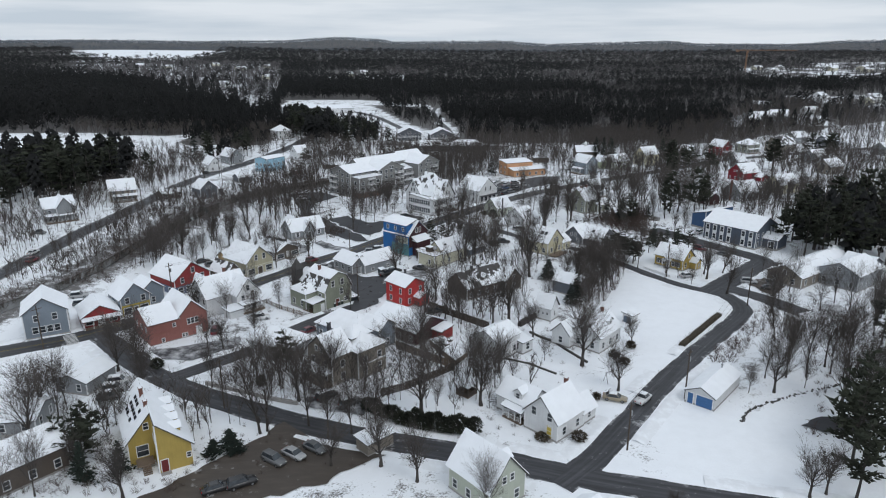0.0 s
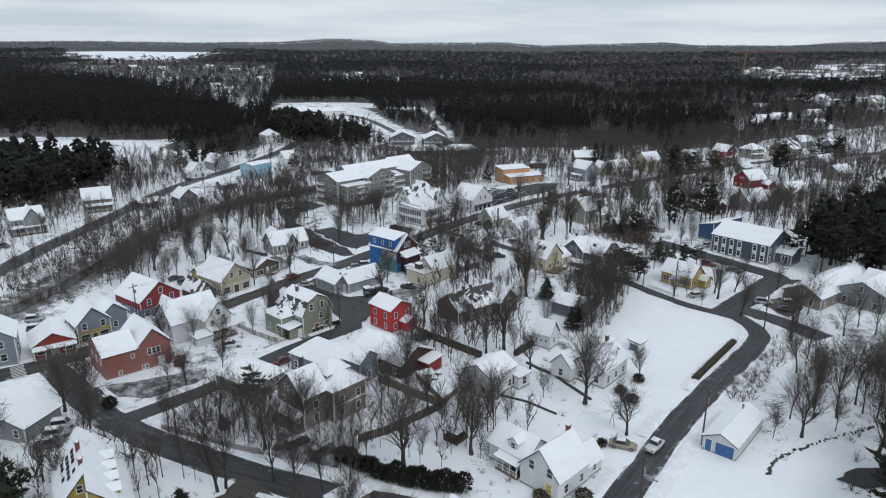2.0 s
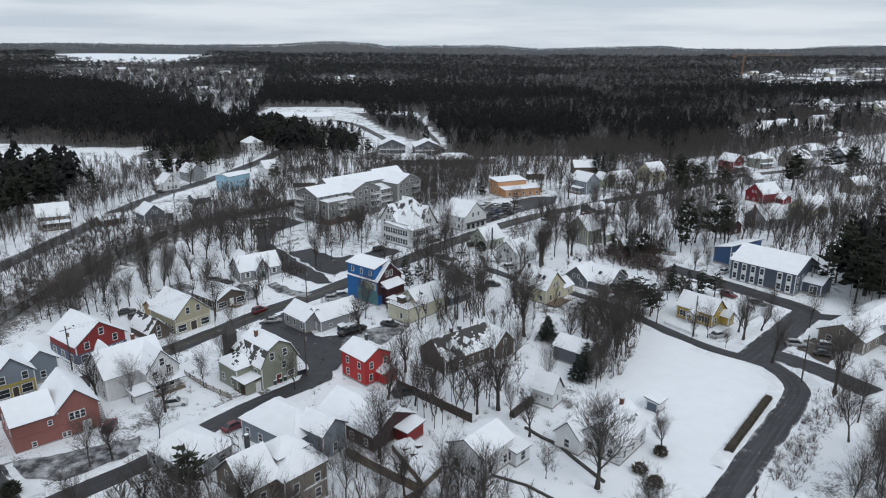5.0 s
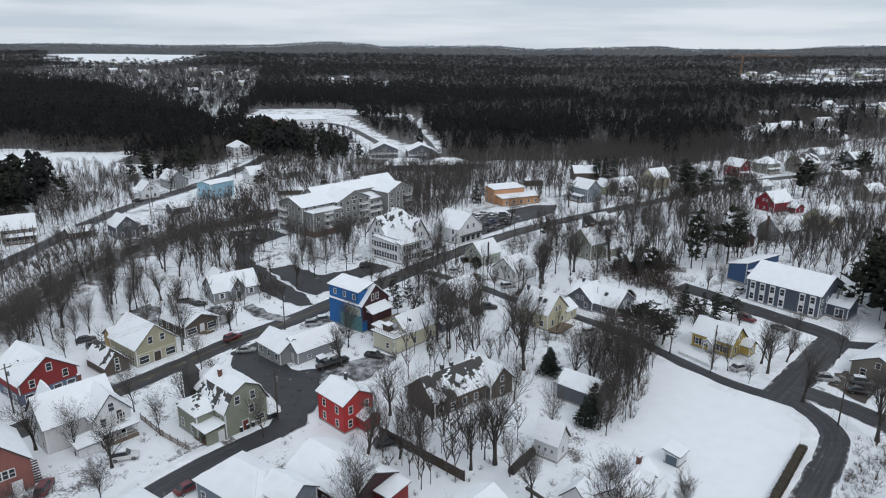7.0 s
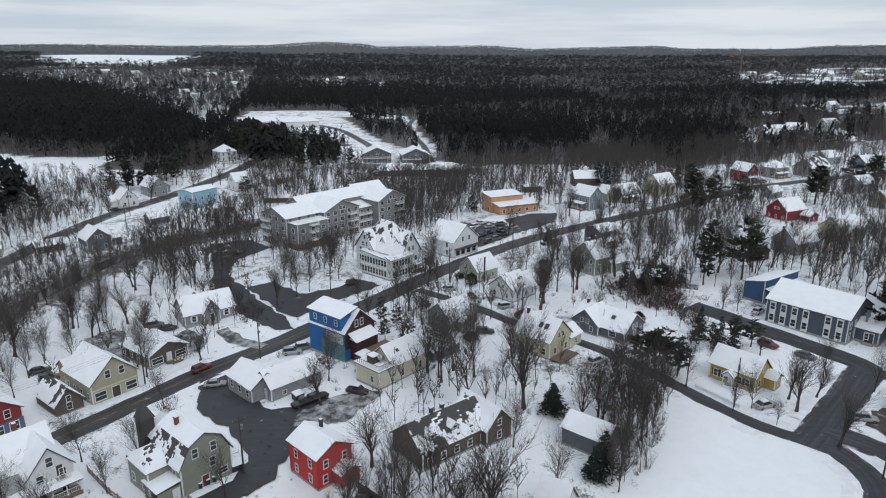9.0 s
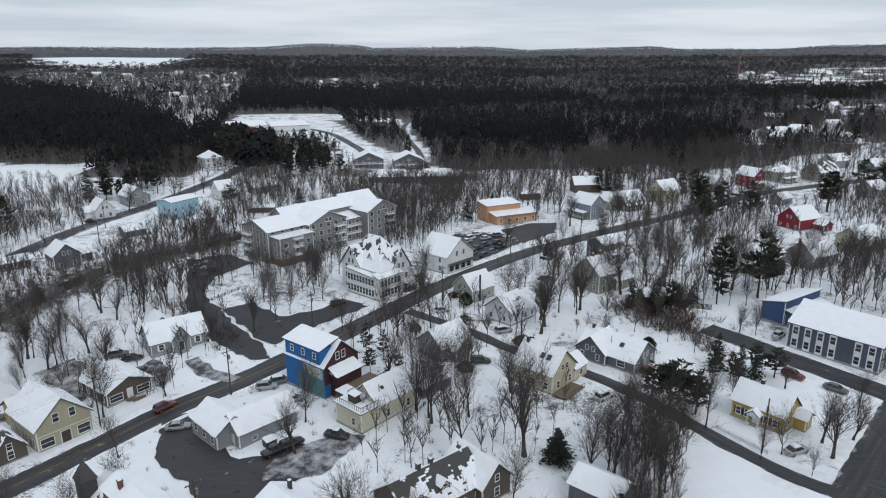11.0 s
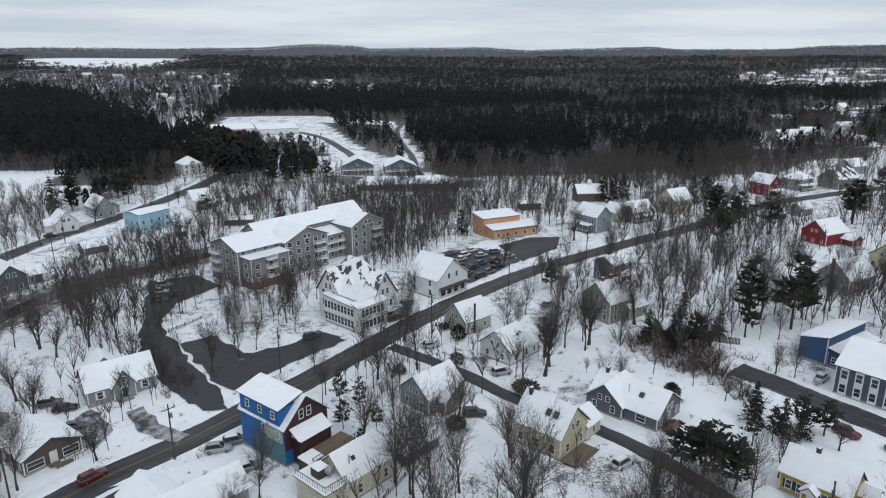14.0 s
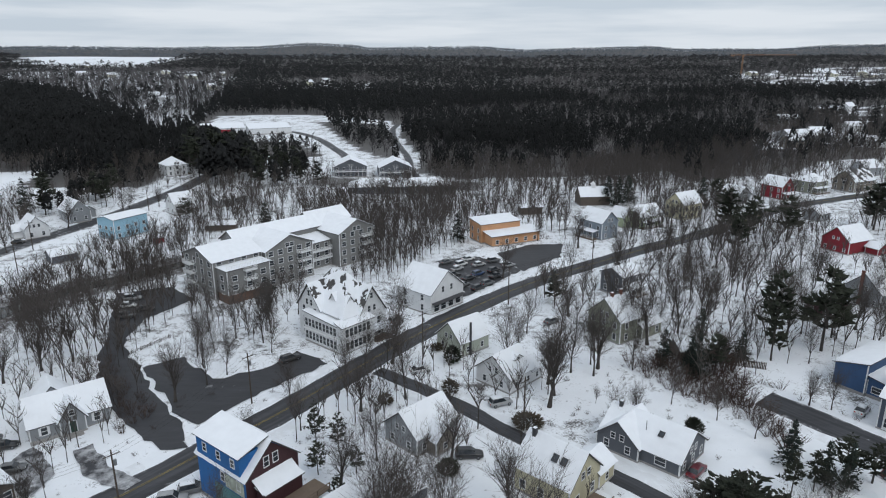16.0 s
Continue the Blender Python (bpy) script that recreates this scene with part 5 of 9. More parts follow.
def houses_on_the_slope():
    h = building("house", "white house with a snowy roof among bare trees", 11.8, 134.0, 48)
    volume(h, 0, 0, 8.0, 7.0, 4.6, 6.4, "x", P_WHITE, walls="RL")
    h = building("sunroom", "small white garden room with tall windows", 17.6, 135.2, 44, "shed")
    volume(h, 0, 0, 3.4, 3.4, 2.7, 3.0, "x", P_WHITE, kind="flat", walls="RL", size=(1.1, 1.5), gap=1.5, over=0.3)
    h = building("shed", "tall narrow white shed with a steep snowy gable", 26.0, 154.0, 52, "shed")
    volume(h, 0, 0, 3.8, 4.4, 3.6, 6.2, "y", P_WHITE, walls="", trim=P_WHITE)
    for u, z in ((-1.2, 1.6), (0, 1.6), (1.2, 1.6), (0, 3.4)):
        add_window(h, -1.9, u, -1, 0, z, 0.45, 0.6)
    add_window(h, 0, -2.2, 0, -1, 1.2, 0.5, 1.2)
    h = building("house", "white house with a two-sided snowy roof beside the field", 35.0, 139.0, 48)
    volume(h, 0, 0, 9.4, 7.2, 3.8, 6.8, "x", P_WHITE, walls="RL")
    volume(h, -4.4, 5.2, 4.6, 4.6, 3.2, 5.6, "x", P_WHITE, walls="L")
    dormer(h, 1.5, -2.6, 0, -1, 4.4, wall=P_WHITE)
    chimney(h, 2.5, 0.2, 6.2, 8.0)
    h = building("shed", "small white shed with a grey-blue door on the snowy field", 46.3, 151.5, 44, "shed")
    volume(h, 0, 0, 2.8, 2.6, 2.1, 2.5, "x", P_WHITE, kind="flat", walls="", trim=None)
    bd = Mesher()
    bd.box(0, 0.03, 0.1, 1.9, 0.05, 1.6)
    part("door", bd, plain("grey_blue_door", (0.10, 0.13, 0.17), 0.5), h, m=on_wall(-1.404, 0, -1, 0, 0))
    h = building("house", "long dark shingled house with patchy snow and dormers", 9.5, 173.0, 38)
    volume(h, 0, 0, 14.5, 8.6, 3.3, 6.8, "x", P_BROWN, walls="R", bare=[0.47, 2], size=(0.9, 1.2))
    volume(h, 8.5, -1.2, 6.0, 9.0, 3.3, 6.4, "y", P_BROWN, walls="R", bare=0.9)
    for u in (-4.4, 0.4):
        dormer(h, u, -3.2, 0, -1, 3.9, 1.7, 2.0, 1.1, 1.8, P_BROWN)
    chimney(h, -2.0, 0.2, 6.0, 7.8, DARK_TRIM)
    chimney(h, 0.4, 0.3, 6.0, 7.6, DARK_TRIM)
    h = building("barn", "grey weathered barn with a snowy roof behind trees", 35.5, 172.5, 48, "barn")
    volume(h, 0, 0, 6.0, 8.0, 3.4, 5.2, "y", P_SLATE, walls="", trim=None)
    h = building("garage", "white and grey garage with a wide door and two snowy gables", -25.0, 195.0, 44, "garage")
    volume(h, -2.0, 2.6, 7.0, 9.4, 3.0, 5.4, "y", P_GREY, walls="L", attic=False)
    volume(h, 3.4, -1.4, 12.0, 6.4, 3.0, 5.6, "x", P_GREY, walls="R", size=(0.8, 0.7), gap=4.2, attic=False)
    gd = Mesher()
    gd.box(0, 0.03, 0, 2.8, 0.06, 2.3)
    for k in range(4):
        gd.box(0, 0.07, 0.06 + k * 0.56, 2.6, 0.03, 0.5)
    part("garage_door", gd, WHITE, h, m=on_wall(-2.604, -1.6, -1, 0, 0.1))
    add_window(h, -2.6, -1.6, -1, 0, 3.2, 0.9, 0.8)
    add_window(h, -2.6, 0.6, -1, 0, 1.0, 0.7, 1.2)


def house_blue_store():
    h = building("shop", "three-storey bright blue store with dark brown gable and mural", -12.6, 213.4, 50, "shop")
    volume(h, 0, 0, 9.2, 11.8, 7.0, 11.2, "y", P_BLUE, walls="", attic=False, trim=None)
    gm = Mesher()
    gm.add([(-4.6, -5.94, 3.0), (4.6, -5.94, 3.0), (4.6, -5.94, 7.0), (0, -5.94, 11.0), (-4.6, -5.94, 7.0), (-4.6, -5.905, 3.0), (4.6, -5.905, 3.0), (4.6, -5.905, 7.0), (0, -5.905, 11.0), (-4.6, -5.905, 7.0)], [(0, 1, 2, 3, 4), (4, 9, 5, 0), (2, 1, 6, 7), (3, 2, 7, 8), (4, 3, 8, 9), (1, 0, 5, 6)])
    part("gable_cladding", gm, P_MAROON, h, "dark brown-red shingled gable")
    up = Mesher()
    up.box(-2.8, 0.3, 7.3, 3.9, 10.4, 3.0)
    part("dormer", up, P_BLUE, h, "long blue shed dormer")
    add_roof(h, [((-5.1, 6.0, 10.2), (-5.1, -5.3, 10.2), (0.2, -5.3, 11.5), (0.2, 6.0, 11.5))], SHINGLE, 2.9, name="dormer_roof")
    for u in (-3.4, 0.0, 3.4):
        add_window(h, -4.75, u, -1, 0, 8.3, 0.8, 1.2)
    for u in (-4.2, -0.4):
        add_window(h, -4.6, u, -1, 0, 4.8, 0.8, 1.4)
    mu = Mesher()
    mu.box(-4.64, -2.0, 0.3, 0.06, 7.6, 3.6)
    part("mural", mu, P_TEAL, h, "teal painted mural wall")
    mu = Mesher()
    mu.box(-4.64, -3.2, 4.1, 0.06, 4.4, 2.2)
    part("mural_upper", mu, plain("mural_pale", (0.42, 0.45, 0.38), 0.8, spread=0.5, scale=0.9), h)
    for u in (-1.0, 0.6):
        add_window(h, u, -5.94, 0, -1, 7.6, 0.8, 1.5)
    add_roof(h, [((-3.6, -8.2, 5.0), (3.4, -8.2, 5.0), (3.4, -5.9, 6.4), (-3.6, -5.9, 6.4))], SHINGLE, 4.1, name="awning_roof")
    volume(h, 0.2, -7.0, 6.4, 2.2, 4.9, 5.2, "x", P_MAROON, kind="flat", walls="R", trim=None, attic=False)
    dk = Mesher()
    dk.box(1.0, -9.8, 2.5, 9.4, 3.6, 0.2)
    for k in range(5):
        dk.box(-3.6 + k * 2.3, -11.5, 0, 0.14, 0.14, 3.6)
    dk.box(1.0, -11.5, 3.5, 9.4, 0.08, 0.1)
    dk.box(1.0, -11.5, 3.0, 9.4, 0.05, 0.06)
    part("deck", dk, WOOD, h, "raised grey timber deck")
    sb = Mesher()
    sb.box(-3.0, -10.2, 0.0, 3.0, 2.6, 2.9)
    ob = part("deck_hut", sb, WOOD_DARK, h)
    sn = Mesher()
    sn.sheet((-4.6, -11.6, 2.92), (-1.4, -11.6, 2.92), (-1.4, -8.8, 3.1), (-4.6, -8.8, 3.1), 0.2, 1.0)
    part("snow_cover", sn, SNOW, ob)
    gw = Mesher()
    gw.box(3.4, -8.2, 0, 4.4, 0.12, 2.5)
    part("green_wall", gw, plain("green_panel", (0.16, 0.30, 0.26), 0.7), h)


def houses_middle():
    h = building("house", "cream clapboard house with a roof balcony and satellite dish", 0.2, 201.0, 47)
    volume(h, 1.4, 0, 10.6, 7.0, 4.0, 7.2, "x", P_CREAM, walls="RK", size=(0.7, 1.5), gap=4.2)
    volume(h, -5.9, 0, 4.0, 7.0, 4.0, 4.1, "x", P_CREAM, kind="flat", walls="", snow=0.12)
    add_window(h, -7.9, -1.4, -1, 0, 1.2, 0.8, 1.3)
    rl = Mesher()
    for x0, y0, x1, y1 in ((-7.9, -3.5, -3.9, -3.5), (-7.9, -3.5, -7.9, 3.5)):
        n = 12
        for k in range(n + 1):
            rl.box(x0 + (x1 - x0) * k / n, y0 + (y1 - y0) * k / n, 4.2, 0.06, 0.06, 1.0)
        rl.box((x0 + x1) / 2, (y0 + y1) / 2, 5.2, abs(x1 - x0) + 0.1, abs(y1 - y0) + 0.1, 0.08)
    part("railing", rl, WOOD, h)
    dm = Mesher()
    dm.rod((-5.0, -1.0, 4.2), (-5.0, -1.0, 5.8), 0.05, 0.05, 6, True)
    dm.rod((-5.0, -1.05, 5.6), (-5.1, -1.25, 5.75), 0.75, 0.2, 14, True)
    part("satellite_dish", dm, METAL, h)
    bx = Mesher()
    bx.box(-5.6, 0.6, 4.2, 1.9, 1.9, 1.6)
    ob = part("roof_hut", bx, WOOD_DARK, h)
    sn = Mesher()
    sn.sheet((-6.6, -0.4, 5.8), (-4.6, -0.4, 5.8), (-4.6, 1.6, 5.85), (-6.6, 1.6, 5.85), 0.18, 3.0)
    part("snow_cover", sn, SNOW, ob)
    pp = Mesher()
    pp.rod((-2.0, -2.0, 5.0), (-2.0, -2.0, 7.2), 0.1, 0.1, 8, True)
    part("stove_pipe", pp, METAL, h)
    skylight(h, -1.0, -1.6, 5.9, 42, "x", 0.7, 0.7)
    h = building("house", "grey shingled house with a snowy gable under a big tree", 13.2, 227.0, 44)
    volume(h, 0, 0, 9.6, 8.0, 3.3, 6.6, "x", P_GREY, walls="LR", size=(0.8, 1.1))
    volume(h, -0.6, -4.8, 4.2, 3.0, 2.8, 4.6, "y", P_TAUPE, walls="R", size=(0.8, 1.0))
    h = building("shed", "low grey garage with a snowy roof", 9.5, 209.5, 44, "garage")
    volume(h, 0, 0, 8.0, 5.0, 2.4, 4.2, "x", P_SLATE, walls="", trim=None)
    h = building("house", "pale yellow house with roof windows and a small yellow wing", 33.6, 212.0, 46)
    volume(h, 0, 0, 8.6, 9.6, 4.2, 8.2, "y", P_PALEYEL, walls="RL")
    volume(h, 6.2, -2.4, 4.6, 5.2, 2.8, 4.6, "x", P_PALEYEL, walls="RK", size=(0.7, 1.1))
    for k in (-2.4, -0.9):
        skylight(h, -2.1, k, 6.7, 43, "y", 1.2, 0.9)
    chimney(h, -0.6, 3.8, 7.6, 9.0, DARK_TRIM)
    dk = Mesher()
    dk.box(-1.0, -6.6, 0.3, 7.0, 3.2, 0.18)
    for k in range(8):
        dk.box(-4.4 + k, -8.15, 0.3, 0.08, 0.08, 1.0)
    dk.box(-1.0, -8.15, 1.25, 7.0, 0.08, 0.08)
    part("deck", dk, WOOD, h)
    h = building("house", "dark grey cape house with white trim and a skylight", 51.4, 222.0, 45)
    volume(h, 0, 0, 9.4, 14.0, 2.6, 6.0, "y", P_SLATE, walls="R", attic=True, size=(0.8, 1.2))
    volume(h, -1.6, 3.4, 7.6, 7.6, 2.6, 5.9, "x", P_SLATE, walls="L", size=(0.8, 1.2))
    add_window(h, -4.7, -3.8, -1, 0, 0.9, 1.7, 1.3)
    skylight(h, -2.3, -2.6, 4.75, 36, "y", 1.0, 0.9)
    pp = Mesher()
    pp.rod((-2.4, 0.0, 4.2), (-2.4, 0.0, 6.2), 0.07, 0.07, 8, True)
    part("vent_pipe", pp, METAL, h)
    chimney(h, -0.4, 5.6, 5.2, 6.8, DARK_TRIM)
    h = building("house", "golden yellow cape house with shutters and an arched white porch", 71.9, 195.7, 41)
    volume(h, 0, 0, 6.6, 9.6, 3.5, 6.5, "y", P_GOLD, walls="R")
    for u in (-3.2, -1.6, 1.8, 3.4):
        add_window(h, -3.3, u, -1, 0, 1.0, 0.8, 1.4)
        for s in (-0.62, 0.62):
            sh = Mesher()
            sh.box(0, 0.02, 0, 0.34, 0.05, 1.5)
            part("shutter", sh, plain("black_shutter", (0.02, 0.02, 0.022), 0.6), h, m=on_wall(-3.304, u + s, -1, 0, 0.95))
    add_door(h, -3.3, 0.1, -1, 0, 0.3, 1.0, 2.1, WHITE)
    volume(h, -4.3, 0.1, 1.7, 2.2, 2.6, 3.5, "x", WHITE, walls="", trim=None, z0=2.35, found=False, over=0.15)
    for s in (-0.95, 0.95):
        ps = Mesher()
        ps.box(-5.0, 0.1 + s, -0.3, 0.16, 0.16, 2.8)
        part("post", ps, WHITE, h)
    volume(h, 2.0, -5.9, 3.0, 2.4, 2.4, 3.4, "y", P_GOLD, walls="R", size=(0.6, 1.0))
    chimney(h, 0.2, 1.0, 6.0, 7.4, DARK_TRIM)
    h = building("house", "small white house with a snowy dormered roof", 30.0, 246.5, 44)
    volume(h, 0, 0, 7.6, 8.6, 3.3, 6.8, "x", P_WHITE, walls="LR", size=(0.75, 1.2))
    dormer(h, 1.0, -2.4, 0, -1, 4.4, 2.4, 2.4, 1.1, 1.9, P_WHITE)
    volume(h, 4.8, -1.6, 3.4, 5.4, 2.6, 4.0, "x", P_WHITE, walls="R", size=(0.7, 1.1))
    h = building("house", "pale green house with a black chimney pipe by the street", 22.5, 263.0, 40)
    volume(h, 0, 0, 8.6, 7.8, 3.4, 7.0, "x", paint("pale_grey_green", (0.42, 0.45, 0.38)), walls="LR", size=(0.75, 1.2))
    cp = Mesher()
    cp.rod((-1.6, -4.1, 0), (-1.6, -4.1, 7.6), 0.28, 0.28, 8, True)
    part("chimney", cp, DARK_TRIM, h)
    h = building("house", "grey shingled cape with white trim, front gable and porch steps", -51.8, 236.6, 36)
    volume(h, 0, 0, 13.0, 8.6, 3.0, 6.6, "x", P_GREY, walls="L", attic=True)
    volume(h, 0.2, -3.6, 4.2, 3.2, 3.1, 6.2, "y", P_GREY, walls="", attic=False)
    add_window(h, 0.2, -5.2, 0, -1, 3.7, 0.7, 1.0)
    add_door(h, 0.2, -5.2, 0, -1, 0.4, 1.0, 2.1, plain("dark_green_door", (0.02, 0.05, 0.04), 0.5))
    for u in (-4.2, 4.2):
        add_window(h, u, -4.3, 0, -1, 1.0, 0.95, 1.4)
        for s in (-0.7, 0.7):
            sh = Mesher()
            sh.box(0, 0.02, 0, 0.36, 0.05, 1.5)
            part("shutter", sh, WHITE, h, m=on_wall(u + s, -4.304, 0, -1, 0.95))
    volume(h, -1.5, 6.5, 6.5, 6.0, 3.0, 6.2, "y", P_GREY, walls="L")
    st = Mesher()
    for k in range(4):
        st.box(0.2, -5.6 - k * 0.32, -0.6, 2.6 + 0.1 * k, 0.34, 1.0 - k * 0.2)
    part("front_steps", st, CONCRETE, h)


def house_white_shop():
    h = building("shop", "white clapboard shop with a tall snowy roof beside the street", 14.0, 293.0, 46, "shop")
    volume(h, -0.9, -3.0, 12.4, 12.0, 5.5, 10.4, "y", P_WHITE, walls="L", gap=4.4, attic=True, size=(0.95, 1.5))
    for u in (-5.0, -2.4, 0.4, 3.2):
        add_window(h, u, -9.0, 0, -1, 0.7, 1.8, 1.9)
    for u in (-2.6, 0.6):
        add_window(h, u, -9.0, 0, -1, 5.2, 0.9, 1.5)
    aw = Mesher()
    aw.slab((-6.8, -10.2, 2.85), (5.0, -10.2, 2.85), (5.0, -9.0, 3.2), (-6.8, -9.0, 3.2), 0.1)
    part("awning", aw, DARK_TRIM, h)


def house_victorian():
    h = building("house", "tall white Victorian house with steep gables and two-level porches", -5.6, 272.2, 47)
    volume(h, 0, 0, 12.0, 16.0, 7.6, 15.4, "y", P_WHITE, walls="RKB", kind="hip", size=(0.9, 1.7), bare=[0.72, 2.0, 0.80, 2.0])
    volume(h, 2.0, -4.2, 8.0, 8.4, 7.0, 13.0, "y", P_WHITE, walls="R", found=False, attic=True, size=(0.9, 1.7), over=0.45, bare=[0.66, 2.0])
    volume(h, -2.8, 3.2, 7.6, 8.0, 8.0, 13.2, "x", P_WHITE, walls="L", found=False, size=(0.9, 1.7), over=0.45, bare=[0.60, 2.0])
    add_window(h, -6.61, 3.2, -1, 0, 10.4, 0.8, 1.3)
    add_window(h, 2.0, -8.41, 0, -1, 10.2, 0.8, 1.3)
    dormer(h, -4.4, -2.6, -1, 0, 8.6, 2.0, 3.4, 1.4, 3.0, P_WHITE)
    dormer(h, -2.6, -6.4, 0, -1, 8.6, 1.8, 3.0, 1.4, 2.8, P_WHITE)
    # two levels of glazed porches round the street corner
    volume(h, -7.1, -2.6, 2.4, 11.4, 6.3, 7.2, "y", P_WHITE, kind="flat", walls="", over=0.3)
    volume(h, -3.7, -9.0, 9.2, 2.2, 6.28, 7.18, "x", P_WHITE, kind="flat", walls="", over=0.3)
    for z in (0.9, 4.0):
        for k in range(9):
            add_window(h, -8.31, -7.6 + k * 1.24, -1, 0, z, 0.95, 1.8)
        for k in range(6):
            add_window(h, -7.0 + k * 1.25, -10.11, 0, -1, z, 0.95, 1.8)
    bl = Mesher()
    bl.box(-7.2, -2.6, 3.15, 2.9, 11.9, 0.22)
    part("belt_course", bl, WHITE, h)
    porch(h, 1.2, -10.8, 6.2, -8.2, 3.4, 3.0, 0.5, 4, "R", WOOD_DARK)


def apartments():
    h = building("apartment_building", "four-storey grey shingled apartments with snowy gables and white balconies", -28.3, 319.6, 46, "apartment building")
    volume(h, -20.0, 0, 15.0, 15.4, 10.6, 13.4, "x", P_APT, walls="LR", gap=3.0, size=(1.5, 1.4), over=0.5)
    volume(h, -4.5, -1.0, 16.0, 17.4, 10.6, 14.0, "y", P_APT, walls="R", gap=3.0, size=(1.5, 1.4), over=0.5)
    volume(h, 8.5, 0.8, 10.0, 12.0, 8.2, 9.6, "x", P_APT, walls="R", gap=3.0, size=(1.2, 1.5), over=0.4)
    volume(h, 20.5, -1.0, 14.0, 17.4, 10.6, 14.0, "y", P_APT, walls="RK", gap=3.0, size=(1.5, 1.4), over=0.5)
    volume(h, 0.0, 5.2, 30.0, 9.0, 11.6, 14.5, "x", P_APT, walls="L", over=0.5, found=False, size=(1.2, 1.2), gap=3.0)
    volume(h, 20.0, 6.4, 15.0, 9.0, 12.0, 15.0, "x", P_APT, walls="", over=0.5, found=False)
    volume(h, -20.0, -10.2, 13.0, 5.4, 9.0, 9.1, "x", P_APT, kind="flat", walls="RL", gap=3.1, size=(1.5, 1.4))
    br = Mesher()
    br.box(-20.0, -10.3, -0.6, 13.2, 5.8, 2.9)
    part("brick_base", br, plain("brown_brick", (0.16, 0.10, 0.075), 0.9, fine=9.0), h, "brown brick ground floor")

    def rail_plate(w):
        n = int(w / 0.34)
        xs, holes = [-w / 2], set()
        for k in range(n):
            a = -w / 2 + 0.06 + k * (w - 0.06) / n
            xs += [a, a + (w - 0.06) / n - 0.06]
            holes.add((2 * k + 1, 1))
        r = Mesher()
        r.lattice(xs + [w / 2], [0.0, 0.12, 0.95, 1.05], holes, 0.06)
        return r

    def balcony(x, y, nx, ny, z, w):
        slab = Mesher()
        slab.box(0, 0.8, 0, w, 1.6, 0.18)
        ob = part("balcony", slab, WHITE, h, "white railed balcony", m=on_wall(x, y, nx, ny, z))
        part("railing", rail_plate(w), WHITE, ob, m=Matrix.Translation((0, 1.52, 0.18)))
        for sgn in (-1, 1):
            part("railing", rail_plate(1.5), WHITE, ob, m=Matrix.Translation((sgn * (w / 2 - 0.05), 0.75, 0.18)) @ Matrix.Rotation(math.pi / 2, 4, "Z"))

    for z in (2.9, 5.6, 8.2):
        balcony(-20.0, -12.9, 0, -1, z, 3.4)
        balcony(-27.5, 4.0, -1, 0, z, 4.0)
        balcony(-0.2, -9.7, 0, -1, z, 4.2)
        balcony(24.0, -9.7, 0, -1, z, 4.0)
    for z in (2.9, 5.6):
        balcony(8.5, -5.2, 0, -1, z, 9.0)
    rl = Mesher()
    for k in range(28):
        rl.box(-26.3 + k * 0.47, -12.8, 9.3, 0.06, 0.06, 0.9)
    rl.box(-20.0, -12.8, 10.2, 12.8, 0.08, 0.08)
    part("roof_railing", rl, WHITE, h)


def house_orange():
    h = building("shop", "flat-roofed orange building with a low glazed front wing", 41.5, 352.0, 24, "shop")
    volume(h, -1.0, 3.2, 15.6, 8.5, 6.6, 7.4, "x", P_ORANGE, kind="flat", walls="L", trim=P_ORANGE)
    volume(h, 2.0, -3.6, 19.0, 6.0, 3.6, 4.4, "x", P_ORANGE, kind="flat", walls="RK", size=(1.1, 1.3), gap=3.2, trim=P_ORANGE, over=0.8)


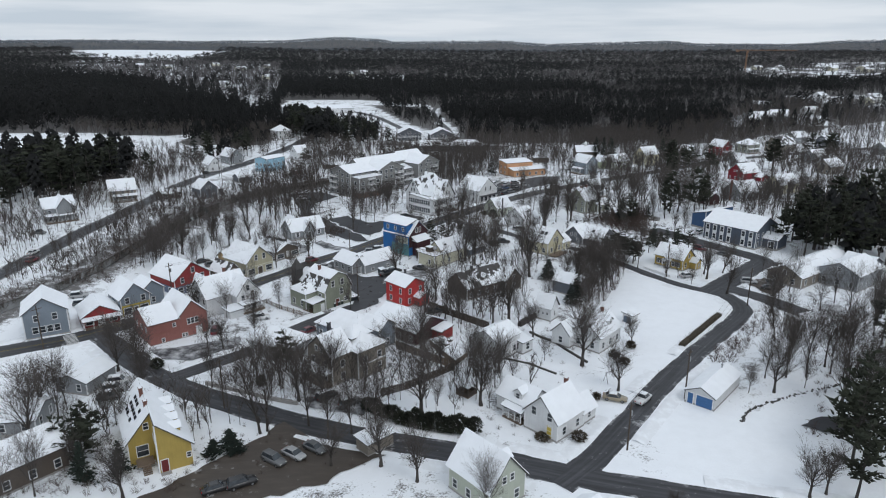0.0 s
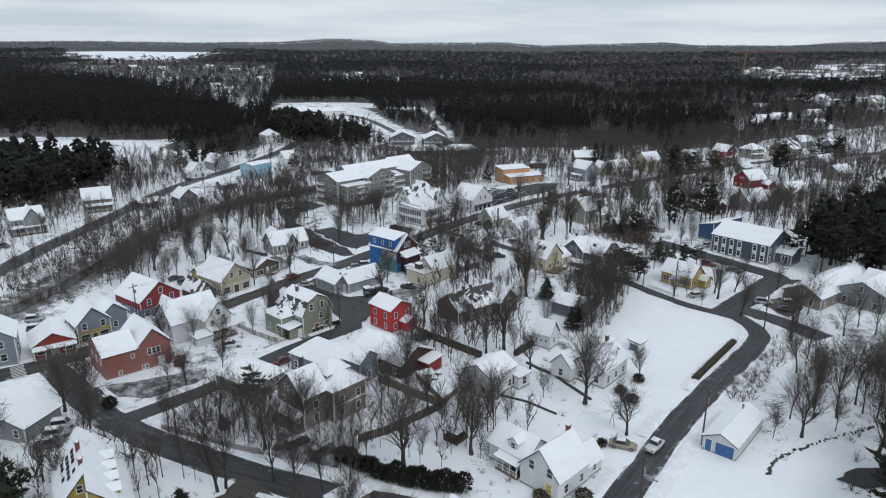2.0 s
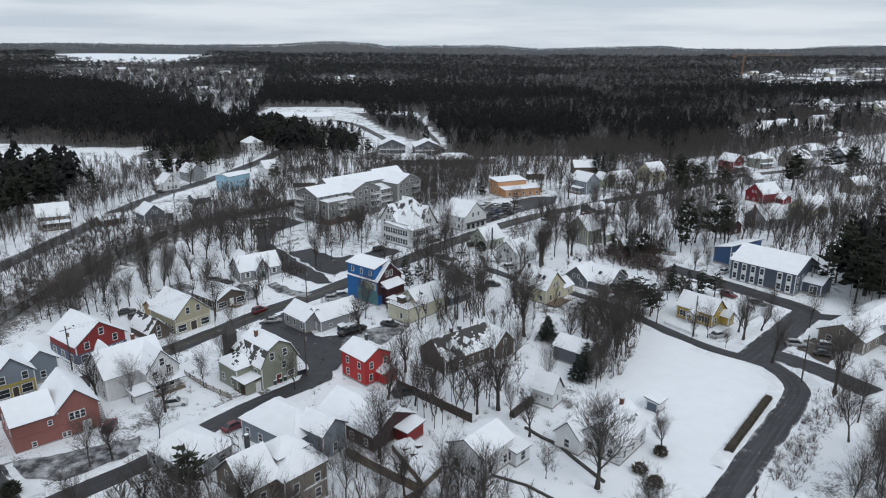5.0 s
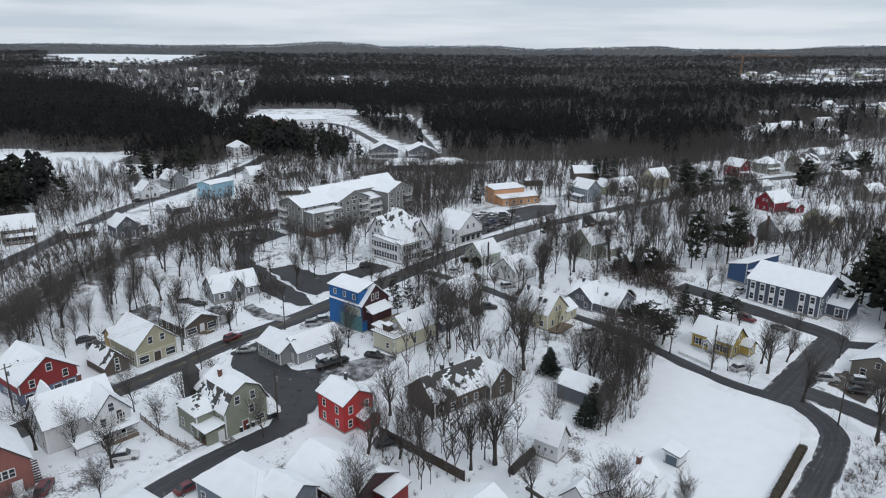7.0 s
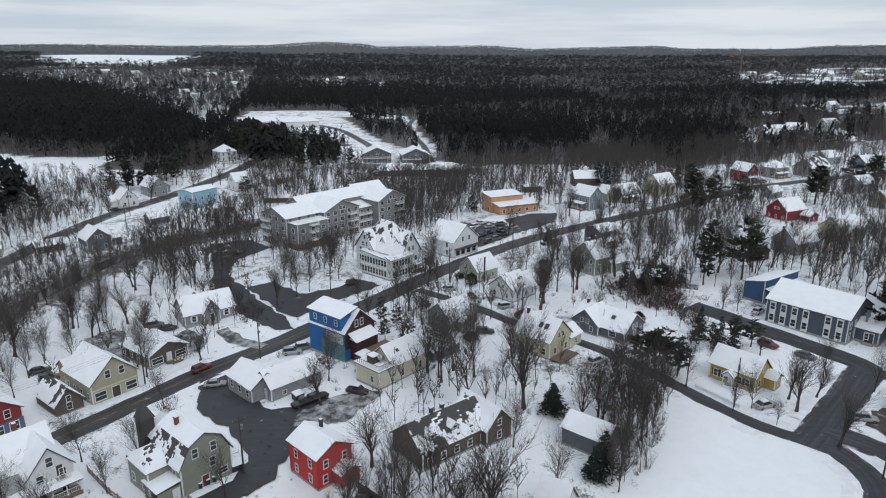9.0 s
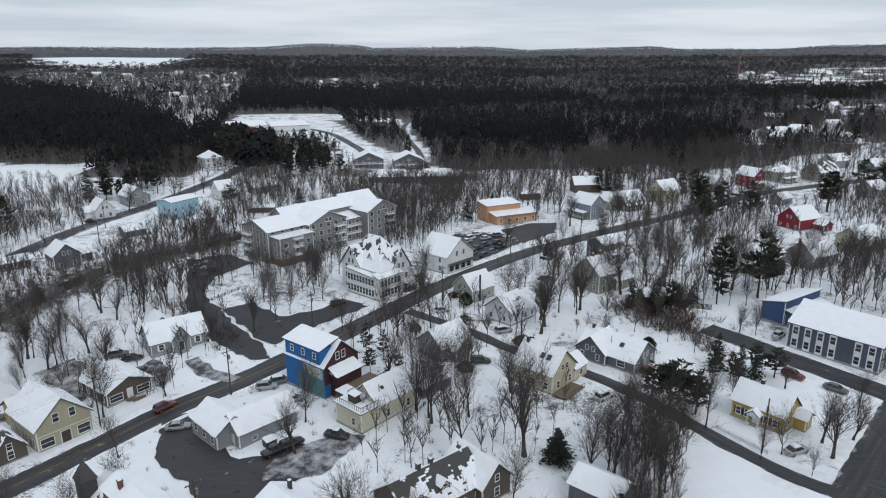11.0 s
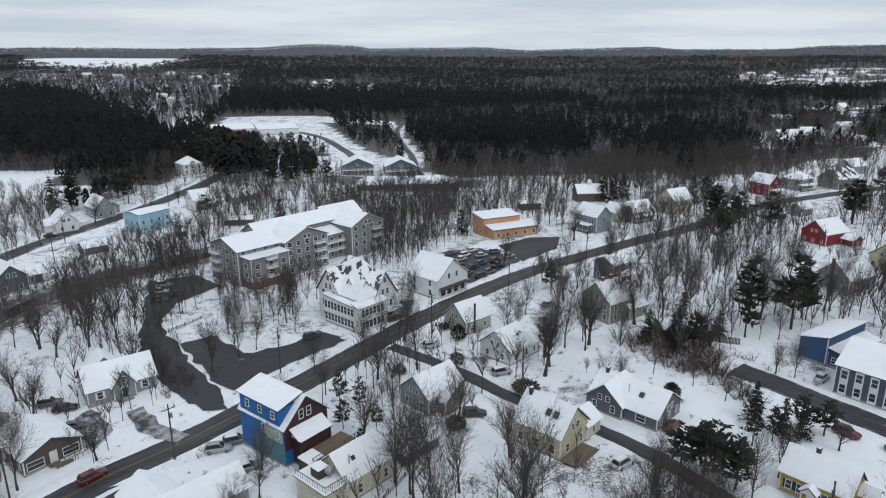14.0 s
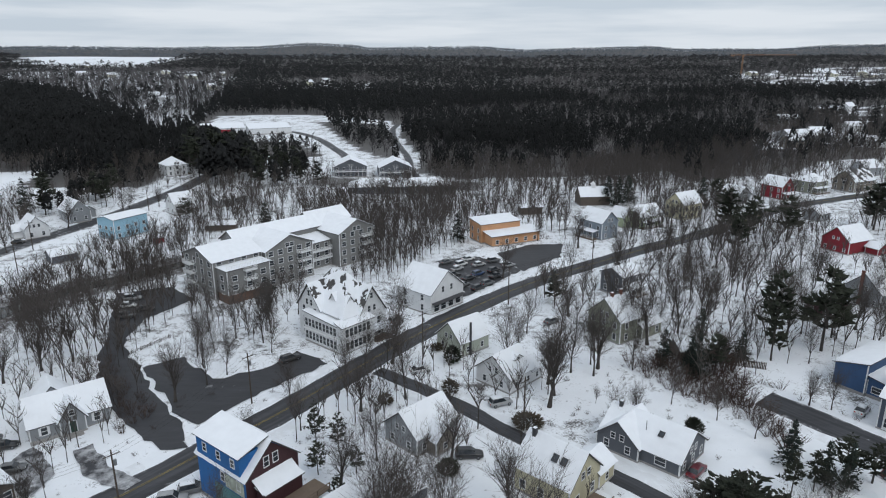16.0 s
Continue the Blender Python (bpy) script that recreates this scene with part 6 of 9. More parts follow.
def school():
    h = building("school", "blue-grey two-storey school with tall white window bays", 104.1, 223.7, 39.6, "school")
    volume(h, 0, 0, 15.2, 18.8, 6.0, 9.6, "y", P_NAVY, walls="R", attic=False)
    for u in (-7.6, -5.0, 0.0, 2.6, 5.2, 7.8):
        pn = Mesher()
        pn.box(0, 0.02, 0.2, 1.5, 0.05, 5.5)
        part("window_bay", pn, WHITE, h, m=on_wall(-7.604, u, -1, 0, 0))
        add_window(h, -7.66, u, -1, 0, 0.8, 1.0, 1.6)
        add_window(h, -7.66, u, -1, 0, 3.7, 1.0, 1.6)
    volume(h, 0.5, -12.0, 7.0, 5.2, 3.2, 4.8, "y", P_NAVY, walls="L", attic=False)
    pp = Mesher()
    pp.rod((-1.0, -11.0, 4.0), (-1.0, -11.0, 7.2), 0.25, 0.25, 8, True)
    part("chimney", pp, METAL, h)
    add_door(h, -3.0, -12.6, -1, 0, 0.2, 1.8, 2.3, GLASS)
    h = building("hall", "deep blue hall with white trim and sloping snowy roof", 102.5, 242.5, 32, "building")
    volume(h, 0, 0.9, 16.0, 6.0, 6.3, 4.6, "x", P_DEEPBLUE, kind="flat", walls="")
    volume(h, 0, -3.9, 15.0, 3.6, 3.2, 4.0, "x", P_DEEPBLUE, kind="flat", walls="RL", size=(1.6, 1.2), gap=4)
    h = building("apartment_building", "long low grey building with snowy roofs above a parking lot", 112.5, 185.5, 36, "building")
    volume(h, 0, 3.0, 33.0, 10.0, 3.2, 5.8, "x", P_TAUPE, walls="RL", size=(1.0, 1.4), gap=4.4)
    volume(h, 1.0, -7.0, 15.0, 11.0, 4.6, 7.2, "x", P_GREY, walls="LR", size=(1.0, 1.5), gap=3.4)
    volume(h, 13.0, -5.0, 9.0, 8.0, 3.4, 5.6, "y", P_SLATE, walls="R", size=(1.0, 1.3), gap=3.4)
    for k in (-12.0, -9.0, 9.0, 12.0):
        pp = Mesher()
        pp.box(k, 3.0, 5.0, 0.7, 0.7, 1.9)
        part("vent_stack", pp, WHITE, h)


def houses_right():
    def simple(label, x, y, rot, w, d, e, r, axis, mat, name="house", **kw):
        h = building(name, label, x, y, rot)
        volume(h, 0, 0, w, d, e, r, axis, mat, **kw)
        return h

    h = simple("olive green house with steep gables and a snowy side wing", 58.5, 268.5, 34, 8.4, 9.6, 5.4, 9.6, "x", P_OLIVE, walls="LR")
    volume(h, 5.6, -3.0, 7.0, 6.0, 3.0, 4.8, "x", P_OLIVE, walls="R")
    chimney(h, 1.0, 0.0, 8.6, 10.8)
    chimney(h, -2.0, 0.0, 8.6, 10.6)
    h = simple("low dark shed with a snowy roof below the olive house", 72.0, 256.0, 10, 9.0, 5.0, 2.4, 3.8, "x", P_BROWN, "shed", walls="", trim=None)
    h["category"] = "shed"
    h = simple("dark slate house with snowy porch roofs", 68.0, 297.0, 34, 8.0, 7.6, 5.6, 7.4, "x", P_SLATE, walls="LR")
    porch(h, -4.0, -6.6, 3.6, -3.8, 3.2, 2.8, 0.4, 4, "R")
    h = simple("barn-red barn with white trim and a small lean-to", 152.0, 330.5, 24, 11.4, 9.6, 4.2, 8.2, "x", P_BARNRED, "barn", walls="L", size=(0.7, 1.0))
    h["category"] = "barn"
    volume(h, 4.2, -7.4, 5.0, 4.2, 2.3, 3.8, "y", P_BARNRED, walls="R", size=(0.8, 0.9))
    h = simple("grey house with a brick chimney on its gable", 131.0, 284.5, 26, 12.0, 9.4, 4.0, 8.2, "x", P_GREY, walls="LR", size=(0.7, 1.0))
    chimney(h, -6.4, 0.4, 0.0, 9.0)
    h = simple("small dark red outbuilding among trees", 113.0, 276.0, 26, 6.0, 7.0, 3.0, 5.2, "y", P_MAROON, "shed", walls="RL", size=(0.7, 0.9))
    h["category"] = "shed"
    h = simple("pale yellow house with a long snowy roof", 156.0, 300.0, 24, 12.0, 9.0, 4.4, 8.2, "x", P_PALEYEL, walls="LR")
    h = simple("yellow-green cottage with a snowy roof behind pines", 176.0, 262.0, 30, 9.0, 8.0, 3.6, 7.0, "x", P_PALEGREEN, walls="LR")
    h = simple("blue-grey house with white trim and a front porch", 76.5, 354.5, 32, 8.0, 11.0, 6.2, 9.8, "y", P_BLUEGREY, walls="LR")
    porch(h, -6.4, -3.6, -4.0, 5.0, 3.2, 2.8, 0.4, 4, "L")
    h = simple("pale green farmhouse with a long snowy porch", 97.0, 369.0, 30, 13.0, 9.0, 4.0, 7.6, "x", P_PALEGREEN, walls="LR")
    porch(h, -5.6, -6.8, 5.0, -4.5, 3.0, 2.6, 0.4, 6, "R")
    dormer(h, 0.0, -3.0, 0, -1, 4.6, wall=P_PALEGREEN)
    volume(h, -7.5, 3.0, 5.0, 7.0, 4.0, 7.0, "y", P_PALEGREEN, walls="R")
    h = simple("yellow-cream house with two storeys and a steep roof", 117.5, 381.0, 30, 11.0, 9.0, 6.2, 10.2, "x", P_PALEYEL, walls="LR")
    h = simple("red house with a white porch and a snowy gable", 176.0, 420.0, 25, 8.0, 11.0, 6.0, 9.8, "y", P_BARNRED, walls="LR")
    porch(h, -4.0, -8.0, 4.6, -5.5, 3.2, 2.8, 0.4, 4, "R")
    h = simple("grey-green house with hipped snowy roof and white porch posts", 199.0, 433.0, 25, 11.0, 10.0, 5.6, 8.6, "x", P_OLIVE, walls="LR", kind="hip")
    porch(h, -5.0, -7.2, 5.0, -5.0, 3.0, 2.7, 0.4, 5, "R")
    h = simple("grey house with a broad shingled roof and porch", 222.0, 436.0, 25, 16.0, 11.0, 5.0, 9.8, "x", P_TAUPE, walls="LR", bare=0.5)
    h = simple("grey cottage with a snowy roof near the bend", 152.0, 410.0, 28, 9.0, 9.0, 4.0, 7.6, "y", P_GREY, walls="LR")
    h = simple("small pale cottage by the road", 168.0, 374.0, 30, 8.0, 6.0, 3.0, 5.2, "x", P_GREY, walls="R")
    h = simple("long dark barn with a white cupola on its snowy roof", 88.0, 409.0, 5, 13.0, 8.0, 4.2, 7.6, "x", P_BROWN, "barn", walls="", trim=None)
    h["category"] = "barn"
    cp = Mesher()
    cp.box(0, 0, 7.0, 1.6, 1.6, 1.9)
    cp.add([(-1.0, -1.0, 8.9), (1.0, -1.0, 8.9), (1.0, 1.0, 8.9), (-1.0, 1.0, 8.9), (0, 0, 10.2)], [(0, 1, 4), (1, 2, 4), (2, 3, 4), (3, 0, 4), (3, 2, 1, 0)])
    part("cupola", cp, WHITE, h, "white louvred cupola")
    h = simple("low flat-roofed dark hut in the bare woods", 58.0, 392.0, 8, 9.0, 5.0, 3.0, 3.2, "x", P_BROWN, "shed", kind="flat", walls="", trim=None)
    h["category"] = "shed"
    for x, y, rot, w, d, e, r, mat, lab in (
            (262, 452, 22, 12, 9, 4.5, 8.0, P_SLATE, "dark green-grey house with a snowy porch roof"),
            (250, 470, 20, 12, 9, 4.5, 8.0, P_GREY, "grey house with a snowy roof among bare trees"),
            (285, 592, 8, 34, 18, 5.0, 8.5, P_GREY, "broad hall with a long snowy roof"),
            (262, 566, 15, 12, 9, 5.0, 8.2, P_TAUPE, "taupe house with dormers under snow"),
            (310, 560, 20, 13, 10, 4.5, 7.5, P_WHITE, "white house far off among trees"),
            (290, 600, 10, 14, 10, 4.5, 7.5, P_GREY, "grey house with a white roof far off"),
            (350, 640, 10, 14, 10, 4.5, 7.5, P_WHITE, "white house on the far slope"),
            (330, 700, 0, 18, 10, 4.5, 7.5, P_GREY, "long grey house on the far slope"),
            (400, 760, 10, 16, 10, 4.5, 7.5, P_TAUPE, "taupe house on the far slope"),
            (280, 420, 28, 11, 9, 4.5, 7.8, P_GREY, "grey gabled house with a snowy yard"),
            (206, 350, 25, 11, 9, 4.2, 7.6, P_TAUPE, "taupe house with a snowy roof in the trees"),
            (220, 390, 25, 11, 9, 4.2, 7.6, P_GREY, "weathered grey house with a snowy roof")):
        simple(lab, x, y, rot, w, d, e, r, "x", mat, walls="RL")


def houses_left():
    def simple(label, x, y, rot, w, d, e, r, axis, mat, name="house", **kw):
        h = building(name, label, x, y, rot)
        volume(h, 0, 0, w, d, e, r, axis, mat, **kw)
        return h

    h = simple("light blue two-storey boxy house with a low snowy roof", -96.0, 365.0, 60, 14.0, 9.0, 7.2, 8.1, "x", P_LBLUE, walls="LR", size=(1.0, 1.2))
    h = simple("small red shed beside the blue house", -79.0, 353.0, 45, 3.0, 2.6, 2.0, 2.3, "x", P_BARNRED, "shed", kind="flat", walls="", trim=None)
    h["category"] = "shed"
    h = simple("small white shed beside the blue house", -83.0, 351.0, 45, 3.6, 2.6, 2.0, 2.3, "x", P_WHITE, "shed", kind="flat", walls="", trim=None)
    h["category"] = "shed"
    h = simple("white gabled cottage beside the road", -128.0, 364.0, 44, 7.6, 8.8, 4.0, 7.8, "y", P_WHITE, walls="LR")
    volume(h, -4.6, 2.0, 4.0, 5.0, 2.8, 4.8, "x", P_WHITE, walls="L")
    h = simple("weathered white farmhouse with a side wing", -124.0, 386.0, 44, 8.0, 12.0, 4.4, 8.4, "y", P_GREY, walls="LR")
    volume(h, 5.0, 3.0, 5.0, 8.0, 3.0, 5.0, "y", P_GREY, walls="R")
    h = simple("white house with a hipped roof and porch at the wood's edge", -113.1, 464.8, 40, 10.0, 11.0, 5.6, 9.0, "y", P_WHITE, walls="LR", kind="hip")
    porch(h, 5.0, -5.0, 7.4, 5.0, 3.2, 2.8, 0.4, 4, "K")
    h = simple("white house with steep gables by the road", -86.0, 395.0, 44, 8.0, 8.0, 4.6, 8.4, "x", P_WHITE, walls="LR")
    h = simple("low white house with a shallow snowy roof", -70.0, 408.0, 44, 14.0, 7.0, 2.8, 4.4, "x", P_GREY, walls="R")
    h = simple("long dark shed with a white roof", -62.0, 370.0, 5, 11.0, 4.6, 2.4, 3.4, "x", P_BROWN, "shed", walls="", trim=None)
    h["category"] = "shed"
    h = simple("grey farmhouse with wraparound porch and snowy gables", -152.0, 254.0, 40, 11.0, 9.0, 5.6, 9.0, "x", P_GREY, walls="LR")
    porch(h, -5.6, -7.2, 5.6, -4.5, 3.2, 2.8, 0.5, 6, "R")
    volume(h, 1.5, -1.5, 6.0, 9.0, 5.6, 9.4, "y", P_GREY, walls="", found=False)
    h = simple("taupe house with a big snowy roof and an enclosed porch", -143.5, 290.0, 30, 11.0, 9.0, 5.0, 9.2, "x", P_TAUPE, walls="LR")
    porch(h, -4.4, -7.4, 5.4, -4.5, 3.2, 2.7, 0.4, 6, "R")
    h = simple("grey-blue house below the road with a round deck", -108.5, 295.5, 44, 8.0, 9.0, 4.6, 8.0, "y", P_SLATE, walls="LR")
    volume(h, 6.0, 3.0, 6.0, 6.0, 2.8, 4.4, "x", P_SLATE, walls="R")
    h = simple("low brown house with a snowy roof among brush", -123.5, 293.5, 44, 9.0, 5.4, 2.6, 4.0, "x", P_BROWN, walls="R")
    h = simple("grey garage with a snowy roof beside the highway", -102.0, 333.0, 44, 8.0, 6.0, 2.6, 4.2, "x", P_SLATE, walls="")
    h = simple("low house at the street corner with a wide white roof", -71.6, 119.4, -14, 7.4, 8.0, 2.8, 4.0, "y", P_GREY, walls="RL")
    h = simple("low grey bungalow under a deep flat-pitched white roof", -77.0, 104.5, 8, 11.0, 8.0, 2.8, 4.2, "x", P_GREY, walls="RK")
    h = simple("dark-walled house with a broad snow-laden roof", -67.0, 90.5, 52, 11.0, 9.0, 4.0, 6.4, "x", P_BROWN, walls="RL")
    h = simple("pale green-grey house with a steep snowy roof and a dormer", 6.6, 85.6, 40, 7.4, 9.0, 4.2, 8.6, "y", paint("pale_grey_green", (0.42, 0.45, 0.38)), walls="LR")
    dormer(h, 2.5, -1.6, 1, 0, 5.2, 2.2, 2.6, 1.3, 2.2, P_WHITE)
    h = simple("small flat-roofed yard hut with snow on it", -11.5, 97.5, 44, 5.4, 3.2, 2.3, 2.5, "x", P_TAUPE, "shed", kind="flat", walls="", trim=None)
    h["category"] = "shed"
    h = simple("small shed with snow on its low roof at the frame's edge", 19.0, 76.5, 40, 7.0, 5.0, 3.0, 4.6, "x", P_WHITE, "shed", walls="", trim=None)
    h["category"] = "shed"
    h["label"] = "small white shed with snow on its low roof"
    # the far lodges, sheds and hall
    for x in (-24.0, -1.0):
        h = building("lodge", "dark timber lodge with a balcony gable and a snowy roof", x, 470 + (x + 27) * 0.2, 8, "lodge", "far lodges")
        volume(h, 0, 4, 17.0, 16.0, 5.2, 9.0, "y", P_SLATE, walls="R", gap=3.2)
        bl = Mesher()
        bl.box(0, -4.8, 2.8, 16.4, 1.6, 0.2)
        bl.box(0, -5.5, 3.8, 16.4, 0.1, 0.1)
        for k in range(9):
            bl.box(-8.0 + k * 2.0, -5.5, -0.5, 0.16, 0.16, 4.4)
        part("balcony", bl, WHITE, h)
    h = building("hall", "long low hall with a wide snowy roof", 1.0, 436.0, 4, "building")
    volume(h, -10, 0, 24.0, 13.0, 3.6, 6.4, "x", P_SLATE, walls="R", gap=4.5, kind="hip")
    volume(h, 14, 0, 24.0, 13.0, 3.6, 6.4, "x", P_SLATE, walls="R", gap=4.5, kind="hip")
    h = building("warehouse", "broad white warehouse with flat snowy roofs and a red front", -118.0, 628.0, 20, "warehouse")
    volume(h, 16.0, -6.0, 30.0, 24.0, 4.0, 5.6, "x", P_WHITE, kind="flat", walls="", trim=None)
    volume(h, -16.0, 8.0, 30.0, 26.0, 3.8, 6.6, "x", P_WHITE, walls="", trim=None)
    rd = Mesher()
    rd.box(-14.0, -5.2, 0, 9.0, 0.3, 3.0)
    part("red_front", rd, P_BARNRED, h)
    for x, y, w in ((-870, 1960, 22), (-910, 1990, 18), (-800, 1940, 16), (-605, 1500, 22), (-690, 1560, 18), (-530, 1600, 18), (-420, 1420, 20), (-395, 1540, 14), (-350, 1010, 14), (-300, 930, 12), (-290, 1120, 12), (-150, 1290, 14), (-170, 1240, 12), (715, 1560, 22), (775, 1580, 24), (690, 1440, 26), (840, 1480, 24), (930, 1520, 28), (880, 1420, 20), (440, 790, 14), (490, 770, 14), (540, 800, 16), (460, 730, 14), (520, 720, 14), (300, 600, 16)):
        h = building("house", "distant pale house with a snow-white roof", x, y, (x * 7 + y) % 60, group="far houses")
        volume(h, 0, 0, w, w * 0.7, 5.5, 9.0, "x", P_CREAM if (x + y) % 3 else P_WHITE, walls="RL", gap=4.0)


house_yellow_door()
garage_blue_doors()
house_solar()
shops_on_main_street()
house_pink_barn()
house_white_cross()
house_gambrel()
house_red_cube()
house_brown_big()
houses_on_the_slope()
house_blue_store()
houses_middle()
house_white_shop()
house_victorian()
apartments()
house_orange()
school()
houses_right()
houses_left()


# ---- trees ----
def twig(mb, rng, a, b, r):
    """A thin tapering sliver of wood."""
    u = (b - a).cross(Vector((rng.uniform(-1, 1), rng.uniform(-1, 1), 0.4))).normalized() * r
    mb.add([a - u, a + u, b], [(0, 1, 2)])


def grow(rng, trunk, crown, p, d, length, radius, level, up, bend, fine):
    """A limb of tapered rods with rising side shoots; the trunk and first limbs go into one mesh, all finer wood into the other."""
    if level == 3:
        q = p + d * length
        twig(crown, rng, p, q, 0.026)
        for i in range(4 if fine else 3):
            s = p.lerp(q, rng.uniform(0.1, 0.9))
            e = s + (d * 0.9 + Vector((rng.uniform(-0.8, 0.8), rng.uniform(-0.8, 0.8), rng.uniform(-0.1, 0.7)))) * length * rng.uniform(0.35, 0.65)
            twig(crown, rng, s, e, 0.019)
        return
    segs = (5, 3, 2)[level]
    mb = trunk if level <= 1 else crown
    sides_n = (7, 4, 3)[level]
    for i in range(segs):
        j = Vector((rng.uniform(-1, 1), rng.uniform(-1, 1), rng.uniform(-0.5, 0.8) + up)) * bend
        d2 = (d + j).normalized()
        q = p + d2 * (length / segs)
        r0 = radius * (1 - 0.66 * i / segs)
        r1 = radius * (1 - 0.66 * (i + 1) / segs)
        mb.rod(p, q, r0 * (1.35 if level == 0 and i == 0 else 1), r1, sides_n)
        p, d = q, d2
        if level > 0 or i >= 1:
            kids = (3, 2, 4 if fine else 3)[level]
            turn0 = rng.uniform(0, 6.28)
            for k in range(kids):
                side = d.cross(Vector((0.2, 0.5, 0.8))).normalized()
                side.rotate(Matrix.Rotation(turn0 + k * 6.28 / kids + rng.uniform(-0.5, 0.5), 3, d))
                lean = rng.uniform(0.38, 0.78) if level > 0 else rng.uniform(0.34, 0.8)
                nd = (d + side * lean + Vector((0, 0, 0.16))).normalized()
                start = p.lerp(p - d * length / segs, rng.uniform(0, 0.7)) if level > 0 else p
                grow(rng, trunk, crown, start, nd, length * rng.uniform(0.5, 0.76) * (1.0 if level else 0.86), max(0.022, r1 * rng.uniform(0.45, 0.66)), level + 1, up, bend, fine)


def tree_kind(seed, tall, fine=True):
    rng = random.Random(seed)
    trunk, crown = Mesher(), Mesher()
    if tall:
        grow(rng, trunk, crown, Vector((0, 0, -0.3)), Vector((0, 0, 1)), 10.5, 0.23, 0, 0.5, 0.10, fine)
    else:
        grow(rng, trunk, crown, Vector((0, 0, -0.3)), Vector((0, 0, 1)), 7.6, 0.33, 0, 0.36, 0.13, fine)
    top = max(v[2] for v in crown.v)
    return trunk, crown, top


def make_tree(kind, trunk, crown, label, category="tree"):
    h = thing("bare_tree", label, category, Matrix.Translation((0, -900, -60)))
    part("trunk", trunk, BARK, h)
    part("crown", crown, TWIG, h)
    return h


KINDS = []
for fine_ in (True, False):
    for s in range(4):
        t_, c_, top_ = tree_kind(11 + s + (0 if fine_ else 100), False, fine_)
        KINDS.append((make_tree("spread", t_, c_, "leafless broad-crowned tree standing in snow"), top_))
    for s in range(4):
        t_, c_, top_ = tree_kind(31 + s + (0 if fine_ else 100), True, fine_)
        KINDS.append((make_tree("tall", t_, c_, "tall slender leafless tree standing in snow"), top_))
for k_, (h_, _) in enumerate(KINDS):
    h_["group"] = "bare trees of the town"


def free_spot(x, y, extra=0.8):
    if on_road(x, y, extra):
        return False
    for bx, by, br in FOOT:
        if (bx - x) ** 2 + (by - y) ** 2 < br * br:
            return False
    return True


FOOT = []
for ob_ in list(scene.objects):
    if ob_.parent is None and ob_.name.split(".")[0] in ("house", "shop", "barn", "shed", "garage", "school", "hall", "apartment_building", "lodge", "gazebo"):
        for c_ in ob_.children:
            if c_.name.startswith("foundation"):
                co = [v.co for v in c_.data.vertices]
                x0, x1 = min(v.x for v in co), max(v.x for v in co)
                y0, y1 = min(v.y for v in co), max(v.y for v in co)
                n_ = max(1, int(max(x1 - x0, y1 - y0) / max(2.0, min(x1 - x0, y1 - y0))))
                for i_ in range(n_):
                    u_ = (i_ + 0.5) / n_
                    lx = x0 + (x1 - x0) * (u_ if x1 - x0 > y1 - y0 else 0.5)
                    ly = y0 + (y1 - y0) * (u_ if y1 - y0 >= x1 - x0 else 0.5)
                    w_ = ob_.matrix_basis @ Vector((lx, ly, 0))
                    FOOT.append((w_.x, w_.y, min(x1 - x0, y1 - y0) * 0.62 + 0.5))

rng_t = random.Random(77)
FIRST = [True] * len(KINDS)


def plant(k, x, y, height):
    if y > 142:
        k += 8
    src, top = KINDS[k]
    s = height / top
    m = Matrix.Translation((x, y, land(x, y))) @ Matrix.Rotation(rng_t.uniform(0, 6.28), 4, "Z") @ Matrix.Diagonal((s * rng_t.uniform(0.9, 1.12), s * rng_t.uniform(0.9, 1.12), s, 1))
    if FIRST[k]:
        FIRST[k] = False
        src.matrix_basis = m
    else:
        ob = src.copy()
        scene.collection.objects.link(ob)
        ob.matrix_basis = m
        for c in src.children:
            d = c.copy()
            scene.collection.objects.link(d)
            d.parent = ob


